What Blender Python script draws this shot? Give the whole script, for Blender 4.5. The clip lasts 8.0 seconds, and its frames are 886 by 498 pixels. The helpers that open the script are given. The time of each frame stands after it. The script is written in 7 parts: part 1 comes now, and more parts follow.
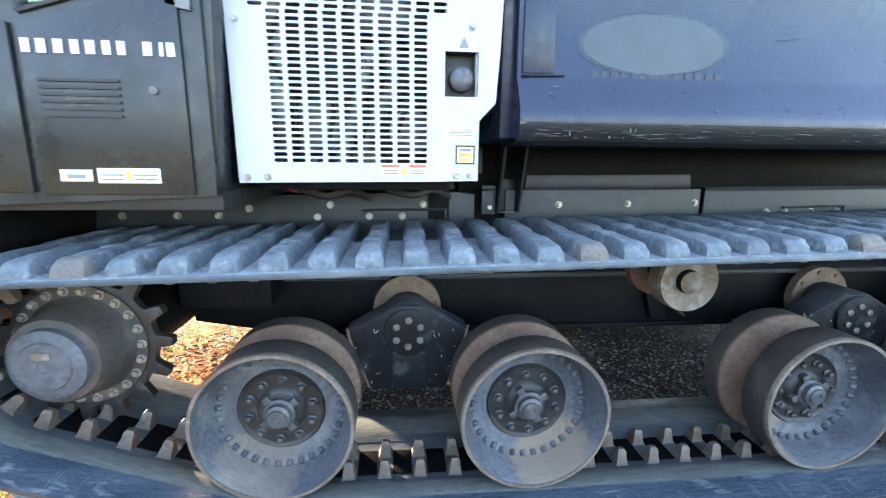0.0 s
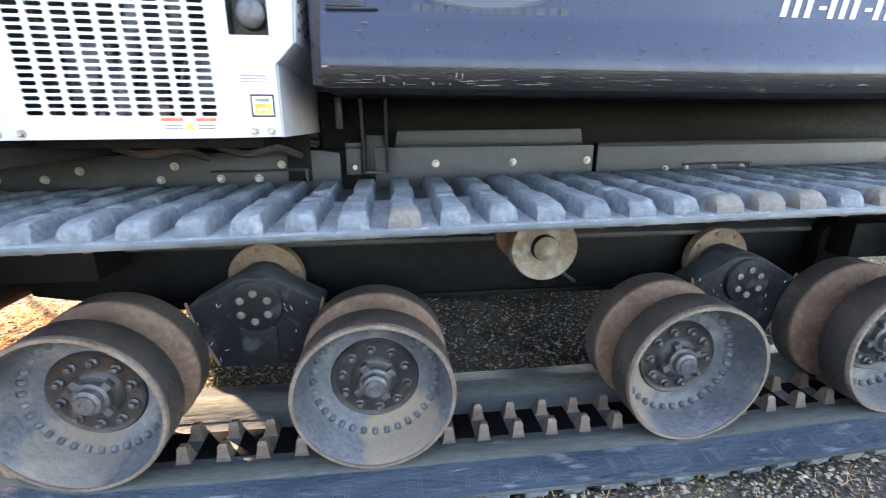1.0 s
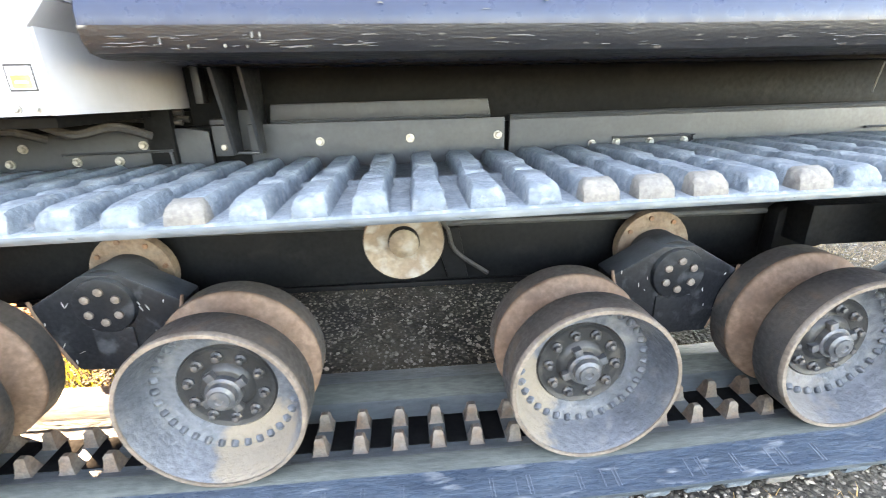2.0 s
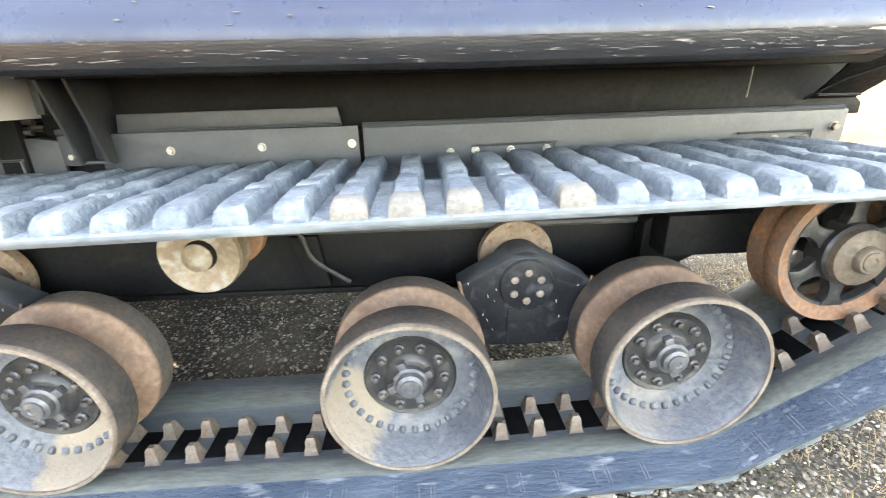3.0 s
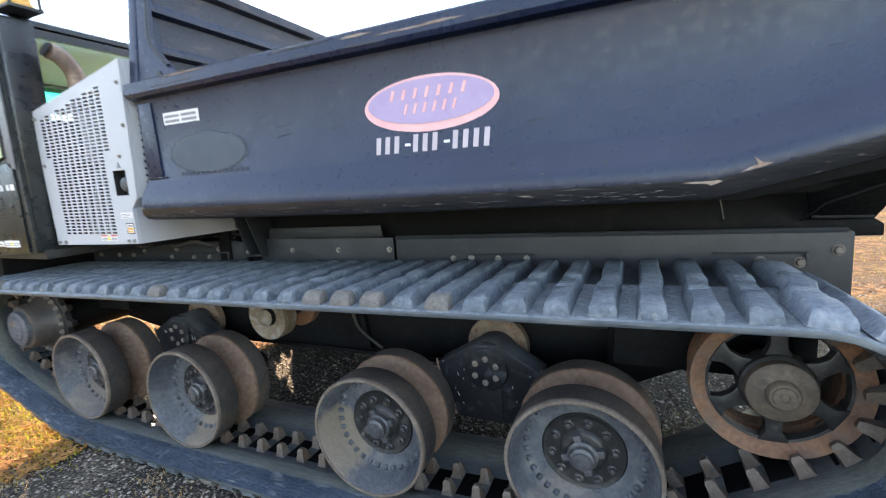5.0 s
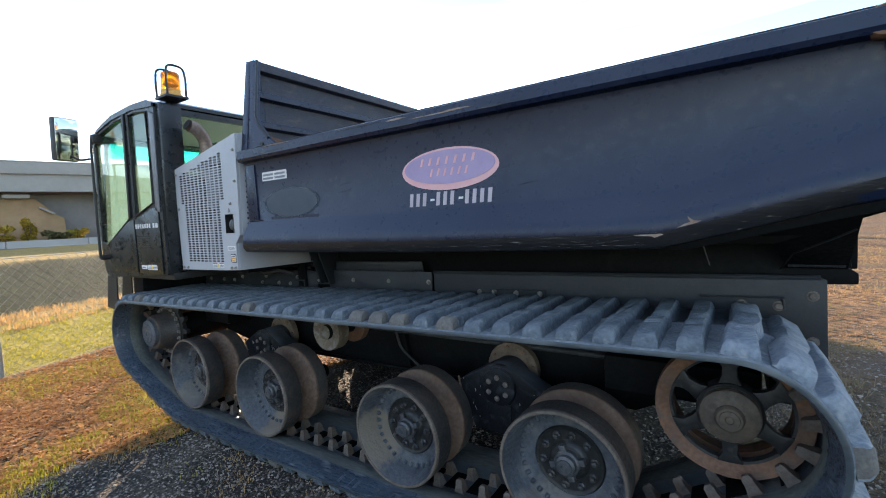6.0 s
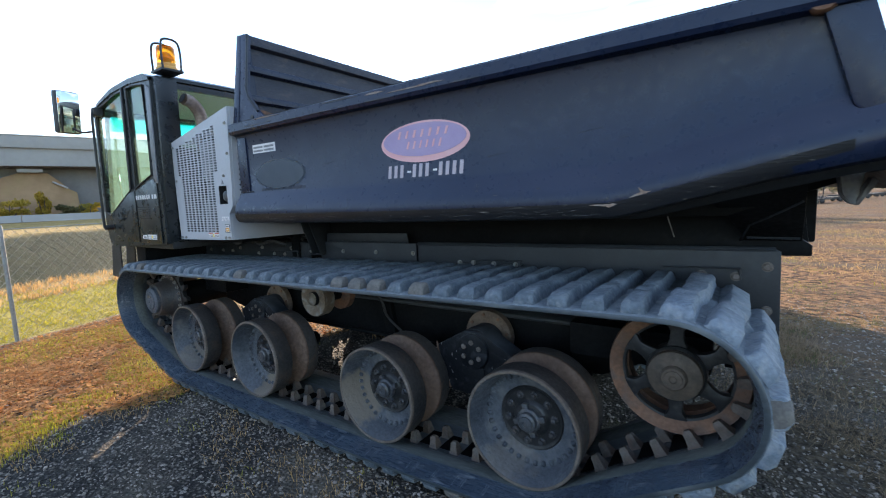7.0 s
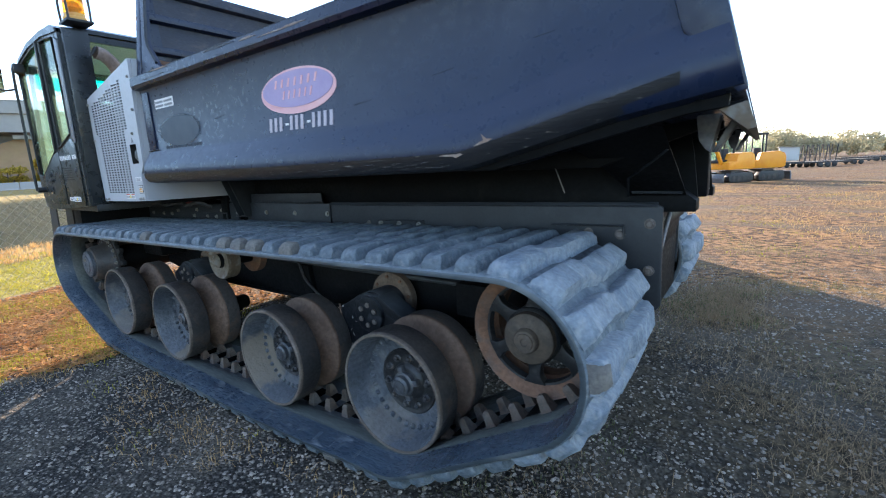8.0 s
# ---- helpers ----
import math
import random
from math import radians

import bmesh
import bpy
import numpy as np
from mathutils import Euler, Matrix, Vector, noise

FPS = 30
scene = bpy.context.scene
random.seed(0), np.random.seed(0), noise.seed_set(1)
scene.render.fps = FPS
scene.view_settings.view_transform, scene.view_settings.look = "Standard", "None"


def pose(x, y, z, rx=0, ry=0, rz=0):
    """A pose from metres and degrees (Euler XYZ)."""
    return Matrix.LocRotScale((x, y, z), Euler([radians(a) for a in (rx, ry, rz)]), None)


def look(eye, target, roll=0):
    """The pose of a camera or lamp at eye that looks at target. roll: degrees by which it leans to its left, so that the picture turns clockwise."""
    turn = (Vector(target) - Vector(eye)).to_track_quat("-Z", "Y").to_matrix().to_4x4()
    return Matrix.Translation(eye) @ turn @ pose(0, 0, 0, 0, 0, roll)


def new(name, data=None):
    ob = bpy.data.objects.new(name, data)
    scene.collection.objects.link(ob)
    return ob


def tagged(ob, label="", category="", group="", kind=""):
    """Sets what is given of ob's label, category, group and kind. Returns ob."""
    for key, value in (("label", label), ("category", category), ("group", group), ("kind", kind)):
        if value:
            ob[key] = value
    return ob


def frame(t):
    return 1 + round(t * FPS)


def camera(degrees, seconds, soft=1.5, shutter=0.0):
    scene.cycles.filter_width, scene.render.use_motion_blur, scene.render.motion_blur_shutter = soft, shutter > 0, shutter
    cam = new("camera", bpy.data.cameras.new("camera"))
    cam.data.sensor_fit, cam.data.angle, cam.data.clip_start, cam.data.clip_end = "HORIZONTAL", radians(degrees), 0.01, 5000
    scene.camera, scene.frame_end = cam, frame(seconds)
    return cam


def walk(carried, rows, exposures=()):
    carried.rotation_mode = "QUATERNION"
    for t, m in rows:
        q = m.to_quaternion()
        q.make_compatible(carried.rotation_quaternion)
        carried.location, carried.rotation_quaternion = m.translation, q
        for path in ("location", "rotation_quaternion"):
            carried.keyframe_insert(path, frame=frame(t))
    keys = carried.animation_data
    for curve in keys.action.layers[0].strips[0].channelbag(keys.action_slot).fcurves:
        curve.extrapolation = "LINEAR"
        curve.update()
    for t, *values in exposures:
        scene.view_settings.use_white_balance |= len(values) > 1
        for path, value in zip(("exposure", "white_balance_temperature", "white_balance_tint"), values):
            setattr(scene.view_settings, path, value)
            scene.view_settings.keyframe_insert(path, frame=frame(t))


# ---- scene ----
cam = camera(90.2, 8.0, 1.0, 0.25)
PATH = [
    (0, (0.008, 0.003, 1.403), (0.21, 1.952, 1.003), 0.6),
    (0.5, (0.269, 0.102, 1.401), (0.514, 2.03, 0.931), 0.0),
    (1, (0.607, 0.118, 1.386), (0.853, 2.019, 0.814), 0.2),
    (1.2, (0.719, 0.135, 1.4), (0.97, 2.026, 0.798), 0.2),
    (2.3, (1.4142, 0.3315, 1.372), (1.5231, 2.204, 0.6773), -1.3),
    (2.5, (1.5731, 0.3016, 1.3753), (1.6637, 2.1745, 0.68), -1.33),
    (3, (1.8708, 0.2844, 1.4165), (1.9761, 2.1548, 0.7153), -1.23),
    (3.5, (2.2247, 0.3715, 1.4109), (2.3147, 2.2365, 0.6943), -1.03),
    (4, (2.5535, 0.3619, 1.4493), (2.5454, 2.235, 0.7486), -1.64),
    (4.5, (2.806, 0.1935, 1.5445), (2.3065, 2.029, 0.9285), -3.3),
    (5, (2.967, -0.085, 1.6045), (2.1795, 1.725, 1.282), -3.6),
    (5.2, (3.037, -0.183, 1.627), (2.1775, 1.6035, 1.36), -3.55),
    (6.3, (3.5235, -0.411, 1.6435), (2.395, 1.235, 1.516), -2.5),
    (6.5, (3.5275, -0.433, 1.6285), (2.404, 1.215, 1.476), -2.15),
    (7, (3.667, -0.3625, 1.5945), (2.54, 1.273, 1.3625), -2.35),
    (7.5, (3.9415, -0.1705, 1.5805), (2.8185, 1.4515, 1.2525), -2.6),
    (8, (4.144, 0.115, 1.5085), (2.998, 1.7085, 1.1265), -2.7),
]
walk(cam, [(t, look(eye, target, roll)) for t, eye, target, roll in PATH],
     exposures=[(0.0, 3.6, 6500, 14), (0.5, 3.45, 7100, 18), (1.0, 3.68, 7500, 20), (2.4, 4.94, 9100, 20), (3.5, 4.94, 9500, 19), (4.1, 4.0, 9000, 20), (4.5, 3.45, 7700, 18),
                (5.0, 2.95, 7600, 18), (6.4, 1.75, 6400, 14), (7.0, 1.85, 6300, 14), (7.5, 2.38, 6200, 14), (8.0, 2.18, 6100, 13)])
# ---- light: low sun ahead of the machine, hazy sky with thin cirrus ----
SUN_DIR = Vector((-0.697, 0.674, 0.255)).normalized()
world = bpy.data.worlds.new("sky_world")
scene.world = world
world.use_nodes = True
wn, wl = world.node_tree.nodes, world.node_tree.links
sky = wn.new("ShaderNodeTexSky")
sky.sky_type = "NISHITA"
sky.sun_disc = False
sky.sun_elevation = math.asin(SUN_DIR.z)
sky.sun_rotation = math.atan2(SUN_DIR.x, SUN_DIR.y) % (2 * math.pi)
sky.dust_density = 0.03
sky.air_density = 1.0
sky.ozone_density = 2.0
w_co = wn.new("ShaderNodeTexCoord")
w_map = wn.new("ShaderNodeMapping")
w_map.inputs["Rotation"].default_value = (0.12, 0.08, 0.9)
w_map.inputs["Scale"].default_value = (1.0, 3.2, 11.0)
w_noise = wn.new("ShaderNodeTexNoise")
w_noise.inputs["Scale"].default_value = 1.6
w_noise.inputs["Detail"].default_value = 7
w_noise.inputs["Distortion"].default_value = 0.6
w_ramp = wn.new("ShaderNodeValToRGB")
w_ramp.color_ramp.elements[0].position = 0.46
w_ramp.color_ramp.elements[1].position = 0.70
w_mix = wn.new("ShaderNodeMixRGB")
w_mix.inputs[2].default_value = (5.2, 6.2, 7.8, 1)
w_scale = wn.new("ShaderNodeMath")
w_scale.operation = "MULTIPLY"
w_scale.inputs[1].default_value = 0.62
wl.new(w_co.outputs["Generated"], w_map.inputs[0])
wl.new(w_map.outputs[0], w_noise.inputs["Vector"])
wl.new(w_noise.outputs[0], w_ramp.inputs[0])
wl.new(w_ramp.outputs[0], w_scale.inputs[0])
wl.new(w_scale.outputs[0], w_mix.inputs[0])
wl.new(sky.outputs[0], w_mix.inputs[1])
# one old vapour trail: a thin streak along part of a great circle
TRAIL_A, TRAIL_B = Vector((-0.2468, 0.9112, 0.3298)), Vector((-0.1187, 0.9205, 0.3722))


def w_dot(axis, lo, hi, fold=False):
    d, r = wn.new("ShaderNodeVectorMath"), wn.new("ShaderNodeMapRange")
    d.operation = "DOT_PRODUCT"
    d.inputs[1].default_value = axis
    wl.new(w_co.outputs["Generated"], d.inputs[0])
    src = d.outputs["Value"]
    if fold:
        a = wn.new("ShaderNodeMath")
        a.operation = "ABSOLUTE"
        wl.new(src, a.inputs[0])
        src = a.outputs[0]
    r.inputs[1].default_value, r.inputs[2].default_value = lo, hi
    wl.new(src, r.inputs[0])
    return r.outputs[0]


w_line = w_dot(TRAIL_A.cross(TRAIL_B).normalized(), 0.006, 0.0015, True)
w_span = w_dot(TRAIL_B.normalized(), 0.985, 0.993)
w_trail, w_trail2, w_top = wn.new("ShaderNodeMath"), wn.new("ShaderNodeMath"), wn.new("ShaderNodeMixRGB")
w_trail.operation = w_trail2.operation = "MULTIPLY"
w_trail2.inputs[1].default_value = 0.8
wl.new(w_line, w_trail.inputs[0])
wl.new(w_span, w_trail.inputs[1])
wl.new(w_trail.outputs[0], w_trail2.inputs[0])
wl.new(w_trail2.outputs[0], w_top.inputs[0])
w_top.inputs[2].default_value = (8.0, 8.6, 9.4, 1)
wl.new(w_mix.outputs[0], w_top.inputs[1])
wl.new(w_top.outputs[0], wn["Background"].inputs[0])
wn["Background"].inputs[1].default_value = 0.13

sun_lamp = bpy.data.lights.new("sun", "SUN")
sun_lamp.energy, sun_lamp.angle, sun_lamp.color = 4.1, radians(0.6), (1.0, 0.81, 0.60)
new("sun", sun_lamp).matrix_world = look(SUN_DIR * 60, (0, 0, 0))

# ---- materials ----
def mat(name, base, var=None, dust=None, amount=0.4, edge=0.5, up=0.0, big=4.0, fine=60.0, rough=0.6, metal=0.0,
        bump=0.15, stretch=(1, 1, 1), spec=0.5, island=0.0, swirl=0.3, glow=0.0, grain=0.45):
    """Two scales of variation (large patches, fine grain), settled dust, and fine relief."""
    m = bpy.data.materials.new(name)
    m.use_nodes = True
    n, l = m.node_tree.nodes, m.node_tree.links
    b = n["Principled BSDF"]
    b.inputs["Metallic"].default_value = metal
    b.inputs["Specular IOR Level"].default_value = spec
    co, mp = n.new("ShaderNodeTexCoord"), n.new("ShaderNodeMapping")
    mp.inputs["Scale"].default_value = stretch
    l.new(co.outputs["Object"], mp.inputs[0])
    info = n.new("ShaderNodeObjectInfo")
    shift = n.new("ShaderNodeVectorMath")
    shift.operation = "ADD"
    spread = n.new("ShaderNodeMath")
    spread.operation = "MULTIPLY"
    spread.inputs[1].default_value = 30.0
    l.new(info.outputs["Random"], spread.inputs[0])
    l.new(mp.outputs[0], shift.inputs[0])
    l.new(spread.outputs[0], shift.inputs[1])

    def noise_tex(scale, detail, distortion=0.0):
        t = n.new("ShaderNodeTexNoise")
        t.inputs["Scale"].default_value, t.inputs["Detail"].default_value = scale, detail
        t.inputs["Distortion"].default_value = distortion
        l.new(shift.outputs[0], t.inputs["Vector"])
        return t

    def ramp(src, a, c):
        r = n.new("ShaderNodeMapRange")
        r.inputs[1].default_value, r.inputs[2].default_value = a, c
        l.new(src, r.inputs[0])
        return r.outputs[0]

    def mixc(fac, c1, c2):
        x = n.new("ShaderNodeMixRGB")
        l.new(fac, x.inputs[0])
        for i, c in ((1, c1), (2, c2)):
            if isinstance(c, tuple):
                x.inputs[i].default_value = (*c, 1)
            else:
                l.new(c, x.inputs[i])
        return x.outputs[0]

    def times(a, c):
        x = n.new("ShaderNodeMath")
        x.operation = "MULTIPLY"
        l.new(a, x.inputs[0])
        if isinstance(c, float):
            x.inputs[1].default_value = c
        else:
            l.new(c, x.inputs[1])
        return x.outputs[0]

    n1, n2 = noise_tex(big, 6, 0.4), noise_tex(fine, 5)
    var = var or tuple(min(1, c * 1.5) for c in base)
    col = mixc(ramp(n1.outputs[0], 0.35, 0.68), base, var)
    col = mixc(times(ramp(n2.outputs[0], 0.35, 0.7), grain), col, tuple(c * 0.4 for c in base))
    if island:
        geo = n.new("ShaderNodeNewGeometry")
        hsv = n.new("ShaderNodeHueSaturation")
        l.new(ramp(geo.outputs["Random Per Island"], 0.0, 1.0), hsv.inputs["Fac"])
        hsv.inputs["Value"].default_value = 1 + island
        l.new(col, hsv.inputs["Color"])
        col = hsv.outputs[0]
    rough_out = ramp(n2.outputs[0], 0.2, 0.8)
    rr = n.new("ShaderNodeMapRange")
    rr.inputs[3].default_value, rr.inputs[4].default_value = max(0.03, rough - 0.12), min(1, rough + 0.15)
    l.new(rough_out, rr.inputs[0])
    rough_src = rr.outputs[0]
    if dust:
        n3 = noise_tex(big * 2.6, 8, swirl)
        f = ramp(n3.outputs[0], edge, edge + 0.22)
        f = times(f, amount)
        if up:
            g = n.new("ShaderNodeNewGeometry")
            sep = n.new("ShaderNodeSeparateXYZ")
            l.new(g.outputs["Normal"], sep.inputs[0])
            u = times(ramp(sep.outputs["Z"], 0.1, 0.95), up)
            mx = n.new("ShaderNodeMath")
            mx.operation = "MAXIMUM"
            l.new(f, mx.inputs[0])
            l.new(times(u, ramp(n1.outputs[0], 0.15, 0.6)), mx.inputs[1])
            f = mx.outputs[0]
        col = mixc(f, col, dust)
        r2 = n.new("ShaderNodeMixRGB")
        l.new(f, r2.inputs[0])
        l.new(rough_src, r2.inputs[1])
        r2.inputs[2].default_value = (0.9, 0.9, 0.9, 1)
        rough_src = r2.outputs[0]
    l.new(col, b.inputs["Base Color"])
    l.new(rough_src, b.inputs["Roughness"])
    if glow:
        # thin leaves let light through
        thin, both = n.new("ShaderNodeBsdfTranslucent"), n.new("ShaderNodeMixShader")
        both.inputs[0].default_value = glow
        l.new(col, thin.inputs[0])
        l.new(b.outputs[0], both.inputs[1])
        l.new(thin.outputs[0], both.inputs[2])
        l.new(both.outputs[0], n["Material Output"].inputs[0])
    if bump:
        bp = n.new("ShaderNodeBump")
        bp.inputs["Strength"].default_value = bump
        bp.inputs["Distance"].default_value = 0.01
        l.new(n2.outputs[0], bp.inputs["Height"])
        l.new(bp.outputs[0], b.inputs["Normal"])
    return m


DUST = (0.36, 0.31, 0.25)
BLUE_DUST = (0.20, 0.22, 0.25)
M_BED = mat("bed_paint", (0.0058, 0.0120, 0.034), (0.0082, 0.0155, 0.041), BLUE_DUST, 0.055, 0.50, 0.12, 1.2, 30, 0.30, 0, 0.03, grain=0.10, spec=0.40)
M_BED_IN = mat("bed_inside", (0.022, 0.027, 0.045), (0.040, 0.041, 0.055), (0.20, 0.15, 0.12), 0.35, 0.56, 0.25, 3, 40, 0.6, 0, 0.1, (1, 1, 3))
M_WORN = mat("worn_edge", (0.0075, 0.0085, 0.012), (0.017, 0.017, 0.019), (0.38, 0.34, 0.30), 0.9, 0.64, 0, 13, 70, 0.42, 0, 0.2, (0.45, 1.5, 2.2))
M_CHASSIS = mat("chassis_paint", (0.0050, 0.0053, 0.0060), (0.0078, 0.0082, 0.0090), (0.08, 0.07, 0.065), 0.12, 0.58, 0.05, 3, 50, 0.55, 0, 0.08, spec=0.08)
# grey lightened for the light on the frame's top ledge, with dust patches
M_LEDGE = mat("lit_dusty_ledge", (0.030, 0.033, 0.036), (0.055, 0.058, 0.060), (0.13, 0.125, 0.115), 0.4, 0.52, 0.2, 4, 60, 0.6, 0, 0.1, (0.4, 1, 1))
# the up term paints sky light on upward faces; the patches are scuffs
M_BOGIE = mat("scuffed_lit_top_bogie_paint", (0.0075, 0.0085, 0.011), (0.014, 0.015, 0.018), (0.13, 0.14, 0.155), 0.35, 0.56, 0.7, 5, 60, 0.5, 0, 0.15, spec=0.14)
M_RUNWAY = mat("dusty_running_strip", (0.085, 0.094, 0.086), (0.135, 0.143, 0.128), (0.035, 0.04, 0.042), 0.5, 0.55, 0.0, 3, 60, 0.8, 0, 0.2, (0.3, 1, 1), spec=0.25)
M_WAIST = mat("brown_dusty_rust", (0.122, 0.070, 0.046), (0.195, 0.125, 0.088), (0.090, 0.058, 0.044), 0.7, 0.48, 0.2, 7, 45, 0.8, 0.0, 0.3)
M_RAILTOP = mat("scraped_rail_paint", (0.022, 0.025, 0.033), (0.055, 0.052, 0.055), (0.26, 0.235, 0.215), 0.55, 0.5, 0, 3, 50, 0.5, 0.1, 0.15, (1, 4, 4))
M_PLATE = mat("grey_plate_paint", (0.0155, 0.0180, 0.0225), (0.0215, 0.0245, 0.0295), (0.11, 0.115, 0.125), 0.16, 0.52, 0.3, 2.5, 60, 0.45, 0, 0.04, grain=0.2, spec=0.4)
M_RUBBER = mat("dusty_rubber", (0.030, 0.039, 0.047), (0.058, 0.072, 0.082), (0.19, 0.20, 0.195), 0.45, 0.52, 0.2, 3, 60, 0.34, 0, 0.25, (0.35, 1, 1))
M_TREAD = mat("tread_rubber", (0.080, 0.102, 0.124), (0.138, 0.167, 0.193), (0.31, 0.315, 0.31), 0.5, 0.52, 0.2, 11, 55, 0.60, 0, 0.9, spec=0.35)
M_TREAD_PALE = mat("pale_tread_rubber", (0.13, 0.165, 0.21), (0.23, 0.265, 0.30), (0.36, 0.36, 0.35), 0.55, 0.50, 0.2, 9, 60, 0.75, 0, 0.8)
M_HORN = mat("bare_horn_steel", (0.125, 0.108, 0.095), (0.115, 0.072, 0.050), (0.05, 0.047, 0.045), 0.6, 0.52, 0, 14, 90, 0.5, 0.3, 0.25)
M_RUST = mat("rusty_steel", (0.13, 0.065, 0.038), (0.24, 0.115, 0.060), (0.10, 0.085, 0.075), 0.6, 0.50, 0.2, 6, 60, 0.72, 0.1, 0.2)
M_WHEEL = mat("wheel_paint", (0.031, 0.0305, 0.032), (0.062, 0.057, 0.054), (0.15, 0.098, 0.066), 0.6, 0.52, 0.2, 4, 55, 0.5, 0.05, 0.25)
M_RIM_EDGE = mat("rim_edge_steel", (0.13, 0.10, 0.08), (0.22, 0.18, 0.15), (0.1, 0.09, 0.08), 0.5, 0.5, 0, 10, 70, 0.5, 0.3, 0.15)
M_BOWL = mat("dusty_wheel_bowl", (0.042, 0.049, 0.061), (0.098, 0.108, 0.126), (0.20, 0.19, 0.175), 0.6, 0.54, 0.1, 3.0, 45, 0.5, 0, 0.6, swirl=0.25, grain=0.55)
M_HUB = mat("dark_hub", (0.012, 0.013, 0.015), (0.026, 0.027, 0.029), (0.14, 0.125, 0.11), 0.35, 0.54, 0.15, 8, 60, 0.42, 0.2, 0.15)
M_FLANGE = mat("brown_flange", (0.13, 0.085, 0.058), (0.20, 0.145, 0.105), (0.10, 0.09, 0.085), 0.5, 0.55, 0, 9, 60, 0.7, 0.1, 0.2)
M_HUBCAP = mat("grey_hub_cap", (0.055, 0.058, 0.065), (0.105, 0.11, 0.12), (0.20, 0.17, 0.14), 0.45, 0.5, 0, 12, 60, 0.42, 0.35, 0.1)
M_NUT = mat("grey_wheel_nut", (0.03, 0.031, 0.035), (0.07, 0.07, 0.074), (0.26, 0.2, 0.15), 0.5, 0.52, 0, 20, 80, 0.5, 0.3, 0.1)
M_CHIP = mat("paint_chip", (0.4, 0.38, 0.36), (0.5, 0.48, 0.45), None, 0, 0.5, 0, 30, 90, 0.6, 0, 0.0)
M_MARK = mat("mould_mark_rubber", (0.075, 0.095, 0.125), (0.12, 0.14, 0.165), None, 0, 0.5, 0, 8, 90, 0.7, 0, 0.1)
M_BOLT = mat("zinc_bolt", (0.42, 0.41, 0.38), (0.3, 0.26, 0.22), (0.2, 0.17, 0.14), 0.4, 0.55, 0, 30, 120, 0.4, 0.75, 0.1)
M_RBOLT = mat("dull_bolt", (0.14, 0.115, 0.10), (0.20, 0.17, 0.15), (0.15, 0.12, 0.1), 0.4, 0.55, 0, 30, 120, 0.6, 0.4, 0.1)
M_TAN = mat("tan_weathered_steel", (0.16, 0.125, 0.085), (0.12, 0.082, 0.052), (0.25, 0.24, 0.225), 0.7, 0.5, 0, 9, 60, 0.65, 0.1, 0.15)
M_WHITE = mat("white_panel_paint", (0.42, 0.42, 0.44), (0.385, 0.385, 0.405), (0.34, 0.29, 0.23), 0.3, 0.60, 0, 2.5, 40, 0.38, 0, 0.02, grain=0.03)
M_CAB = mat("cab_paint", (0.010, 0.0125, 0.0135), (0.014, 0.0165, 0.0175), (0.12, 0.12, 0.115), 0.14, 0.54, 0.12, 2, 14, 0.28, 0, 0.01, grain=0.1)
# grey lightened to carry the reflection on the strip
M_STRIP = mat("lit_strip_paint", (0.135, 0.140, 0.150), (0.165, 0.170, 0.180), (0.10, 0.10, 0.10), 0.2, 0.5, 0, 3, 40, 0.35, 0, 0.02, grain=0.1)
M_BLACK = mat("black_plastic", (0.012, 0.012, 0.013), (0.02, 0.02, 0.02), None, 0, 0.5, 0, 6, 90, 0.5, 0, 0.06)
M_ENGINE = mat("engine_metal", (0.10, 0.10, 0.105), (0.2, 0.2, 0.21), (0.25, 0.23, 0.2), 0.4, 0.5, 0, 10, 60, 0.5, 0.5, 0.1)
M_GREY_ENGINE = mat("pale_engine_casting", (0.20, 0.21, 0.22), (0.12, 0.125, 0.13), None, 0, 0.5, 0, 10, 60, 0.5, 0.3, 0.1)
M_EXHAUST = mat("exhaust_steel", (0.19, 0.13, 0.095), (0.29, 0.215, 0.165), None, 0, 0.5, 0, 7, 60, 0.5, 0.5, 0.1)
M_DECAL = mat("white_vinyl", (0.74, 0.71, 0.70), (0.64, 0.60, 0.59), None, 0, 0.5, 0, 10, 90, 0.5, 0, 0.0, grain=0.08)
M_PINK = mat("faded_pink_vinyl", (0.72, 0.36, 0.37), (0.76, 0.44, 0.43), None, 0, 0.5, 0, 10, 90, 0.5, 0, 0.0, grain=0.08)
M_LOGO = mat("faded_lilac_vinyl", (0.34, 0.25, 0.40), (0.40, 0.30, 0.45), None, 0, 0.5, 0, 8, 90, 0.5, 0, 0.0, grain=0.08)
M_GHOST2 = mat("ghost_letter_paint", (0.011, 0.017, 0.033), (0.014, 0.021, 0.039), None, 0, 0.5, 0, 9, 60, 0.5, 0, 0.0, grain=0.12)
M_SCRATCH = mat("bare_scratch", (0.26, 0.155, 0.11), (0.32, 0.27, 0.23), None, 0, 0.5, 0, 20, 90, 0.6, 0.2, 0.1)
M_PALE_SCRATCH = mat("pale_scratch", (0.13, 0.122, 0.112), (0.07, 0.066, 0.06), None, 0, 0.5, 0, 20, 90, 0.6, 0.1, 0.1)
M_ORANGE = mat("orange_label", (0.62, 0.27, 0.04), (0.7, 0.4, 0.1), None, 0, 0.5, 0, 20, 90, 0.5, 0, 0.0, grain=0.08)
M_YELLOW = mat("warning_yellow", (0.7, 0.52, 0.05), (0.75, 0.6, 0.1), None, 0, 0.5, 0, 20, 90, 0.5, 0, 0.0, grain=0.08)
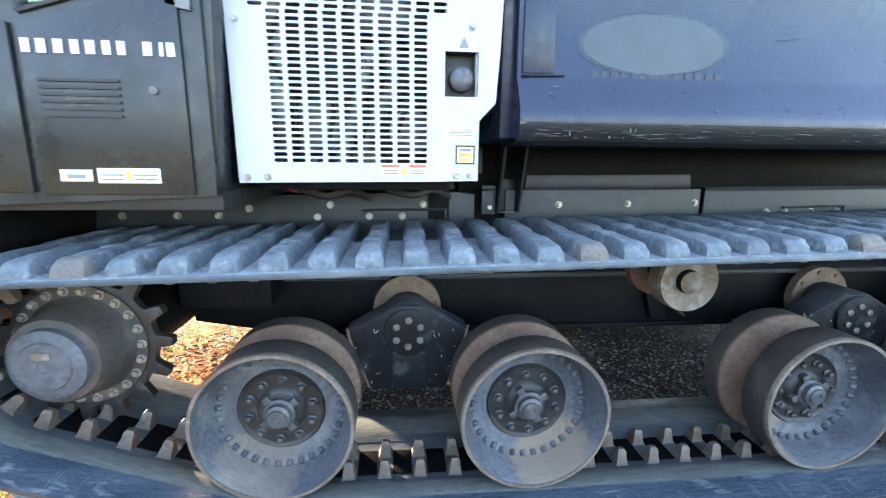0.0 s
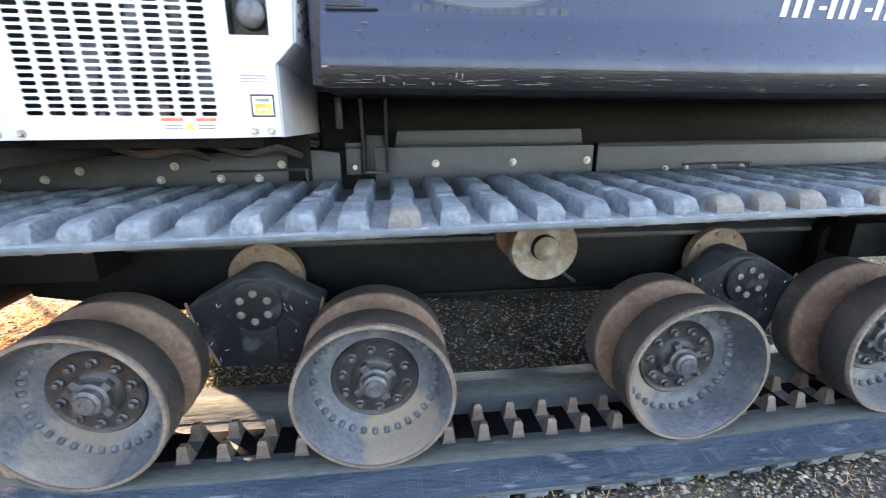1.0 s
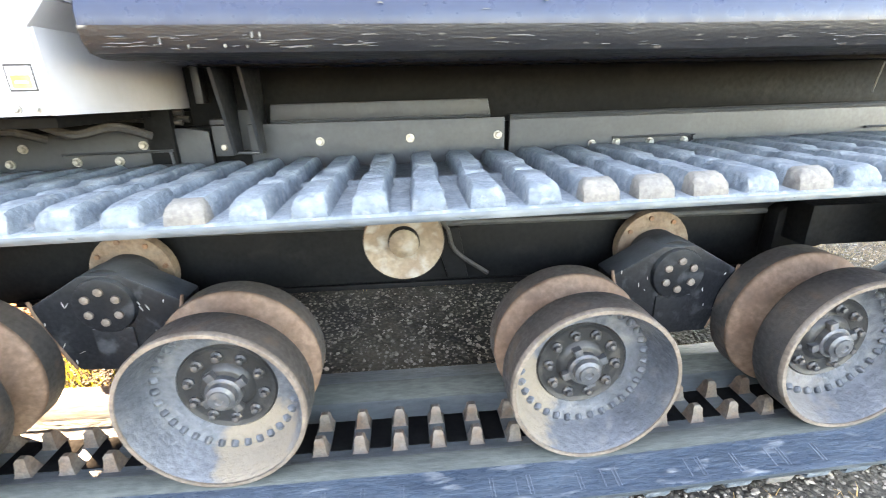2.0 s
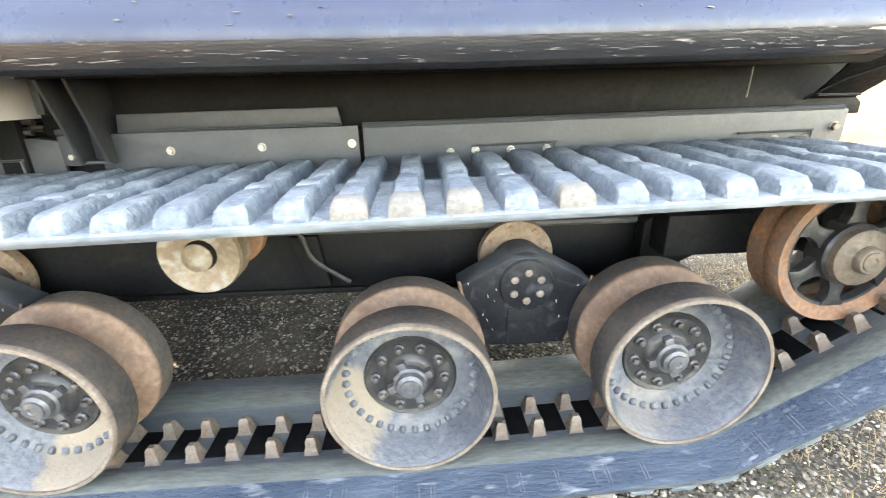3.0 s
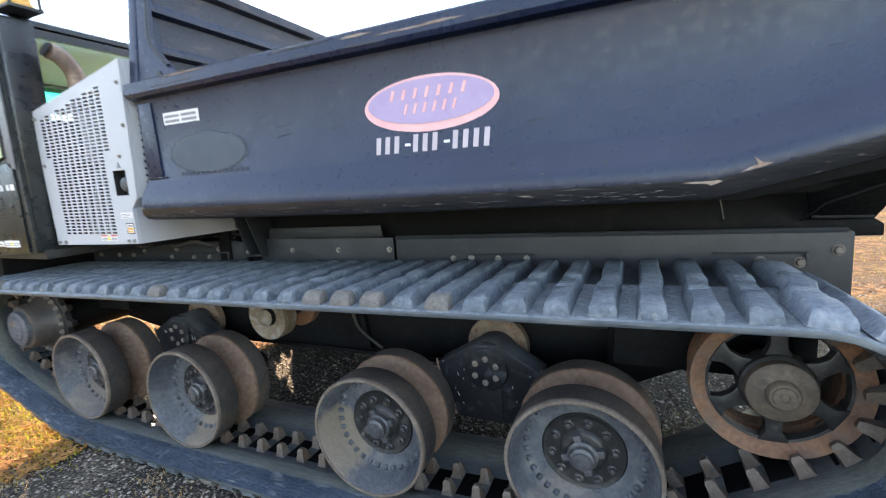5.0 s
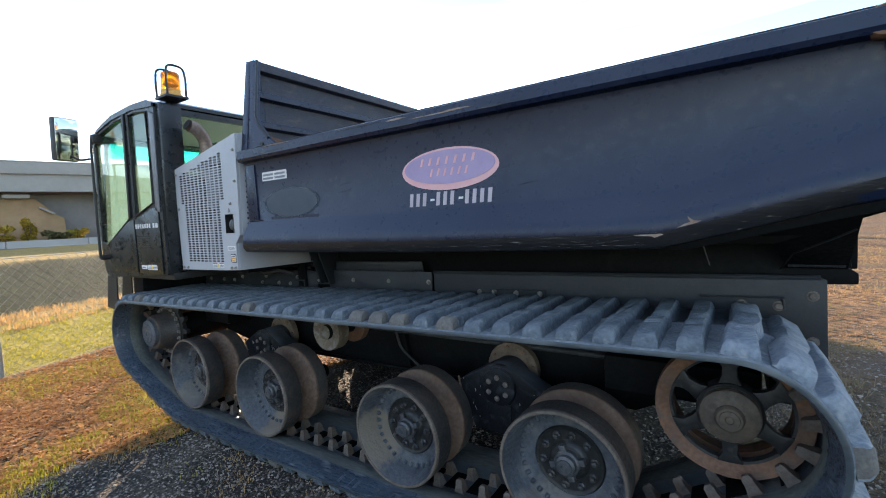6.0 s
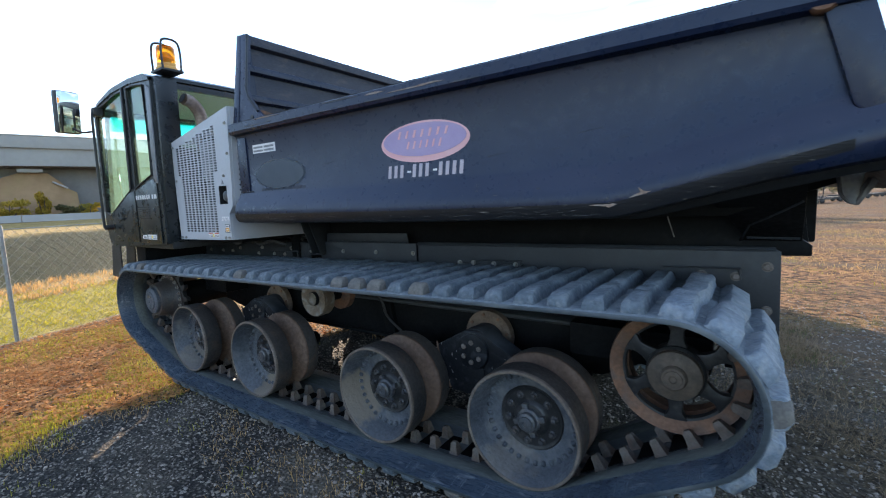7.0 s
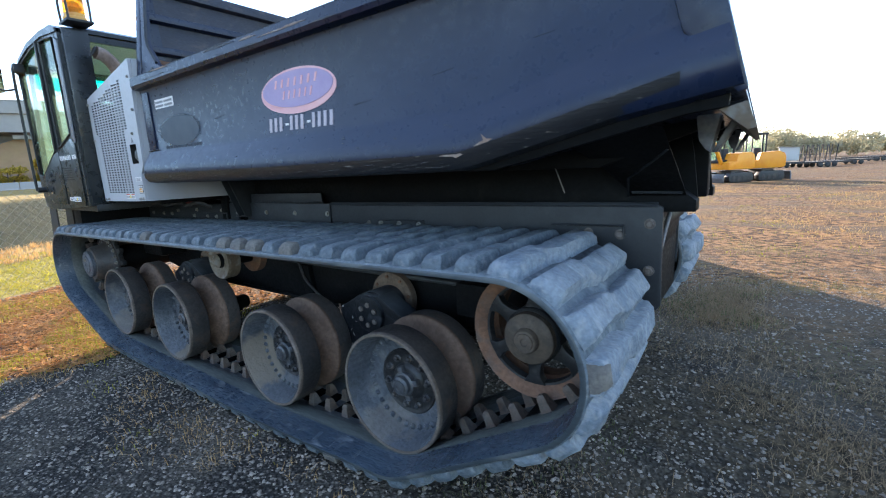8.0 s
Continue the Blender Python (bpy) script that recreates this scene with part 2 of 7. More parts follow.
M_REDBAR = mat("label_red", (0.5, 0.1, 0.06), (0.6, 0.16, 0.1), None, 0, 0.5, 0, 20, 90, 0.5, 0, 0.0, grain=0.08)
M_GREYBAR = mat("label_print", (0.16, 0.16, 0.17), (0.22, 0.22, 0.23), None, 0, 0.5, 0, 20, 90, 0.6, 0, 0.0, grain=0.08)
M_SEAT = mat("seat_fabric", (0.03, 0.03, 0.033), (0.045, 0.045, 0.05), None, 0, 0.5, 0, 6, 120, 0.9, 0, 0.2)
M_CONCRETE = mat("concrete", (0.29, 0.275, 0.255), (0.34, 0.325, 0.30), (0.20, 0.185, 0.165), 0.25, 0.55, 0, 0.2, 3, 0.85, 0, 0.0, grain=0.08)
M_GALV = mat("galvanised_wire", (0.40, 0.39, 0.34), (0.33, 0.32, 0.28), None, 0, 0.5, 0, 6, 60, 0.4, 0.35, 0.05)
M_MACHINE = mat("machine_orange_yellow", (0.74, 0.255, 0.006), (0.78, 0.32, 0.010), (0.3, 0.2, 0.1), 0.2, 0.58, 0, 2, 20, 0.4, 0, 0.04, grain=0.08)
M_TRAILER = mat("trailer_steel", (0.03, 0.03, 0.033), (0.07, 0.055, 0.045), None, 0, 0.5, 0, 2, 20, 0.6, 0.2, 0.1)
M_WOOD = mat("trailer_planks", (0.25, 0.19, 0.13), (0.35, 0.28, 0.2), None, 0, 0.5, 0, 2, 20, 0.8, 0, 0.1, (1, 6, 1))
M_LEAF_Y = mat("autumn_leaves", (0.42, 0.27, 0.03), (0.24, 0.20, 0.03), None, 0, 0.5, 0, 1.2, 10, 0.8, 0, 0, island=0.6, glow=0.5)
M_LEAF_G = mat("dull_green_leaves", (0.07, 0.085, 0.03), (0.13, 0.11, 0.045), None, 0, 0.5, 0, 0.4, 6, 0.8, 0, 0, island=0.6, glow=0.5)
# distance haze is put into this leaf colour by lightening it
M_LEAF_FAR = mat("haze_paled_far_leaves", (0.30, 0.28, 0.17), (0.38, 0.32, 0.19), None, 0, 0.5, 0, 0.05, 6, 0.9, 0, 0, island=0.3, glow=0.4)
M_BARK = mat("bark", (0.09, 0.07, 0.055), (0.14, 0.11, 0.09), None, 0, 0.5, 0, 5, 30, 0.9, 0, 0.4)
M_STONE = mat("gravel_stones", (0.105, 0.087, 0.070), (0.27, 0.228, 0.185), (0.45, 0.40, 0.34), 0.55, 0.56, 0, 14, 120, 0.8, 0, 0.1, island=0.9)
M_STRAW = mat("dry_grass_blades", (0.42, 0.25, 0.095), (0.50, 0.33, 0.14), None, 0, 0.5, 0, 3, 20, 0.85, 0, 0, island=0.5, glow=0.5)
M_RUSTSTRAW = mat("rusty_dry_blades", (0.34, 0.175, 0.062), (0.45, 0.27, 0.115), None, 0, 0.5, 0, 3, 20, 0.85, 0, 0, island=0.6, glow=0.5)
M_GREENBLADE = mat("green_grass_blades", (0.25, 0.235, 0.022), (0.40, 0.335, 0.04), None, 0, 0.5, 0, 3, 20, 0.8, 0, 0, island=0.5, glow=0.5)
M_DRYLEAF = mat("fallen_leaf_litter", (0.38, 0.17, 0.055), (0.52, 0.29, 0.11), None, 0, 0.5, 0, 5, 30, 0.85, 0, 0, island=0.7, glow=0.5)
# concrete darkened for the shade under the deck, plus stain patches
M_ABUTMENT = mat("shaded_stained_abutment", (0.17, 0.165, 0.16), (0.22, 0.21, 0.20), (0.12, 0.10, 0.085), 0.35, 0.5, 0, 0.4, 4, 0.9, 0, 0.05, grain=0.1)
M_EARTH = mat("brown_earth_bank", (0.24, 0.145, 0.075), (0.33, 0.205, 0.10), (0.24, 0.19, 0.07), 0.4, 0.52, 0, 0.25, 2, 0.9, 0, 0.1, grain=0.2)
M_LINING = mat("pale_headlining", (0.76, 0.77, 0.77), (0.82, 0.83, 0.83), None, 0, 0.5, 0, 3, 40, 0.85, 0, 0.05, grain=0.1)
M_HUBRUST = mat("brown_idler_hub", (0.075, 0.058, 0.045), (0.13, 0.095, 0.068), (0.18, 0.16, 0.13), 0.5, 0.55, 0, 9, 60, 0.65, 0.15, 0.15)
M_NOSE = mat("tan_scuffed_rubber", (0.105, 0.098, 0.092), (0.155, 0.140, 0.122), (0.20, 0.182, 0.158), 0.5, 0.5, 0.2, 9, 90, 0.8, 0, 0.3)
M_WEED = mat("dull_dry_weeds", (0.20, 0.138, 0.078), (0.29, 0.205, 0.118), None, 0, 0.5, 0, 3, 20, 0.85, 0, 0, island=0.5, glow=0.4)
M_WEED_G = mat("dull_green_weeds", (0.085, 0.10, 0.035), (0.13, 0.135, 0.05), None, 0, 0.5, 0, 3, 20, 0.85, 0, 0, island=0.5, glow=0.4)
M_REDCABLE = mat("red_cable", (0.35, 0.06, 0.04), (0.42, 0.09, 0.06), None, 0, 0.5, 0, 9, 60, 0.5, 0, 0.0)
# bluer base paints the sky's sheen on the belt's slope; pale patches are scuffs
M_BELT_EDGE = mat("scuffed_sheen_belt_edge", (0.032, 0.046, 0.066), (0.062, 0.084, 0.110), (0.32, 0.33, 0.335), 0.7, 0.60, 0.0, 12, 80, 0.28, 0, 0.3, (0.25, 1, 1))
# near-black stands for the shade inside the deep drive pockets
M_POCKET_SHADE = mat("pocket_shade_black", (0.003, 0.003, 0.0035), (0.006, 0.006, 0.006), None, 0, 0.5, 0, 9, 60, 0.9, 0, 0.1, spec=0.03)
M_NUMBER = mat("pinkish_white_vinyl", (0.50, 0.43, 0.46), (0.42, 0.36, 0.39), None, 0, 0.5, 0, 10, 90, 0.5, 0, 0.0, grain=0.08)
M_POST = mat("grey_fence_post", (0.25, 0.25, 0.235), (0.33, 0.325, 0.30), None, 0, 0.5, 0, 6, 60, 0.55, 0.2, 0.05)
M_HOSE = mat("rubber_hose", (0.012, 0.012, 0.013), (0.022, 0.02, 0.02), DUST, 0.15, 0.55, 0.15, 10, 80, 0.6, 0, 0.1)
M_BUILDING = mat("far_building_wall", (0.42, 0.42, 0.41), (0.46, 0.46, 0.45), None, 0, 0.5, 0, 0.05, 0.3, 0.8, 0, 0, grain=0.08)


def rubbed_oval(name, colour, centre, radii):
    """A paler patch of paint with a soft, uneven rim."""
    m = bpy.data.materials.new(name)
    m.use_nodes = True
    n, l = m.node_tree.nodes, m.node_tree.links
    b = n["Principled BSDF"]
    b.inputs["Base Color"].default_value = (*colour, 1)
    b.inputs["Roughness"].default_value = 0.45
    co = n.new("ShaderNodeTexCoord")
    away, scaled, size = n.new("ShaderNodeVectorMath"), n.new("ShaderNodeVectorMath"), n.new("ShaderNodeVectorMath")
    away.operation, scaled.operation, size.operation = "SUBTRACT", "DIVIDE", "LENGTH"
    away.inputs[1].default_value, scaled.inputs[1].default_value = centre, (radii[0], 1.0, radii[1])
    l.new(co.outputs["Object"], away.inputs[0])
    l.new(away.outputs[0], scaled.inputs[0])
    l.new(scaled.outputs[0], size.inputs[0])
    t = n.new("ShaderNodeTexNoise")
    t.inputs["Scale"].default_value, t.inputs["Detail"].default_value = 14.0, 6.0
    l.new(co.outputs["Object"], t.inputs["Vector"])
    fade = n.new("ShaderNodeMapRange")
    fade.inputs[1].default_value, fade.inputs[2].default_value = 1.0, 0.88
    l.new(size.outputs["Value"], fade.inputs[0])
    patch = n.new("ShaderNodeMapRange")
    patch.inputs[3].default_value, patch.inputs[4].default_value = 0.72, 1.0
    l.new(t.outputs[0], patch.inputs[0])
    both = n.new("ShaderNodeMath")
    both.operation = "MULTIPLY"
    l.new(fade.outputs[0], both.inputs[0])
    l.new(patch.outputs[0], both.inputs[1])
    l.new(both.outputs[0], b.inputs["Alpha"])
    return m


M_GHOST = rubbed_oval("faded_patch_paint", (0.045, 0.060, 0.083), (0.925, 1.611, 1.808), (0.295, 0.108))


def muddy_bowl(name, way, reach, thick):
    """The dusty bowl paint with one ragged patch of dried tan mud."""
    m = M_BOWL.copy()
    m.name = name
    n, l = m.node_tree.nodes, m.node_tree.links
    b = n["Principled BSDF"]
    co, away, flat, size = n.new("ShaderNodeTexCoord"), n.new("ShaderNodeVectorMath"), n.new("ShaderNodeVectorMath"), n.new("ShaderNodeVectorMath")
    away.operation, flat.operation, size.operation = "SUBTRACT", "MULTIPLY", "LENGTH"
    away.inputs[1].default_value = (0.235 * math.cos(way), 0.0, 0.235 * math.sin(way))
    flat.inputs[1].default_value = (1.0, 0.35, 1.0)
    l.new(co.outputs["Object"], away.inputs[0])
    l.new(away.outputs[0], flat.inputs[0])
    l.new(flat.outputs[0], size.inputs[0])
    t = n.new("ShaderNodeTexNoise")
    t.inputs["Scale"].default_value, t.inputs["Detail"].default_value, t.inputs["Distortion"].default_value = 11.0, 9.0, 0.5
    l.new(co.outputs["Object"], t.inputs["Vector"])
    ragged = n.new("ShaderNodeMath")
    ragged.operation = "MULTIPLY_ADD"
    ragged.inputs[1].default_value = 0.22
    l.new(t.outputs[0], ragged.inputs[0])
    l.new(size.outputs["Value"], ragged.inputs[2])
    mask = n.new("ShaderNodeMapRange")
    mask.inputs[1].default_value, mask.inputs[2].default_value = reach + 0.125, reach + 0.075
    mask.inputs[4].default_value = thick
    l.new(ragged.outputs[0], mask.inputs[0])
    mix = n.new("ShaderNodeMixRGB")
    mix.inputs[2].default_value = (0.185, 0.148, 0.108, 1)
    l.new(mask.outputs[0], mix.inputs[0])
    l.new(b.inputs["Base Color"].links[0].from_socket, mix.inputs[1])
    l.new(mix.outputs[0], b.inputs["Base Color"])
    dry = n.new("ShaderNodeMixRGB")
    dry.inputs[2].default_value = (0.95, 0.95, 0.95, 1)
    l.new(mask.outputs[0], dry.inputs[0])
    l.new(b.inputs["Roughness"].links[0].from_socket, dry.inputs[1])
    l.new(dry.outputs[0], b.inputs["Roughness"])
    return m


def glass_mat(name, tint):
    m = bpy.data.materials.new(name)
    m.use_nodes = True
    n, l = m.node_tree.nodes, m.node_tree.links
    n.remove(n["Principled BSDF"])
    clear, gloss, mix, fres = (n.new(x) for x in ("ShaderNodeBsdfTransparent", "ShaderNodeBsdfGlossy", "ShaderNodeMixShader", "ShaderNodeLayerWeight"))
    clear.inputs[0].default_value = (*tint, 1)
    gloss.inputs["Roughness"].default_value = 0.02
    power = n.new("ShaderNodeMath")
    power.operation = "POWER"
    power.inputs[1].default_value = 2.5
    l.new(fres.outputs["Facing"], power.inputs[0])
    part_gloss = n.new("ShaderNodeMath")
    part_gloss.operation = "MULTIPLY_ADD"
    part_gloss.inputs[1].default_value, part_gloss.inputs[2].default_value = 0.32, 0.04
    l.new(power.outputs[0], part_gloss.inputs[0])
    l.new(part_gloss.outputs[0], mix.inputs[0])
    # a film of dust that scatters light coming through
    film, dusty = n.new("ShaderNodeBsdfTranslucent"), n.new("ShaderNodeMixShader")
    film.inputs[0].default_value = (0.5, 0.78, 0.6, 1)
    dusty.inputs[0].default_value = 0.06
    l.new(clear.outputs[0], dusty.inputs[1])
    l.new(film.outputs[0], dusty.inputs[2])
    l.new(dusty.outputs[0], mix.inputs[1])
    l.new(gloss.outputs[0], mix.inputs[2])
    l.new(mix.outputs[0], n["Material Output"].inputs[0])
    return m


M_GLASS = glass_mat("tinted_cab_glass", (0.88, 0.95, 0.915))
M_VISOR = glass_mat("green_sun_band", (0.02, 0.86, 0.76))


def plastic_lens(name, colour):
    m = bpy.data.materials.new(name)
    m.use_nodes = True
    b = m.node_tree.nodes["Principled BSDF"]
    b.inputs["Base Color"].default_value = (*colour, 1)
    b.inputs["Transmission Weight"].default_value = 0.75
    b.inputs["Roughness"].default_value = 0.12
    b.inputs["IOR"].default_value = 1.3
    return m


M_AMBER = plastic_lens("amber_lens", (1.0, 0.33, 0.005))
M_MIRROR = bpy.data.materials.new("mirror_glass")
M_MIRROR.use_nodes = True
M_MIRROR.node_tree.nodes["Principled BSDF"].inputs["Metallic"].default_value = 1.0
M_MIRROR.node_tree.nodes["Principled BSDF"].inputs["Roughness"].default_value = 0.03


def ground_mat():
    """Grey gravel round the machine, leaf litter and grass before it, dry turf with painted rut shade and bare earth
    behind.
    """
    m = bpy.data.materials.new("yard_ground")
    m.use_nodes = True
    n, l = m.node_tree.nodes, m.node_tree.links
    b = n["Principled BSDF"]
    geo = n.new("ShaderNodeNewGeometry")

    def noise_tex(scale, detail=6, stretch=None):
        t = n.new("ShaderNodeTexNoise")
        t.inputs["Scale"].default_value, t.inputs["Detail"].default_value = scale, detail
        if stretch:
            mp = n.new("ShaderNodeMapping")
            mp.inputs["Scale"].default_value = stretch
            l.new(geo.outputs["Position"], mp.inputs[0])
            l.new(mp.outputs[0], t.inputs["Vector"])
        else:
            l.new(geo.outputs["Position"], t.inputs["Vector"])
        return t.outputs[0]

    def rng(src, a, c):
        r = n.new("ShaderNodeMapRange")
        r.inputs[1].default_value, r.inputs[2].default_value = a, c
        l.new(src, r.inputs[0])
        return r.outputs[0]

    def op(kind, a, c):
        x = n.new("ShaderNodeMath")
        x.operation = kind
        for i, v in ((0, a), (1, c)):
            if isinstance(v, (int, float)):
                x.inputs[i].default_value = v
            else:
                l.new(v, x.inputs[i])
        return x.outputs[0]

    def mixc(fac, c1, c2):
        x = n.new("ShaderNodeMixRGB")
        l.new(fac, x.inputs[0])
        for i, c in ((1, c1), (2, c2)):
            if isinstance(c, tuple):
                x.inputs[i].default_value = (*c, 1)
            else:
                l.new(c, x.inputs[i])
        return x.outputs[0]

    sep = n.new("ShaderNodeSeparateXYZ")
    l.new(geo.outputs["Position"], sep.inputs[0])
    px, py = sep.outputs["X"], sep.outputs["Y"]
    vor = n.new("ShaderNodeTexVoronoi")
    vor.inputs["Scale"].default_value = 42
    l.new(geo.outputs["Position"], vor.inputs["Vector"])
    grey = n.new("ShaderNodeSeparateColor")
    l.new(vor.outputs["Color"], grey.inputs[0])
    gravel = mixc(grey.outputs[0], (0.064, 0.055, 0.045), (0.20, 0.170, 0.138))
    gravel = mixc(rng(vor.outputs["Distance"], 0.22, 0.5), gravel, (0.032, 0.028, 0.024))
    gravel = mixc(rng(noise_tex(1.3), 0.45, 0.7), gravel, (0.12, 0.10, 0.075))
    litter = mixc(rng(noise_tex(22, 10), 0.41, 0.60), (0.065, 0.034, 0.018), (0.50, 0.285, 0.130))
    litter = mixc(rng(noise_tex(3.2), 0.5, 0.68), litter, (0.27, 0.22, 0.045))
    turf = mixc(rng(noise_tex(9, 10), 0.38, 0.62), (0.034, 0.019, 0.010), (0.30, 0.158, 0.066))
    # long dark streaks put the shade of ruts into the turf colour
    turf = mixc(rng(noise_tex(0.8, 8, (0.22, 1.3, 1)), 0.50, 0.66), turf, (0.085, 0.054, 0.033))
    turf = mixc(rng(noise_tex(0.35, 5, (1, 2.2, 1)), 0.46, 0.62), turf, (0.12, 0.082, 0.050))
    turf = mixc(op("MULTIPLY", rng(noise_tex(0.9, 6), 0.54, 0.68), 0.45), turf, (0.17, 0.130, 0.04))
    lawn = mixc(rng(noise_tex(7, 8), 0.3, 0.7), (0.22, 0.175, 0.020), (0.36, 0.285, 0.045))
    tall = mixc(rng(noise_tex(4, 8, (1, 1, 1)), 0.35, 0.65), (0.26, 0.19, 0.05), (0.46, 0.30, 0.11))
    bank = mixc(rng(noise_tex(3, 8), 0.3, 0.7), (0.024, 0.030, 0.009), (0.055, 0.058, 0.020))
    wob = op("MULTIPLY", op("SUBTRACT", noise_tex(0.8), 0.5), 2.6)
    front = rng(op("ADD", op("MULTIPLY", px, -1.0), wob), 0.3, 1.5)
    back = rng(op("ADD", op("ADD", py, op("MULTIPLY", px, 0.12)), op("MULTIPLY", wob, 1.6)), 4.6, 6.6)
    fence_line = op("ADD", op("MULTIPLY", px, -1.0), op("MULTIPLY", py, -0.28))
    edge = op("ADD", fence_line, op("MULTIPLY", wob, 0.15))
    soil = mixc(rng(noise_tex(16, 8), 0.35, 0.7), (0.034, 0.025, 0.015), (0.135, 0.100, 0.058))
    behind = op("MULTIPLY", rng(op("ADD", py, op("MULTIPLY", wob, 0.8)), 1.0, 2.6), rng(px, 3.0, 4.2))
    gravel = mixc(op("MULTIPLY", behind, rng(noise_tex(1.6, 7), 0.34, 0.52)), gravel, soil)
    col = mixc(front, gravel, litter)
    col = mixc(back, col, turf)
    grit = mixc(rng(noise_tex(34, 8), 0.35, 0.65), (0.085, 0.066, 0.050), (0.30, 0.225, 0.165))
    col = mixc(op("MULTIPLY", rng(op("ADD", edge, op("MULTIPLY", noise_tex(4, 6), 0.9)), 3.05, 3.45), 0.8), col, grit)
    col = mixc(rng(edge, 3.62, 3.75), col, lawn)
    col = mixc(rng(edge, 6.6, 7.0), col, tall)
    col = mixc(rng(edge, 8.8, 9.2), col, bank)
    col = mixc(rng(edge, 12.2, 12.7), col, tall)
    col = mixc(rng(edge, 29.0, 32.0), col, turf)
    l.new(col, b.inputs["Base Color"])
    b.inputs["Roughness"].default_value = 0.92
    b.inputs["Specular IOR Level"].default_value = 0.2
    bp = n.new("ShaderNodeBump")
    bp.inputs["Strength"].default_value = 0.8
    bp.inputs["Distance"].default_value = 0.04
    l.new(op("ADD", op("ADD", noise_tex(55, 5), op("MULTIPLY", noise_tex(5, 5), 1.6)), op("ADD", op("MULTIPLY", vor.outputs["Distance"], -0.8), op("MULTIPLY", op("MULTIPLY", back, noise_tex(1.1, 6, (0.35, 1.5, 1))), 4.0))), bp.inputs["Height"])
    l.new(bp.outputs[0], b.inputs["Normal"])
    return m


M_GROUND = ground_mat()

# ---- building tools ----
def mesh_of(name, bm, material, sharp=38):
    bmesh.ops.recalc_face_normals(bm, faces=bm.faces)
    for e in bm.edges:
        if len(e.link_faces) == 2 and e.calc_face_angle(0) > radians(sharp):
            e.smooth = False
    for f in bm.faces:
        f.smooth = True
    me = bpy.data.meshes.new(name)
    bm.to_mesh(me)
    bm.free()
    me.materials.append(material)
    return me


def put(name, me, parent=None, m=None, label=""):
    ob = new(name, me)
    if m is not None:
        ob.matrix_basis = m
    if parent is not None:
        ob.parent = parent
        if parent.type == "EMPTY":
            ob.matrix_parent_inverse = Matrix.Translation(-Vector(parent.location))
    if label:
        ob["label"] = label
    return ob


def part(name, bm, material, parent=None, label="", m=None, sharp=38):
    return put(name, mesh_of(name, bm, material, sharp), parent, m, label)


def thing(name, at, label, category, group=""):
    ob = new(name)
    ob.empty_display_size = 0.2
    ob.location = at
    return tagged(ob, label, category, group)


def box(lo, hi, bev=0.0, bm=None, m=None):
    bm = bm or bmesh.new()
    lo, hi = Vector(lo), Vector(hi)
    mm = Matrix.Translation((lo + hi) / 2) @ Matrix.Diagonal((*(hi - lo), 1))
    made = bmesh.ops.create_cube(bm, size=1, matrix=mm if m is None else m @ mm)["verts"]
    if bev:
        bmesh.ops.bevel(bm, geom=list({e for v in made for e in v.link_edges}), offset=bev, segments=2, affect="EDGES", profile=0.6)
    return bm


def prism(pts, y0, y1, bev=0.0, bm=None, swap=None):
    """A plate: the outline pts in x and z, from y0 to y1. swap turns (a, b, depth) into a place."""
    bm = bm or bmesh.new()
    swap = swap or (lambda a, b, d: (a, d, b))
    va = [bm.verts.new(swap(a, b, y0)) for a, b in pts]
    vb = [bm.verts.new(swap(a, b, y1)) for a, b in pts]
    k = len(pts)
    faces = [bm.faces.new(va), bm.faces.new(vb[::-1])]
    for i in range(k):
        faces.append(bm.faces.new((va[i], vb[i], vb[(i + 1) % k], va[(i + 1) % k])))
    if bev:
        bmesh.ops.recalc_face_normals(bm, faces=faces)
        bmesh.ops.bevel(bm, geom=list({e for f in faces for e in f.edges}), offset=bev, segments=2, affect="EDGES", profile=0.6)
    return bm


def lathe(profile, centre=(0, 0, 0), seg=40, bm=None, axis="y", phase=0.0, caps=True):
    """Turns (radius, along) round an axis; open ends of non-zero radius are capped."""
    bm = bm or bmesh.new()
    c = Vector(centre)
    rings = []
    for r, a in profile:
        ring = []
        for i in range(seg):
            t = 2 * math.pi * i / seg + phase
            p = (r * math.cos(t), a, r * math.sin(t)) if axis == "y" else (r * math.cos(t), r * math.sin(t), a) if axis == "z" else (a, r * math.cos(t), r * math.sin(t))
            ring.append(bm.verts.new(c + Vector(p)))
        rings.append(ring)
    for ra, rb in zip(rings, rings[1:]):
        for i in range(seg):
            bm.faces.new((ra[i], ra[(i + 1) % seg], rb[(i + 1) % seg], rb[i]))
    if caps:
        bm.faces.new(rings[0])
        bm.faces.new(rings[-1][::-1])
    return bm


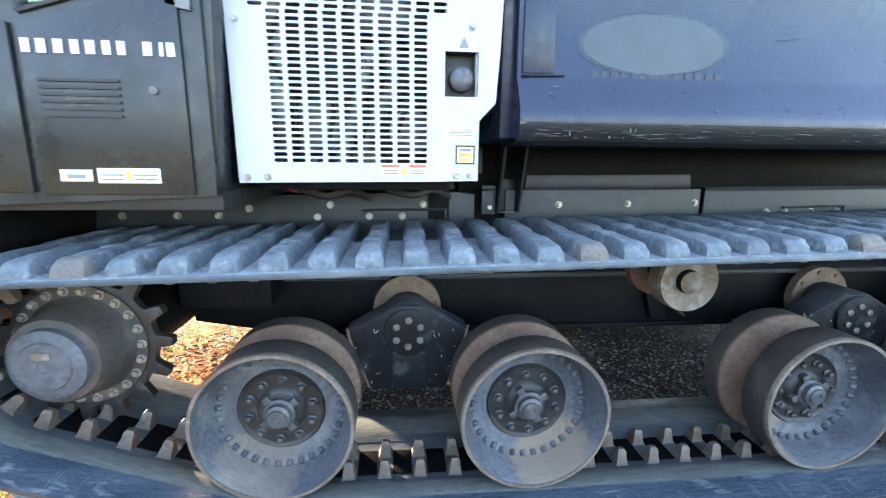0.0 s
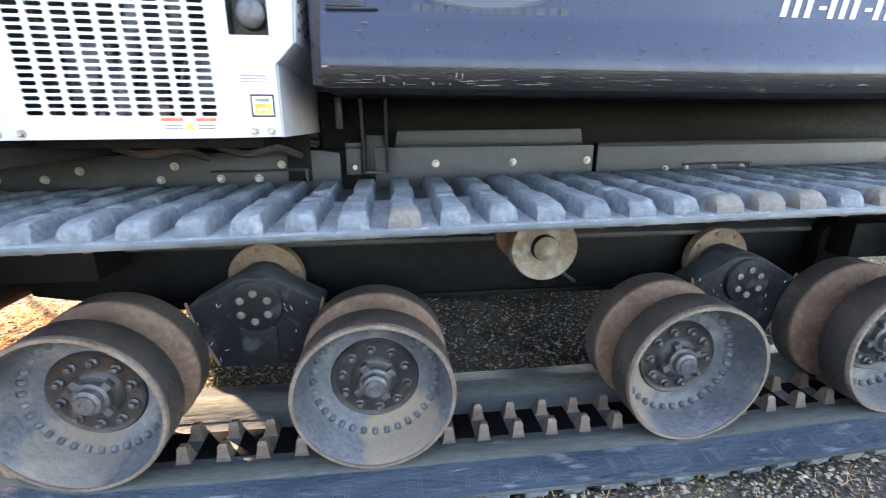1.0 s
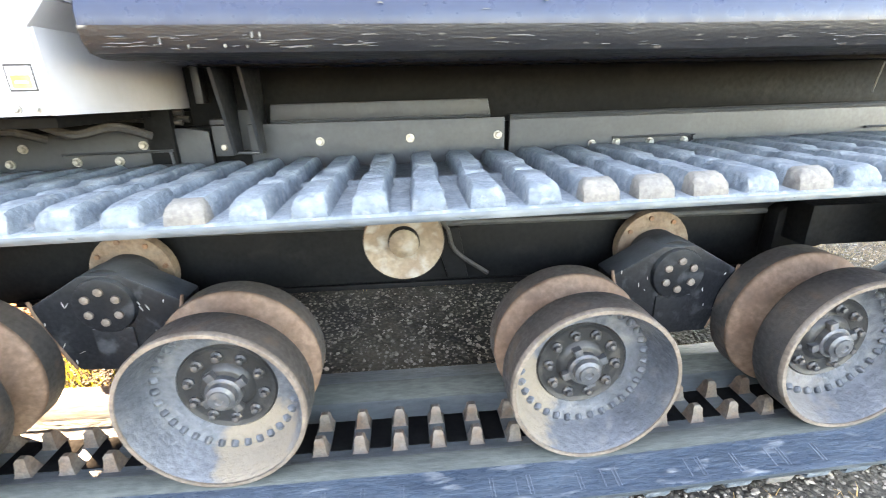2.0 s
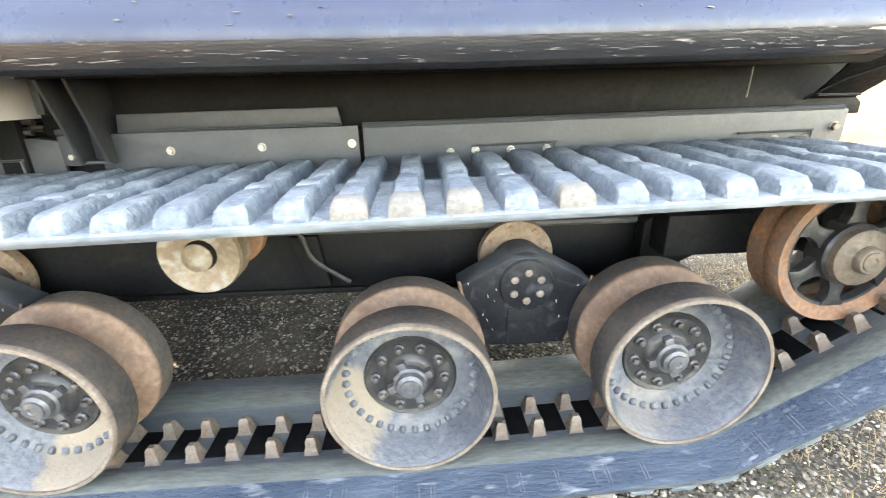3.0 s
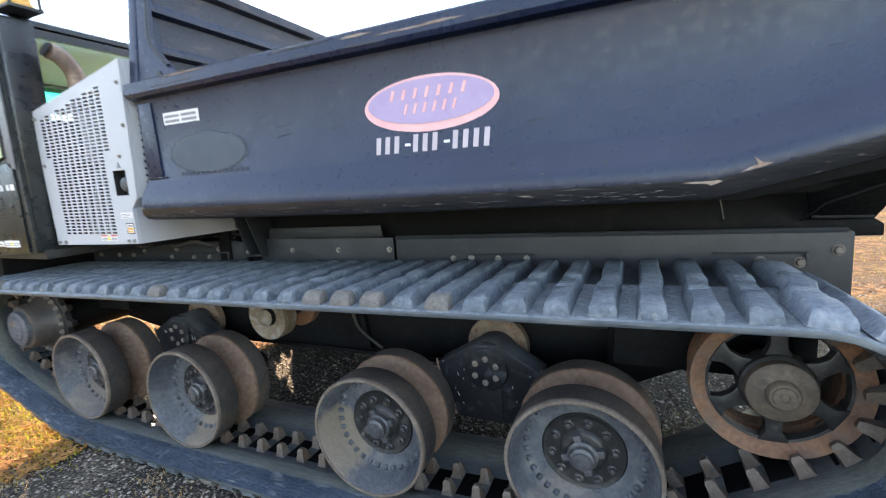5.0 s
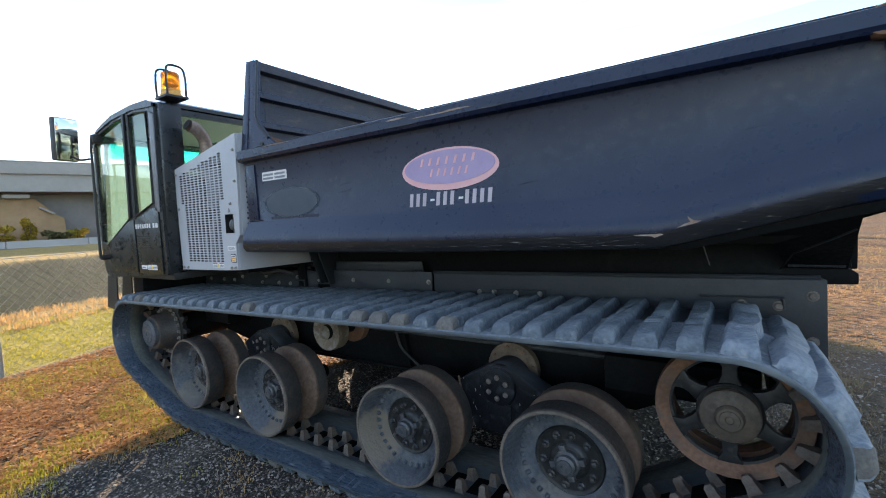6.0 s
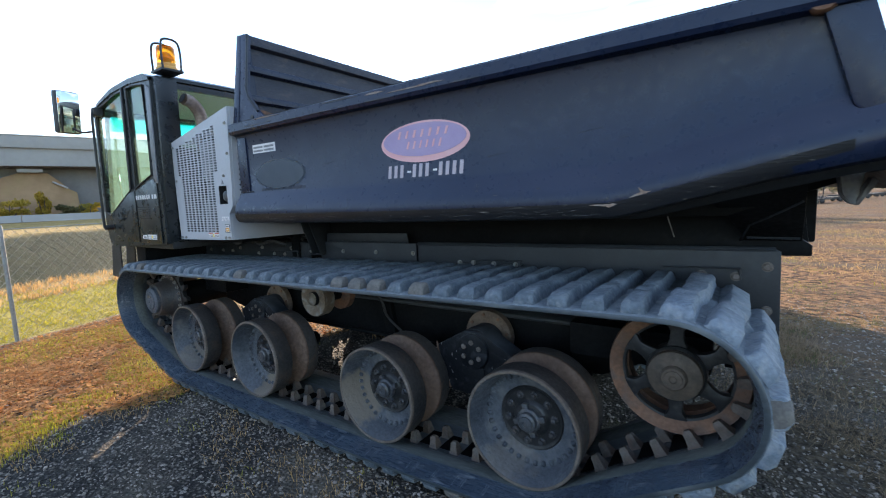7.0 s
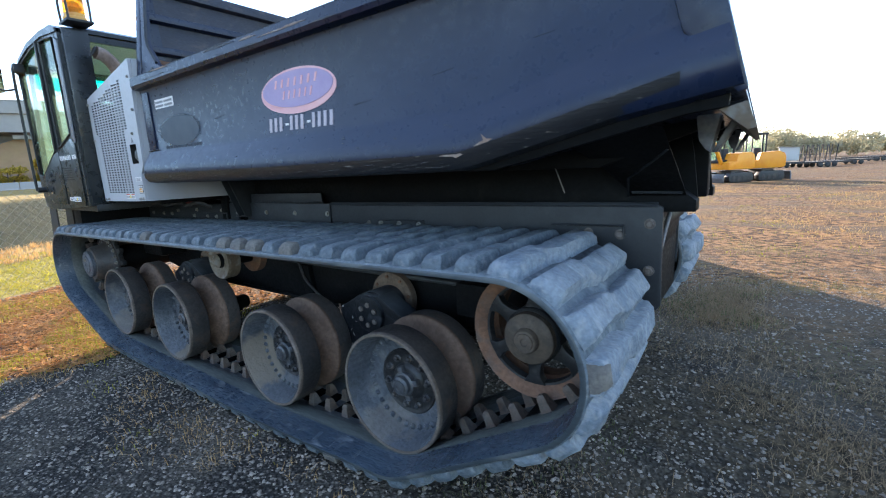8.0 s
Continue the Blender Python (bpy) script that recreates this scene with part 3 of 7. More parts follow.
def tube(pts, r, seg=8, bm=None):
    bm = bm or bmesh.new()
    pts = [Vector(p) for p in pts]
    rings = []
    up = Vector((0.13, 0.21, 1)).normalized()
    for i, p in enumerate(pts):
        d = (pts[min(i + 1, len(pts) - 1)] - pts[max(i - 1, 0)]).normalized()
        a = d.cross(up)
        if a.length < 0.05:
            a = d.cross(Vector((1, 0, 0)))
        a.normalize()
        b = d.cross(a)
        rr = r[i] if isinstance(r, (list, tuple)) else r
        rings.append([bm.verts.new(p + rr * (math.cos(2 * math.pi * k / seg) * a + math.sin(2 * math.pi * k / seg) * b)) for k in range(seg)])
    for ra, rb in zip(rings, rings[1:]):
        for k in range(seg):
            bm.faces.new((ra[k], ra[(k + 1) % seg], rb[(k + 1) % seg], rb[k]))
    bm.faces.new(rings[0])
    bm.faces.new(rings[-1][::-1])
    return bm


def curve_pts(ctrl, steps=8):
    """A smooth line through the points given."""
    c = [Vector(p) for p in ctrl]
    c = [2 * c[0] - c[1]] + c + [2 * c[-1] - c[-2]]
    out = []
    for i in range(1, len(c) - 2):
        for k in range(steps):
            t = k / steps
            out.append(0.5 * (2 * c[i] + (c[i + 1] - c[i - 1]) * t + (2 * c[i - 1] - 5 * c[i] + 4 * c[i + 1] - c[i + 2]) * t * t
                              + (3 * c[i] - c[i - 1] - 3 * c[i + 1] + c[i + 2]) * t ** 3))
    out.append(c[-2])
    return out


def loft(sections, closed=True, caps=True, bm=None):
    bm = bm or bmesh.new()
    rows = [[bm.verts.new(p) for p in s] for s in sections]
    k = len(rows[0])
    for ra, rb in zip(rows, rows[1:]):
        for i in range(k if closed else k - 1):
            bm.faces.new((ra[i], ra[(i + 1) % k], rb[(i + 1) % k], rb[i]))
    if caps and closed:
        bm.faces.new(rows[0])
        bm.faces.new(rows[-1][::-1])
    return bm


def hex_bolt(r=0.013, h=0.01):
    """A hexagon head on a washer, facing -y, at the origin."""
    bm = lathe([(r * 1.35, 0.004), (r * 1.35, -0.003)], seg=14)
    lathe([(r, -0.003), (r, -h), (r * 0.8, -h - 0.003)], seg=6, bm=bm)
    return bm


def ellipse(cx, cz, rx, rz, k=36):
    return [(cx + rx * math.cos(2 * math.pi * i / k), cz + rz * math.sin(2 * math.pi * i / k)) for i in range(k)]


# ---- the tracked dumper ----
YC = 2.775                     # middle of the machine
T_OUT, T_IN = 1.37, 2.16       # edges of the near track
FAR = 2 * YC - T_OUT - T_IN    # shift to the far track
dumper = thing("tracked_dumper", (1.2, YC, 0.0), "dark navy tracked dump truck with dusty rubber tracks on gravel", "dump truck")

SPROCKET = (-1.20, 0.69)
WHEELS = [(-0.46, 0.42), (0.54, 0.405), (1.817, 0.405), (2.787, 0.447)]
IDLER = (3.44, 0.805)
BELT = [(*SPROCKET, 0.35)] + [(x, z, 0.35) for x, z in WHEELS] + [(*IDLER, 0.325)]


def belt_path(step=0.03):
    """The loop of the track's outer face round the wheels: places with the way along and outward."""
    line = []
    k = len(BELT)
    ends = []
    for i in range(k):
        (x1, z1, r1), (x2, z2, r2) = BELT[i], BELT[(i + 1) % k]
        d = Vector((x2 - x1, z2 - z1))
        f = d.normalized()
        right = Vector((f.y, -f.x))
        s = (r1 - r2) / d.length
        nrm = right * math.sqrt(1 - s * s) + f * s
        ends.append((Vector((x1, z1)) + r1 * nrm, Vector((x2, z2)) + r2 * nrm, nrm))
    for i in range(k):
        a, b, nrm = ends[i]
        count = max(1, int((b - a).length / step))
        for j in range(count):
            line.append(a.lerp(b, j / count))
        x, z, r = BELT[(i + 1) % k]
        a0 = math.atan2(nrm.y, nrm.x)
        a1 = math.atan2(ends[(i + 1) % k][2].y, ends[(i + 1) % k][2].x)
        turn = (a1 - a0) % (2 * math.pi)
        if turn > 5:
            turn = 0
        count = max(1, int(turn * r / step))
        for j in range(count):
            t = a0 + turn * j / count
            line.append(Vector((x + r * math.cos(t), z + r * math.sin(t))))
    return line


LOOP = belt_path()
LENS = [0.0]
for p, q in zip(LOOP, LOOP[1:] + LOOP[:1]):
    LENS.append(LENS[-1] + (q - p).length)
LINKS = round(LENS[-1] / 0.148)
PITCH = LENS[-1] / LINKS
PHASE = 0.053                  # where along the loop the first bar sits


def on_belt(s):
    s = s % LENS[-1]
    i = max(j for j in range(len(LOOP)) if LENS[j] <= s)
    p, q = LOOP[i], LOOP[(i + 1) % len(LOOP)]
    t = (q - p).normalized()
    return p.lerp(q, (s - LENS[i]) / max(1e-6, LENS[i + 1] - LENS[i])), t, Vector((t.y, -t.x))


# across the belt: outer face with its low middle tie, then the inner side with two running strips
BELT_PROF = [(T_OUT - 0.002, -0.006), (T_OUT + 0.006, 0.0), (1.735, 0.0), (1.747, 0.013), (1.788, 0.013), (1.80, 0.0), (T_IN - 0.01, 0.0), (T_IN, -0.004), (T_IN, -0.024), (T_IN - 0.02, -0.03),
             (T_IN - 0.12, -0.05), (1.90, -0.05), (1.872, -0.034), (1.613, -0.034), (1.585, -0.05), (1.50, -0.05), (T_OUT + 0.02, -0.03), (T_OUT - 0.004, -0.025), (T_OUT - 0.005, -0.014)]


def belt_mesh():
    rows, prof = [], BELT_PROF
    n = LINKS * 4
    for i in range(n + 1):
        p, t, nn = on_belt(i * PITCH / 4)
        rows.append([(p.x + nn.x * d, y, p.y + nn.y * d) for y, d in prof])
    return loft(rows, caps=False)


def tread_mesh(seed, wide=1.0):
    """One cross bar: a worn nose at each end and a waist where its two halves are offset."""
    rnd = random.Random(seed)
    st = [(T_OUT + .007, 0, .043, .042, .006), (T_OUT + .012, 0, .043, .041, .030), (T_OUT + .024, 0, .043, .039, .045), (T_OUT + .050, 0, .042, .037, .052), (1.50, 0, .042, .036, .054),
          (1.572, .0, .042, .036, .054), (1.580, .0, .041, .034, .0505), (1.590, .0, .042, .036, .054), (1.66, .001, .041, .035, .054), (1.675, .003, .040, .032, .050), (1.70, .006, .040, .032, .0505), (1.735, .009, .041, .033, .0495),
          (1.752, .010, .042, .036, .054), (1.87, .010, .042, .036, .054), (1.880, .010, .041, .034, .0505), (1.892, .010, .042, .036, .054), (2.02, .010, .042, .036, .053), (2.11, .010, .043, .037, .050), (2.142, .010, .043, .040, .034), (2.155, .010, .043, .041, .008)]
    rows = []
    for y, c, hb, ht, h in st:
        hb, ht, c = hb * wide, ht * wide, c * (2.6 if wide > 1 else 1.0)
        j = [rnd.uniform(-.003, .003) for _ in range(4)]
        f = min(.007, h * .5)
        rows.append([(c - hb - .007, y, -.003), (c - hb - .001, y, f), (c - ht - .002 + j[0], y, h * .80), (c - ht * .84 + j[1], y, h + j[1]), (c + ht * .84 + j[2], y, h + j[2]), (c + ht + .002 + j[3], y, h * .80), (c + hb + .001, y, f), (c + hb + .007, y, -.003)])
    return loft(rows)


def horn_mesh():
    """One forged guide horn: a broad foot, hollow flanks and a worn round tip pointing into the loop."""
    rows = [[(-.034, -.032, -.030), (.034, -.032, -.030), (.034, .034, -.030), (-.034, .034, -.030)],
            [(-.025, -.027, -.042), (.025, -.027, -.042), (.025, .028, -.042), (-.025, .028, -.042)],
            [(-.020, -.023, -.072), (.020, -.023, -.072), (.019, .020, -.072), (-.019, .020, -.072)],
            [(-.019, -.020, -.094), (.019, -.020, -.094), (.018, .012, -.094), (-.018, .012, -.094)],
            [(-.012, -.013, -.104), (.012, -.013, -.104), (.011, .005, -.104), (-.011, .005, -.104)]]
    bm = loft(rows)
    return bm


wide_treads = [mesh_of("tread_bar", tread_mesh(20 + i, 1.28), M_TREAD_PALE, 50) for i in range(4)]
tread_meshes = [mesh_of("tread_bar", tread_mesh(i), M_TREAD, 50) for i in range(4)]


def nose_mesh():
    """The pale scuffed end of a cross bar, a millimetre proud of it."""
    rows = []
    for y, hb, ht, h in ((T_OUT + .005, .0445, .0435, .009), (T_OUT + .0105, .0445, .0425, .032), (T_OUT + .023, .0445, .0405, .047), (T_OUT + .050, .0435, .0385, .054), (T_OUT + .066, .0425, .036, .050)):
        rows.append([(-hb - .004, y, -.002), (-ht - .0045, y, h * .80 + .001), (-ht * .84, y, h + .003), (ht * .84, y, h + .003), (ht + .0045, y, h * .80 + .001), (hb + .004, y, -.002)])
    return loft(rows)


def mark_mesh():
    """One thin moulded line across the sloping inner edge of the belt."""
    rows = []
    for k in range(4):
        y = T_OUT + .022 + k * .022
        d = -.030 - (y - T_OUT - .02) / .11 * .02
        rows.append([(-.0013, y, d + .001), (.0013, y, d + .001), (.0013, y, d - .0022), (-.0013, y, d - .0022)])
    bm = loft(rows)
    return bm


nose_me = mesh_of("chalky_nose", nose_mesh(), M_NOSE, 50)
mark_me = mesh_of("mould_mark", mark_mesh(), M_MARK)
horn_me = mesh_of("guide_horn", horn_mesh(), M_HORN)
belt_me = mesh_of("rubber_track", belt_mesh(), M_RUBBER, 50)
for extra in (M_BELT_EDGE, M_TREAD, M_RUNWAY):
    belt_me.materials.append(extra)
for poly in belt_me.polygons:
    ring = {v % len(BELT_PROF) for v in poly.vertices}
    if ring <= set(range(0, 8)):
        poly.material_index = 2
    elif ring <= {15, 16, 17}:
        poly.material_index = 1
    elif ring <= {14, 15} or ring <= {10, 11}:
        poly.material_index = 3
# a raised black plate, not a recess: the pocket's shade as colour
pocket_me = mesh_of("drive_pocket", box((-.040, 1.648, -.0385), (.040, 1.802, -.030), 0.002), M_POCKET_SHADE)
for side, dy in (("near", 0.0), ("far", FAR)):
    track = put("rubber_track", belt_me, dumper, Matrix.Translation((0, dy, 0)), "black rubber track, blue-grey with dust")
    for i in range(LINKS):
        p, t, nn = on_belt((i + 0.5) * PITCH + PHASE)
        frame_m = Matrix(((-t.x, 0, nn.x, p.x), (0, 1, 0, 0), (-t.y, 0, nn.y, p.y), (0, 0, 0, 1)))
        # the bars on the rear turn are paler and closer set
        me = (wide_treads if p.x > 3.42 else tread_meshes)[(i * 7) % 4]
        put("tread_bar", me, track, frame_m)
        if side == "near":
            if (nn.y > 0.9 and 1.58 < p.x < 2.02) or i % 11 == 3:
                put("chalky_nose", nose_me, track, frame_m)
            if i % 5 != 2:
                for u in (-.030, -.018, .024)[:2 + i % 2]:
                    put("mould_mark", mark_me, track, frame_m @ Matrix.Translation(((i * 37 % 11 - 5) * .004 + u, 0, 0)))
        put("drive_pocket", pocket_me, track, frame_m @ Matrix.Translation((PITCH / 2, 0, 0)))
        for y in ((1.655, 1.785) if side == "near" else (1.655,)):
            put("guide_horn", horn_me, track, frame_m @ Matrix.Translation((0, y, 0)))


# -- road wheels: two drums with a waist between them, a deep dusty bowl outside --
def wheel_meshes():
    body = lathe([(0.284, -0.135), (0.296, -0.137), (0.300, -0.132), (0.300, 0.0), (0.294, 0.010), (0.252, 0.022), (0.224, 0.035), (0.215, 0.05), (0.215, 0.095), (0.225, 0.113), (0.262, 0.131), (0.292, 0.140),
                  (0.298, 0.146), (0.300, 0.154), (0.300, 0.250), (0.292, 0.260), (0.10, 0.262), (0.0, 0.263)], seg=64, caps=False)
    bowl = lathe([(0.2835, -0.1345), (0.276, -0.12), (0.262, -0.04), (0.246, -0.005), (0.225, 0.004), (0.185, 0.012), (0.172, 0.012), (0.168, 0.03)], seg=64, caps=False)
    edge = lathe([(0.2845, -0.134), (0.285, -0.1395), (0.297, -0.1395), (0.301, -0.133), (0.301, -0.120)], seg=64, caps=False)
    disc = lathe([(0.170, 0.012), (0.165, 0.006), (0.150, 0.012), (0.10, 0.016), (0.085, -0.004), (0.075, -0.008)], seg=40)
    hub = lathe([(0.062, 0.0), (0.062, -0.03), (0.055, -0.036), (0.050, -0.036), (0.048, -0.055), (0.036, -0.062), (0.034, -0.068), (0.015, -0.070), (0.012, -0.066)], seg=28)
    for k in range(4):
        a = k * math.pi / 2 + 0.5
        box((-0.016, -0.03, 0.05), (0.016, 0.0, 0.088), 0.005, hub, Matrix.Rotation(a, 4, "Y"))
    nut = lathe([(0.021, 0.012), (0.021, -0.008), (0.014, -0.014), (0.012, -0.026), (0.007, -0.028)], seg=8)
    bump = lathe([(0.0155, 0.008), (0.015, -0.006), (0.012, -0.012), (0.004, -0.0135)], seg=10)
    bmesh.ops.scale(bump, vec=(1.5, 1.0, 0.85), verts=bump.verts)
    return [mesh_of(*a) for a in (("road_wheel", body, M_WHEEL), ("bowl", bowl, M_BOWL), ("rim_edge", edge, M_RIM_EDGE), ("hub_disc", disc, M_HUB),
                                  ("hub_cap", hub, M_HUBCAP), ("wheel_nut", nut, M_NUT), ("rivet", bump, M_BOWL))]


W_BODY, W_BOWL, W_EDGE, W_DISC, W_HUB, W_NUT, W_BUMP = wheel_meshes()
waist_me = mesh_of("waist", lathe([(0.2955, 0.0112), (0.2535, 0.0232), (0.2255, 0.0362), (0.2165, 0.051), (0.2165, 0.094), (0.2265, 0.112), (0.2632, 0.1295), (0.2932, 0.1385), (0.2995, 0.145), (0.3012, 0.153), (0.3012, 0.160)], seg=64, caps=False), M_WAIST)
# dried mud lies in each bowl where it last ran down: way round the bowl, reach, and how thick
MUD = [(-1.9, 0.15, 0.45), (-1.15, 0.17, 0.85), (-2.75, 0.165, 0.75), (-2.0, 0.12, 0.35)]


def road_wheel(x, z, y, flip, detail, spin, bowl=None):
    m = Matrix.Translation((x, y, z)) @ Matrix.Rotation(math.pi if flip else 0, 4, "Z") @ Matrix.Rotation(spin, 4, "Y")
    w = put("road_wheel", W_BODY, dumper, m, "twin-drum steel road wheel, dusty with rusty waist")
    put("bowl", bowl or W_BOWL, w, None, "dust-coated wheel bowl")
    put("rim_edge", W_EDGE, w)
    put("waist", waist_me, w, None, "rusty waist")
    put("hub_disc", W_DISC, w)
    put("hub_cap", W_HUB, w)
    if detail:
        for k in range(10):
            put("wheel_nut", W_NUT, w, Matrix.Rotation(2 * math.pi * k / 10, 4, "Y") @ Matrix.Translation((0.127, 0.012, 0)))
        for k in range(32):
            put("rivet", W_BUMP, w, Matrix.Rotation(2 * math.pi * (k + .5) / 32, 4, "Y") @ Matrix.Translation((0.240, 0.0, 0)) @ Matrix.Rotation(0.6, 4, "Z"))


for i, (x, z) in enumerate(WHEELS):
    spin = 0.4 + i * 1.7
    muddy = W_BOWL.copy()
    muddy.materials[0] = muddy_bowl("muddy_wheel_bowl", MUD[i][0] + spin, MUD[i][1], MUD[i][2])
    road_wheel(x, z, 1.645, False, True, spin, muddy)
    road_wheel(x, z, 2 * YC - 1.645, True, False, i * 0.9)


# -- bogies: a wedge-shaped rocker on a pivot tube with a bolted cap and a rusty flange --
def bogie(px, pz, wa, wb):
    b = part("bogie", prism([(px - .280, pz - .002), (px - .13, pz + .083), (px - .07, pz + .118), (px + .07, pz + .118), (px + .13, pz + .083), (px + .280, pz - .002), (px + .255, pz - .10),
                             (px + .185, pz - .285), (px - .17, pz - .285), (px - .255, pz - .10)], 1.905, 2.05, 0.014), M_BOGIE, dumper, "black rocker bogie with scuffed paint")
    part("pivot_sleeve", lathe([(0.118, 1.935), (0.122, 1.945), (0.122, 2.09), (0.118, 2.10)], (px, 0, pz + .012), 36), M_BOGIE, b)
    part("pivot_tube", lathe([(0.105, 1.95), (0.112, 1.90), (0.108, 1.885), (0.10, 1.882)], (px, 0, pz), 36), M_BOGIE, b)
    for sgn in (-1, 1):
        part("worn_edge", tube([(px + sgn * .276, 1.909, pz + .024), (px + sgn * .249, 1.908, pz - .098), (px + sgn * .180, 1.909, pz - .272)], [.006, .011, .007], 8), M_WAIST, b, "rubbed rusty edge of the rocker")
    part("web", box((px - .075, 1.897, pz - .28), (px + .075, 1.91, pz - .10), 0.004), M_BOGIE, b)
    part("flange", lathe([(0.165, 2.10), (0.168, 2.11), (0.168, 2.145), (0.16, 2.15)], (px, 0, pz + .045), 40), M_FLANGE, b, "rusty round flange")
    for k in range(6):
        a = 2 * math.pi * k / 6 + 0.5
        part("pivot_bolt", lathe([(0.016, 1.884), (0.016, 1.874), (0.011, 1.871)], (px + .062 * math.cos(a), 0, pz + .062 * math.sin(a)), 12), M_RBOLT, b)
    for k in range(8):
        a = 2 * math.pi * k / 8 + 0.2
        part("flange_bolt", lathe([(0.011, 2.102), (0.011, 2.092)], (px + .14 * math.cos(a), 0, pz + .045 + .14 * math.sin(a)), 6), M_RUST, b)
    r = random.Random(int(px * 10) + 5)
    for k in range(22):
        fx, fz, fa, fl = px + r.uniform(-.24, .24), pz + r.uniform(-.26, .02), r.uniform(-.5, 1.2), r.uniform(.004, .014)
        if abs(fx - px) < .11 and fz > pz - .11:
            continue
        ca, sa = math.cos(fa), math.sin(fa)
        part("paint_chip", prism([(fx - sa * fl, fz - ca * fl), (fx + .0015, fz), (fx + sa * fl, fz + ca * fl), (fx - .0015, fz)], 1.9015, 1.906), M_CHIP, b)
    for x, z in (wa, wb):
        part("axle", lathe([(0.06, 1.89), (0.06, 2.12), (0.045, 2.14)], (x, 0, z), 20), M_CHASSIS, b)
        part("arm", prism([(x - .05, z + .06), (x + .05, z + .06), (px + (.1 if x > px else -.1), pz - .05), (px + (.1 if x > px else -.1), pz - .2), (x + .05, z - .06), (x - .05, z - .06)] if x < px else
                          [(x + .05, z + .06), (x - .05, z + .06), (px + .1, pz - .05), (px + .1, pz - .2), (x - .05, z - .06), (x + .05, z - .06)], 2.00, 2.06), M_CHASSIS, b)
    return b


bogie(0.05, 0.63, WHEELS[0], WHEELS[1])
bogie(2.30, 0.64, WHEELS[2], WHEELS[3])
for px, pz in ((0.05, 0.63), (2.30, 0.64)):
    part("bogie", prism([(px - .285, pz + .03), (px - .12, pz + .115), (px + .12, pz + .115), (px + .285, pz + .03), (px + .40, pz - .18), (px + .185, pz - .285), (px - .17, pz - .285), (px - .40, pz - .18)],
                        2 * YC - 2.06, 2 * YC - 1.905, 0.012), M_CHASSIS, dumper, "black rocker bogie with scuffed paint")

# -- return roller --
roller = part("return_roller", lathe([(0.045, 1.60), (0.05, 1.62), (0.05, 2.2), (0.04, 2.21)], (1.18, 0, 0.925), 24), M_CHASSIS, dumper, "tan weathered track return roller")
part("flange", lathe([(0.128, 1.63), (0.124, 1.615), (0.10, 1.622), (0.06, 1.632), (0.05, 1.632)], (1.18, 0, 0.925), 44), M_TAN, roller)
part("flange", lathe([(0.128, 1.632), (0.128, 1.70), (0.11, 1.71)], (1.18, 0, 0.925), 44), M_TAN, roller)
part("flange", lathe([(0.11, 1.84), (0.125, 1.85), (0.125, 1.90), (0.11, 1.91)], (1.18, 0, 0.925), 44), M_RUST, roller)
part("hub_cap", lathe([(0.048, 1.632), (0.046, 1.60), (0.03, 1.592), (0.024, 1.586), (0.012, 1.584)], (1.18, 0, 0.925), 24), M_TAN, roller)

# -- rear idler: spoked ring with a tan hub --
ix, iz = IDLER
idler = part("idler_wheel", lathe([(0.262, 1.69), (0.272, 1.685), (0.276, 1.70), (0.276, 1.75), (0.27, 1.765), (0.235, 1.765), (0.215, 1.74), (0.213, 1.715), (0.225, 1.70), (0.262, 1.69)], (ix, 0, iz), 64, caps=False), M_RUST, dumper, "rusty spoked idler wheel")
part("web_ring", lathe([(0.226, 1.705), (0.21, 1.708), (0.208, 1.742), (0.226, 1.748)], (ix, 0, iz), 48, caps=False), M_HUB, idler)
for k in range(6):
    a = 2 * math.pi * (k + .5) / 6
    ca, sa = math.cos(a), math.sin(a)
    pts = []
    for r, h in ((.095, .048), (.14, .028), (.18, .026), (.218, .05), (.218, -.05), (.18, -.026), (.14, -.028), (.095, -.048)):
        pts.append((ix + r * ca - h * sa, iz + r * sa + h * ca))
    part("spoke", prism(pts, 1.700, 1.745, 0.008), M_HUB, idler)
part("hub", lathe([(0.118, 1.76), (0.118, 1.68), (0.11, 1.672)], (ix, 0, iz), 36), M_HUB, idler)
part("hub_cap", lathe([(0.108, 1.674), (0.105, 1.645), (0.098, 1.64), (0.058, 1.634), (0.052, 1.632), (0.050, 1.615), (0.044, 1.608), (0.036, 1.608), (0.034, 1.604), (0.016, 1.602), (0.012, 1.606)], (ix, 0, iz), 40), M_HUBRUST, idler, "brown dusty hub cap")
part("axle_arm", box((ix - .55, 1.95, iz - .09), (ix + .12, 2.08, iz + .09), 0.015), M_CHASSIS, idler)
part("rear_ring", lathe([(0.215, 1.80), (0.262, 1.80), (0.265, 1.82), (0.265, 1.86), (0.215, 1.87), (0.215, 1.80)], (ix, 0, iz), 48, caps=False), M_RUST, idler)
part("axle", lathe([(0.06, 1.74), (0.06, 2.2)], (ix, 0, iz), 20), M_CHASSIS, idler)
far_idler = part("idler_wheel", lathe([(0.272, -.06), (0.276, -.04), (0.276, .04), (0.272, .06)], (ix, 2 * YC - 1.75, iz), 48), M_RUST, dumper)
part("axle", lathe([(0.06, 2 * YC - 2.2), (0.06, 2 * YC - 1.74)], (ix, 0, iz), 20), M_CHASSIS, far_idler)

# -- drive sprocket with its bolted drum --
sx, sz = SPROCKET
teeth = []
for k in range(15):
    a0 = 2 * math.pi * k / 15
    for da, r in ((-.145, .262), (-.10, .268), (-.05, .325), (.05, .325), (.10, .268), (.145, .262)):
        teeth.append((sx + r * math.cos(a0 + da), sz + r * math.sin(a0 + da)))
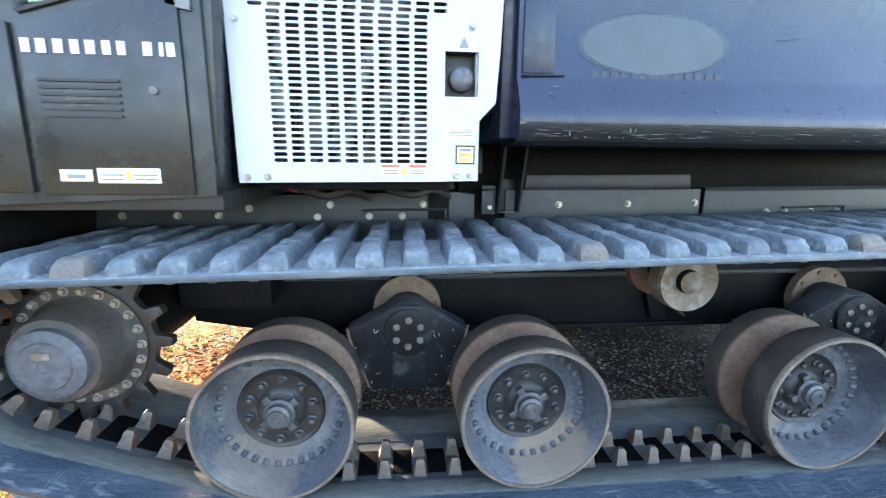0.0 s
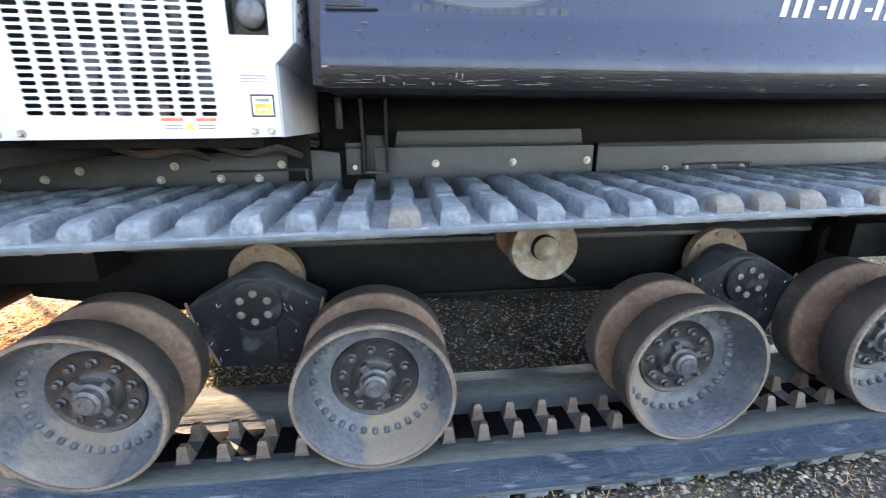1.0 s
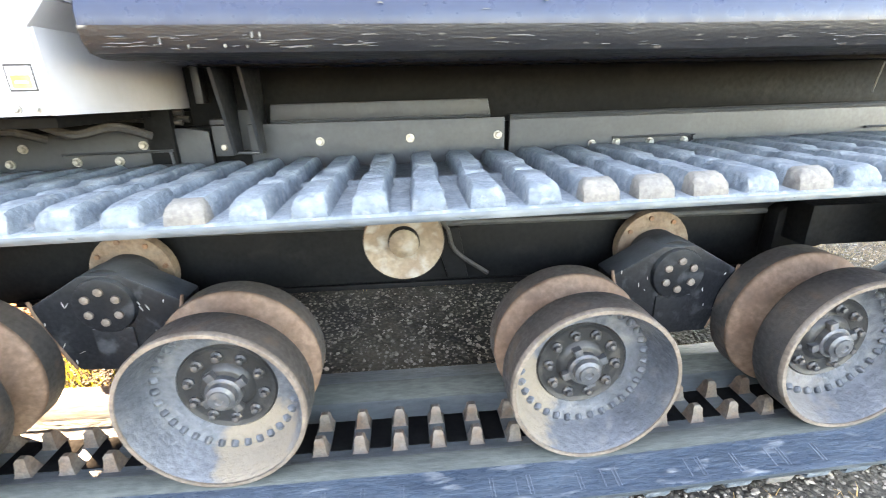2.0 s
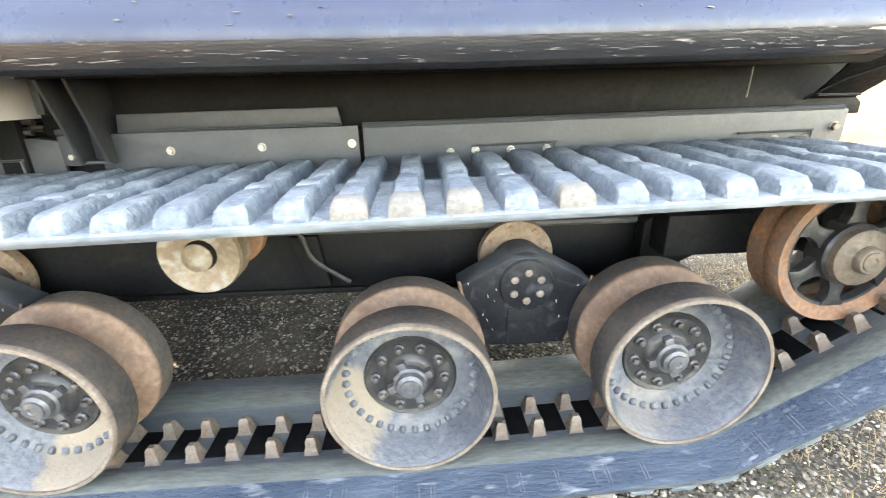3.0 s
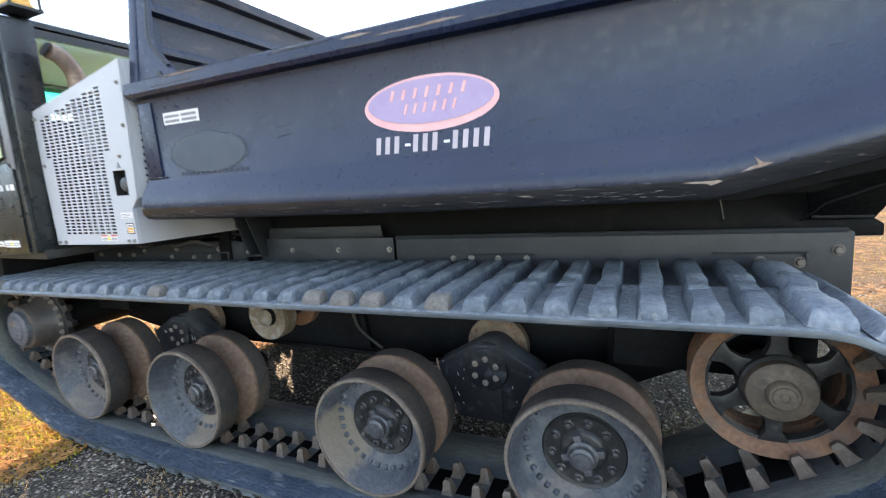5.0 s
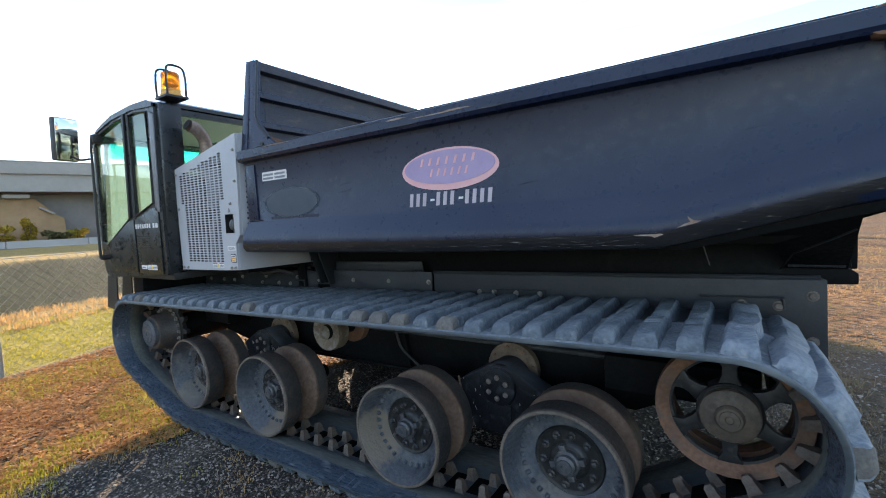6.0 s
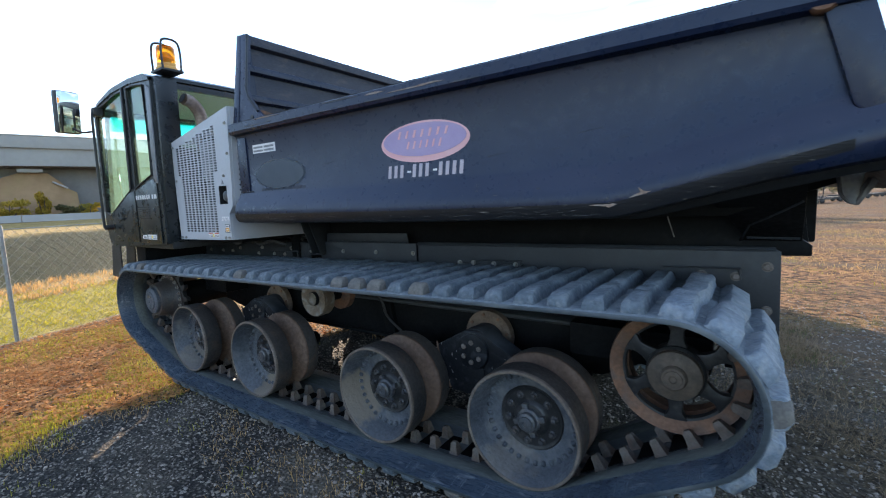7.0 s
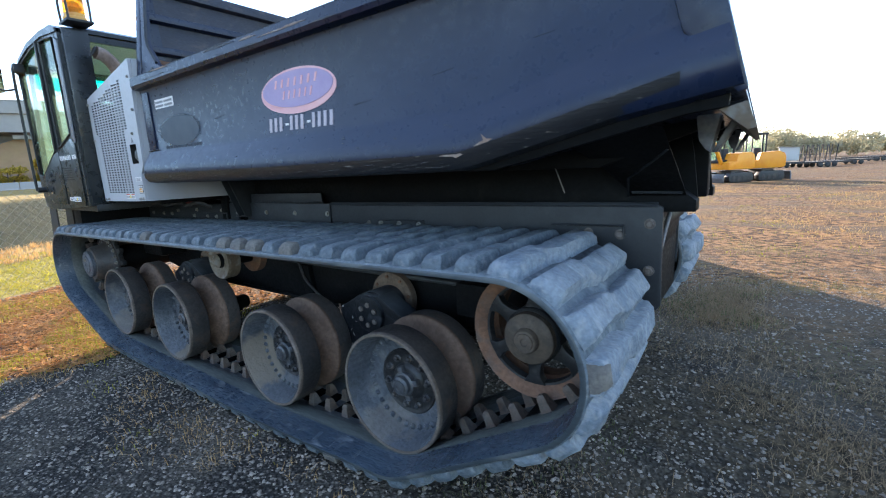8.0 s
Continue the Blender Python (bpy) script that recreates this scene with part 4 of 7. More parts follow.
sprocket = part("drive_sprocket", prism(teeth, 1.725, 1.765, 0.004), M_HUB, dumper, "dark toothed drive sprocket with bolted drum")
part("drum", lathe([(0.238, 1.727), (0.238, 1.715), (0.198, 1.712), (0.178, 1.69), (0.168, 1.60), (0.155, 1.572), (0.125, 1.568)], (sx, 0, sz), 48), M_WHEEL, sprocket)
part("drum_cap", lathe([(0.130, 1.57), (0.128, 1.542), (0.118, 1.535), (0.09, 1.533), (0.085, 1.525), (0.02, 1.523), (0.016, 1.529)], (sx, 0, sz), 44), M_BOWL, sprocket)
part("drum_tag", box((sx - .03, 1.521, sz + .03), (sx + .03, 1.5245, sz + .055)), M_TAN, sprocket)
sp_bolt = mesh_of("drum_bolt", hex_bolt(0.013, 0.014), M_BOLT)
for k in range(22):
    a = 2 * math.pi * k / 22
    put("drum_bolt", sp_bolt, sprocket, Matrix.Translation((sx + .219 * math.cos(a), 1.712, sz + .219 * math.sin(a))))

# -- running gear of the far side --
far_sprocket = part("drive_sprocket", prism(teeth, 2 * YC - 1.765, 2 * YC - 1.725, 0.004), M_HUB, dumper, "dark toothed drive sprocket with bolted drum")
part("drum", lathe([(0.238, 2 * YC - 1.727), (0.198, 2 * YC - 1.712), (0.168, 2 * YC - 1.60), (0.125, 2 * YC - 1.568)], (sx, 0, sz), 36), M_WHEEL, far_sprocket)
part("axle_case", lathe([(0.15, 2 * YC - 2.4), (0.15, 2 * YC - 1.76)], (sx, 0, sz), 24), M_CHASSIS, far_sprocket)
far_roller = part("return_roller", lathe([(0.05, 2 * YC - 2.2), (0.05, 2 * YC - 1.62)], (1.18, 0, 0.925), 20), M_CHASSIS, dumper, "tan weathered track return roller")
for y in (2 * YC - 1.70, 2 * YC - 1.91):
    part("flange", lathe([(0.12, y), (0.128, y + .01), (0.128, y + .06), (0.12, y + .07)], (1.18, 0, 0.925), 32), M_TAN, far_roller)
for px, pz in ((0.05, 0.63), (2.30, 0.64)):
    part("pivot_flange", lathe([(0.165, 2 * YC - 2.15), (0.168, 2 * YC - 2.10)], (px, 0, pz + .045), 32), M_FLANGE, dumper)
for x, z in WHEELS:
    part("wheel_axle", lathe([(0.06, 2 * YC - 2.20), (0.06, 2 * YC - 1.89)], (x, 0, z), 16), M_CHASSIS, dumper)

# -- track frame --
frame_near = part("track_frame", prism([(-1.0, .60), (-0.55, .52), (3.0, .52), (3.2, .62), (3.2, .74), (3.05, .83), (-0.8, .83), (-1.0, .80)], 2.19, 2.42, 0.015), M_CHASSIS, dumper, "black steel track frame beam")
part("ledge", prism([(2.185, .800), (2.150, .808), (2.142, .820), (2.150, .832), (2.30, .850), (2.30, .835)], -0.7, 3.0, 0.002, swap=lambda a, b, d: (d, a, b)), M_LEDGE, frame_near, "dusty upper ledge of the track frame, coloured lighter as if lit")
part("bracket", prism([(1.30, .80), (1.42, .80), (1.46, .56), (1.37, .56)], 2.150, 2.19, 0.006), M_CHASSIS, frame_near)
part("lower_lip", box((-0.5, 2.165, .515), (2.95, 2.19, .54), 0.005), M_CHASSIS, frame_near)
part("idler_fork", prism([(2.86, .60), (3.25, .70), (3.25, .90), (2.98, .93), (2.86, .83)], 2.08, 2.16, 0.01), M_CHASSIS, frame_near)
part("tension_hose", tube(curve_pts([(0.95, 2.14, .92), (1.32, 2.12, .85), (1.40, 2.13, .70), (1.55, 2.14, .58)]), 0.010), M_HOSE, frame_near)
part("tension_hose", tube(curve_pts([(-0.85, 2.1, .98), (-0.6, 2.05, .93), (-0.35, 2.08, .98), (-0.1, 2.12, .94)]), 0.012), M_HOSE, frame_near)
part("upper_bar", box((1.9, 2.10, .955), (3.05, 2.13, .985), 0.004), M_TAN, frame_near)
far_frame = part("track_frame", prism([(-1.0, .60), (-0.55, .52), (3.0, .52), (3.2, .62), (3.2, .74), (3.05, .83), (-0.8, .83), (-1.0, .80)], 2 * YC - 2.42, 2 * YC - 2.19, 0.015), M_CHASSIS, dumper)

# -- chassis and side plates above the track --
chassis = part("chassis", prism([(-1.55, .95), (-1.3, .80), (3.3, .80), (3.72, .95), (3.78, 1.24), (0.35, 1.24), (-1.55, 1.20)], 2.30, 2 * YC - 2.30, 0.01), M_CHASSIS, dumper, "black welded steel chassis")
part("belly", prism([(-1.52, .70), (-1.35, .60), (3.0, .57), (3.35, .70), (3.3, .82), (-1.52, .82)], 2.44, 2 * YC - 2.44, 0.01), M_CHASSIS, chassis)
part("deck_filler", box((-1.5, 2.38, 1.18), (0.32, 2 * YC - 2.38, 1.30), 0.006), M_CHASSIS, chassis)
part("bulkhead", box((-0.30, 2.40, 1.20), (0.40, 2.44, 1.50), 0.004), M_CHASSIS, chassis)
part("side_plate", prism([(-1.45, 1.02), (0.40, 1.02), (0.40, 1.225), (0.30, 1.24), (-1.45, 1.20)], 2.245, 2.262, 0.003), M_PLATE, chassis)
sp2 = part("side_plate", prism([(0.56, 1.00), (1.63, 1.00), (1.63, 1.258), (0.645, 1.250), (0.56, 1.250)], 2.236, 2.25, 0.003), M_PLATE, chassis)
part("angled_flap", prism([(0.655, 1.262), (1.565, 1.272), (1.552, 1.336), (0.665, 1.326)], 2.228, 2.24, 0.004), M_PLATE, chassis)
part("fold", tube([(0.655, 2.234, 1.256), (1.565, 2.234, 1.266)], 0.006, 6), M_PLATE, chassis)
part("side_plate", prism([(1.65, 1.00), (3.35, 1.00), (3.62, .84), (3.80, .80), (3.82, .83), (3.812, 1.275), (3.79, 1.285), (1.65, 1.258)], 2.232, 2.25, 0.004), M_PLATE, chassis, "long dark grey side plate")
part("top_fold", tube([(1.65, 2.242, 1.256), (3.79, 2.242, 1.283)], 0.014, 8), M_PLATE, chassis)
for x in (0.505, 0.608):
    part("channel", prism([(2.185, 1.14), (2.30, 1.14), (2.30, 1.465), (2.065, 1.465)], x, x + .014, 0.003, swap=lambda a, b, d: (d, a, b)), M_PLATE, chassis, "leaning channel bracket")
part("channel_back", box((0.520, 2.26, 1.145), (0.607, 2.28, 1.305), 0.003), M_PLATE, chassis)
part("channel_back", box((0.520, 2.275, 1.306), (0.607, 2.295, 1.465)), M_CHASSIS, chassis)
part("channel_foot", box((0.505, 2.195, 1.135), (0.622, 2.225, 1.146), 0.003), M_PLATE, chassis)
part("stop_plate", box((0.43, 2.20, 1.13), (0.50, 2.235, 1.25), 0.004), M_PLATE, chassis)
part("stop_pad", box((0.43, 2.195, 1.252), (0.50, 2.24, 1.275), 0.004), M_PLATE, chassis)
part("guide_angle", box((0.395, 2.19, 1.335), (0.425, 2.24, 1.47), 0.003), M_PLATE, chassis)
part("wear_shim", box((0.585, 1.66, 1.46), (0.635, 1.70, 1.474), 0.002), M_PLATE, chassis)
part("lug_block", box((0.165, 2.225, 1.10), (0.268, 2.26, 1.33), 0.004), M_CHASSIS, chassis)
for x0, x1, z in ((-.17, .25, 1.150), (2.11, 2.485, 1.164), (3.31, 3.655, 1.184)):
    part("step_strip", tube(curve_pts([(x0, 2.222, z - .002), (x1 - .03, 2.222, z + .004), (x1 - .005, 2.222, z), (x1, 2.222, z - .05)], 5), 0.006, 6), M_PLATE, chassis)
bolt_me = mesh_of("plate_bolt", hex_bolt(0.0135, 0.012), M_BOLT)
for x, z, y in ((0.845, 1.175, 2.236), (1.222, 1.18, 2.236), (1.60, 1.185, 2.236), (0.136, 1.176, 2.243), (0.215, 1.178, 2.243), (0.47, 1.165, 2.205), (-0.135, 1.115, 2.243),
                (0.03, 1.115, 2.243), (0.185, 1.115, 2.243), (-0.325, 1.172, 2.243), (-0.39, 1.112, 2.243), (-0.715, 1.155, 2.243), (-0.86, 1.12, 2.243), (-1.05, 1.12, 2.243), (-1.3, 1.12, 2.243),
                (2.022, 1.136, 2.23), (2.132, 1.142, 2.23), (2.288, 1.140, 2.23), (2.447, 1.142, 2.23)):
    put("plate_bolt", bolt_me, chassis, Matrix.Translation((x, y, z)))
part("side_plate", prism([(1.65, 1.00), (3.35, 1.00), (3.62, .84), (3.74, .80), (3.74, 1.27), (1.65, 1.258)], 2 * YC - 2.25, 2 * YC - 2.232, 0.004), M_PLATE, chassis)
big_bolt = mesh_of("rear_bolt", hex_bolt(0.018, 0.014), M_RBOLT)
for x, z in ((3.762, 1.20), (3.764, 0.985), (3.49, 1.147), (3.636, 1.146)):
    put("rear_bolt", big_bolt, chassis, Matrix.Translation((x, 2.232, z)))
for s in (2.30, 2 * YC - 2.42):
    part("subframe_rail", prism([(0.32, 1.24), (3.55, 1.24), (3.93, 1.25), (3.93, 1.30), (3.70, 1.472), (0.32, 1.472)], s, s + .12, 0.006), M_CHASSIS, chassis)
part("cross_tube", tube([(3.72, 2.3, 1.16), (3.72, 2 * YC - 2.3, 1.16)], 0.06, 14), M_CHASSIS, chassis)
part("rear_plate", box((3.60, 2.26, .66), (3.73, 2 * YC - 2.26, 1.235), 0.008), M_CHASSIS, chassis)
for y in (2.40, 2 * YC - 2.42):
    part("rear_side_plate", prism([(3.20, 1.27), (3.34, 1.275), (3.905, 1.25), (3.925, 1.30), (3.90, 1.50), (3.88, 1.60), (3.70, 1.56), (3.2, 1.47)], y, y + .02, 0.004), M_CHASSIS, chassis)
part("rear_box", box((3.78, 2.46, 1.30), (3.955, 2.56, 1.56), 0.012), M_CHASSIS, chassis)
part("rear_box", box((3.70, 2 * YC - 2.56, 1.30), (3.85, 2 * YC - 2.46, 1.56), 0.012), M_CHASSIS, chassis)
part("hoist_rod", tube([(3.78, 2.36, 1.02), (3.80, 2.50, 1.22)], 0.011, 10), M_ENGINE, chassis)
part("hoist_bracket", box((3.735, 2.30, 1.00), (3.80, 2.36, 1.18), 0.006), M_CHASSIS, chassis)
part("rear_flange", box((3.735, 2.262, .83), (3.80, 2.28, 1.262), 0.004), M_PLATE, chassis)
part("hinge_pin", tube([(3.84, 2.44, 1.50), (3.84, 2 * YC - 2.44, 1.50)], 0.03, 14), M_ENGINE, chassis)
# sloping flare plates under the tail, with a ledge and a folded edge
for flip in (False, True):
    def flare(a, b, d, flip=flip):
        y = 2.27 - 1.7 * (b - 1.338) + d
        return (a, 2 * YC - y if flip else y, b)
    fl = part("tail_flare", prism([(3.64, 1.275), (3.905, 1.255), (3.89, 1.34), (3.882, 1.42), (3.86, 1.60), (3.42, 1.59), (3.53, 1.53), (3.60, 1.45), (3.665, 1.34)], 0, .014, 0.003, swap=flare), M_CHASSIS, chassis)
    part("ledge", tube([flare(3.674, 1.338, -.006), flare(3.88, 1.336, -.006)], 0.007, 6), M_PLATE, fl)
    part("fold", tube([flare(3.634, 1.276, -.003), flare(3.681, 1.405, -.003), flare(3.805, 1.482, -.003), flare(3.86, 1.52, -.003)], 0.005, 6), M_PLATE, fl)
part("chalk_line", tube([(3.323, 2.232, 1.458), (3.354, 2.278, 1.333)], 0.003, 6), M_BOLT, chassis)
for k, (y, z, r) in enumerate(((2.28, 1.30, .012), (2.33, 1.27, .014), (2.26, 1.26, .010))):
    part("hydraulic_hose", tube(curve_pts([(-1.2, y, z - .06), (-.6, y - .02, z - .02), (-.2, y + .01, z + .03), (.3, y, z)]), r), M_HOSE, chassis)
part("engine_tray", box((-.50, 1.72, 1.285), (0.20, 3.8, 1.315), 0.004), M_CHASSIS, chassis)
for k, (x0, z0) in enumerate(((-.42, 1.27), (-.05, 1.275))):
    part("hose_loop", tube(curve_pts([(x0, 2.0, z0), (x0 + .12, 1.97, z0 - .03), (x0 + .22, 2.02, z0 - .01), (x0 + .3, 2.1, z0 - .05)]), 0.016, 8), M_HOSE, chassis)
part("red_cable", tube(curve_pts([(-.62, 2.20, 1.29), (-.5, 2.17, 1.255), (-.40, 2.19, 1.24), (-.33, 2.23, 1.27)]), 0.009, 8), M_REDCABLE, chassis)
part("drive_box", box((-0.95, 1.95, .74), (-0.55, 2.25, 1.0), 0.03), M_CHASSIS, chassis)
part("front_plate", prism([(-1.62, .86), (-1.45, .86), (-1.40, 1.24), (-1.62, 1.24)], 1.62, 2 * YC - 1.62, 0.008), M_CHASSIS, chassis)
part("motor_tube", tube([(-1.1, 1.76, .71), (-1.1, 2.35, .71)], 0.13, 20), M_CHASSIS, chassis)
for y in (1.50, 1.63):
    part("mud_flap", prism([(-1.96, .905), (-1.72, .885), (-1.68, 1.235), (-1.88, 1.235)], y, y + 0.012), M_BLACK, chassis)

# ---- dump bed ----
X0, X1 = 0.43, 3.98


def LOWER(x):
    """How far the lower edge hangs below its height at the kink."""
    return -0.014 * min(1.0, max(0.0, (3.2 - x) / 0.7))


BED = []
for x in (X0, 0.47, 1.0, 2.0, 3.0, 3.20, 3.28, 3.45, 3.72, X1):
    dz = max(0.0, x - 3.22) * 0.25 + LOWER(x)
    rz = 0.007 * (x - 0.6)
    near = [(1.655, 2.205 + rz), (1.575, 2.210 + rz), (1.555, 2.20 + rz), (1.552, 2.145 + rz), (1.562, 2.126 + rz), (1.605, 2.118 + rz), (1.612, 2.095 + rz), (1.612, 1.715 + dz), (1.600, 1.685 + dz), (1.560, 1.615 + dz),
            (1.548, 1.58 + dz), (1.546, 1.545 + dz), (1.552, 1.512 + dz), (1.572, 1.488 + dz), (1.62, 1.478 + dz), (1.95, 1.478 + dz * .9)]
    inner = [(1.70, 1.60 + dz), (1.640, 1.70 + dz), (1.640, 2.11 + rz), (1.655, 2.13 + rz)]
    outer = near + [(2 * YC - y, z) for y, z in near[::-1]]
    ins = [(2 * YC - y, z) for y, z in inner[::-1]] + inner
    slant = 0.27 if x == X1 else 0.0
    BED.append([(x + (2.1 - z) * slant, y, z) for y, z in outer + ins])
bed = part("dump_bed", loft(BED), M_BED, dumper, "dark navy steel dump bed with scuffed lower edge", sharp=30)
for s in (0, 1):
    worn = []
    for sec in BED:
        x = sec[0][0]
        dz = max(0.0, x - 3.22) * 0.25 + LOWER(x)
        pr = [(1.5425, 1.545 + dz), (1.5485, 1.511 + dz), (1.570, 1.4845 + dz), (1.62, 1.4745 + dz), (1.70, 1.4745 + dz), (1.70, 1.482 + dz), (1.575, 1.492 + dz), (1.549, 1.545 + dz)]
        lean = 0.27 if x > 3.97 else 0.0
        worn.append([(x + (2.1 - z) * lean, y if s == 0 else 2 * YC - y, z) for y, z in pr])
    part("worn_lower_edge", loft(worn), M_WORN, bed, "chipped and scraped lower edge")
for flip in (False, True):
    part("rail_wear", loft([[(x, 2 * YC - y if flip else y, z) for y, z in ((1.572, 2.2105 + .007 * (x - .6)), (1.645, 2.2065 + .007 * (x - .6)), (1.645, 2.2085 + .007 * (x - .6)), (1.572, 2.2125 + .007 * (x - .6)))] for x in (0.56, 2.2, 3.84)]), M_RAILTOP, bed, "scraped top of the rail")
r3 = random.Random(11)
for k in range(12):
    x, z, w, h = r3.uniform(0.6, 3.7), r3.uniform(2.15, 2.197), r3.uniform(.05, .34), r3.uniform(.002, .009)
    part("rail_scrape", prism([(x, z), (x + w * .5, z - h * .3), (x + w, z + r3.uniform(-.003, .003)), (x + w * .6, z + h), (x + w * .2, z + h * .8)], 1.5512, 1.5535), M_RAILTOP if k % 3 else M_SCRATCH, bed)
for k in range(16):
    x, z, w = r3.uniform(0.8, 3.6), r3.uniform(1.75, 2.08), r3.uniform(.02, .12)
    part("side_scuff", prism([(x, z), (x + w, z + w * .12), (x + w, z + w * .12 + .002), (x, z + .0025)], 1.6108, 1.613), M_GHOST2, bed)
for flip in (False, True):
    part("corner_post", prism([(0.447, 1.70), (0.560, 1.70), (0.552, 2.10), (0.447, 2.10)], (2 * YC - 1.612) if flip else 1.602, (2 * YC - 1.602) if flip else 1.612, 0.004), M_BED, bed, "pressed front corner of the bed side")
    part("weld_line", tube([(0.445, (2 * YC - 1.60) if flip else 1.60, 1.694), (0.60, (2 * YC - 1.604) if flip else 1.604, 1.697)], 0.004, 6), M_PLATE, bed)
part("headboard_face", prism([(1.82, 2.20), (2 * YC - 1.82, 2.20), (2 * YC - 1.78, 2.80), (1.78, 2.80)], 0.4552, 0.4565, 0, swap=lambda a, b, d: (d, a, b)), M_BED_IN, bed, "scraped and rusty inner face of the headboard")
part("rust_patch", prism([(1.70, 2.22), (2.05, 2.21), (2.25, 2.27), (2.0, 2.32), (1.72, 2.36)], 0.4555, 0.458, 0, swap=lambda a, b, d: (d, a, b)), M_RUST, bed, "orange rust patch inside the headboard")
part("headboard", prism([(1.66, 1.48), (2 * YC - 1.66, 1.48), (2 * YC - 1.66, 2.11), (2 * YC - 1.61, 2.15), (3.835, 2.885), (3.81, 2.90), (1.74, 2.90), (1.715, 2.885), (1.61, 2.15), (1.66, 2.11)], 0.385, 0.455, 0.008,
                        swap=lambda a, b, d: (d, a, b)), M_BED, bed)
for z0, z1 in ((2.80, 2.885), (2.60, 2.67), (2.38, 2.45)):
    t = max(0.0, (z0 - 2.15) / .735) * .10
    part("headboard_rib", prism([(0.455, z0), (0.505, z0 + .012), (0.505, z1 - .012), (0.455, z1)], 1.66 + t, 2 * YC - 1.66 - t, 0.004), M_BED_IN if z0 > 2.7 else M_BED, bed)
for flip in (False, True):
    def sw(a, b, d, flip=flip):
        y = 1.618 + max(0.0, b - 2.15) * 0.132 + d
        return (a, 2 * YC - y if flip else y, b)
    part("gusset", prism([(0.39, 2.12), (0.86, 2.17), (0.70, 2.275), (0.575, 2.40), (0.545, 2.45), (0.53, 2.87), (0.39, 2.895)], 0, 0.03, 0.004, swap=sw), M_BED, bed)
    part("gusset_flange", tube([sw(0.705, 2.275, -.002), sw(0.575, 2.40, -.002), sw(0.545, 2.46, -.002), sw(0.53, 2.87, -.002)], 0.011, 6), M_PLATE, bed)
    part("lifting_hole", lathe([(0.018, 0.0), (0.018, -0.003)], sw(0.63, 2.24, -0.001), 16), M_BLACK, bed)
    part("tail_post", prism([(3.83, 2.228), (3.955, 2.235), (4.106, 1.665), (4.08, 1.655), (4.0, 1.765), (3.94, 1.836), (3.871, 2.083)], 1.578 if not flip else 2 * YC - 1.614, 1.614 if not flip else 2 * YC - 1.578, 0.01), M_BED, bed)
    part("rail_cap", lathe([(0.045, 0), (0.052, .01), (0.052, .05), (0.045, .06)], (3.85, 1.56 if not flip else 2 * YC - 1.62, 2.185), 16), M_RUST, bed)
part("tail_lip", prism([(4.035, 1.622), (4.102, 1.640), (4.130, 1.566), (4.108, 1.560)], 1.64, 2 * YC - 1.64, 0.003), M_TAN, bed)
for y in (1.625, 2 * YC - 1.66):
    part("tail_skirt", prism([(3.15, 1.475), (3.30, 1.470), (3.96, 1.617), (4.06, 1.627), (4.065, 1.70), (3.9, 1.68)], y, y + .035, 0.004), M_CHASSIS, bed)
for y in (1.88, 1.96, 2 * YC - 1.98, 2 * YC - 1.90):
    part("hinge_bracket", prism([(3.955, 1.625), (4.028, 1.628), (4.024, 1.602), (4.004, 1.502), (3.985, 1.515), (3.966, 1.545)], y, y + .018, 0.004), M_ENGINE, bed, "worn grey hinge bracket")
    part("hinge_strut", prism([(4.058, 1.615), (4.078, 1.600), (4.020, 1.502), (4.004, 1.502)], y + .03, y + .042, 0.003), M_ENGINE, bed)
for y in (2.45, 2 * YC - 2.47):
    part("rest_pad", prism([(3.842, 1.475), (3.872, 1.480), (3.915, 1.290), (3.905, 1.288)], y, y + .02, 0.003), M_ENGINE, bed, "bare steel edge of the rest plate")
for y in (2.0, 2.45, 3.1, 3.5):
    part("under_rib", prism([(0.5, 1.46), (3.6, 1.46), (4.0, 1.60), (4.0, 1.66), (3.2, 1.482), (0.5, 1.482)], y, y + .05, 0.004), M_CHASSIS, bed)


def decal(name, pts, y, material, label="", depth=0.0025):
    return part(name, prism(pts, y - depth, y), material, bed, label)


SIDE = 1.612
decal("faded_oval", ellipse(0.925, 1.808, 0.295, 0.108), SIDE - .001, M_GHOST, "paler oval patch where a sticker was removed")
rnd = random.Random(4)
x = 0.70
while x < 1.20:
    w = rnd.uniform(.022, .035)
    decal("ghost_letter", [(x, 1.650 + .028), (x + w, 1.650 + .028), (x + w, 1.650 + .066), (x, 1.650 + .066)], SIDE - .0005, M_GHOST2, depth=0.002)
    x += w + .012
decal("round_sticker", ellipse(2.203, 1.902, 0.300, 0.110), SIDE, M_PINK, "oval sticker with pink rim and faded blue field")
decal("sticker_field", ellipse(2.203, 1.913, 0.280, 0.088), SIDE - .0025, M_LOGO)


def slanted_bars(x0, x1, z0, z1, count, y, material, name, gap=0.35, slant=0.15, seed=1):
    r = random.Random(seed)
    step = (x1 - x0) / count
    for i in range(count):
        a, h = x0 + i * step, z1 - z0
        w = step * (1 - gap)
        k = slant * h
        decal(name, [(a, z0), (a + w, z0), (a + w + k, z1), (a + k, z1)], y, material, depth=0.002)


slanted_bars(2.03, 2.40, 1.927, 1.967, 7, SIDE - .005, M_PINK, "lettering_bar", 0.72, 0.35)
slanted_bars(2.09, 2.35, 1.868, 1.908, 6, SIDE - .005, M_PINK, "lettering_bar", 0.72, 0.35)
slanted_bars(1.942, 2.075, 1.714, 1.785, 3, SIDE, M_NUMBER, "number_bar", 0.50, 0.12)
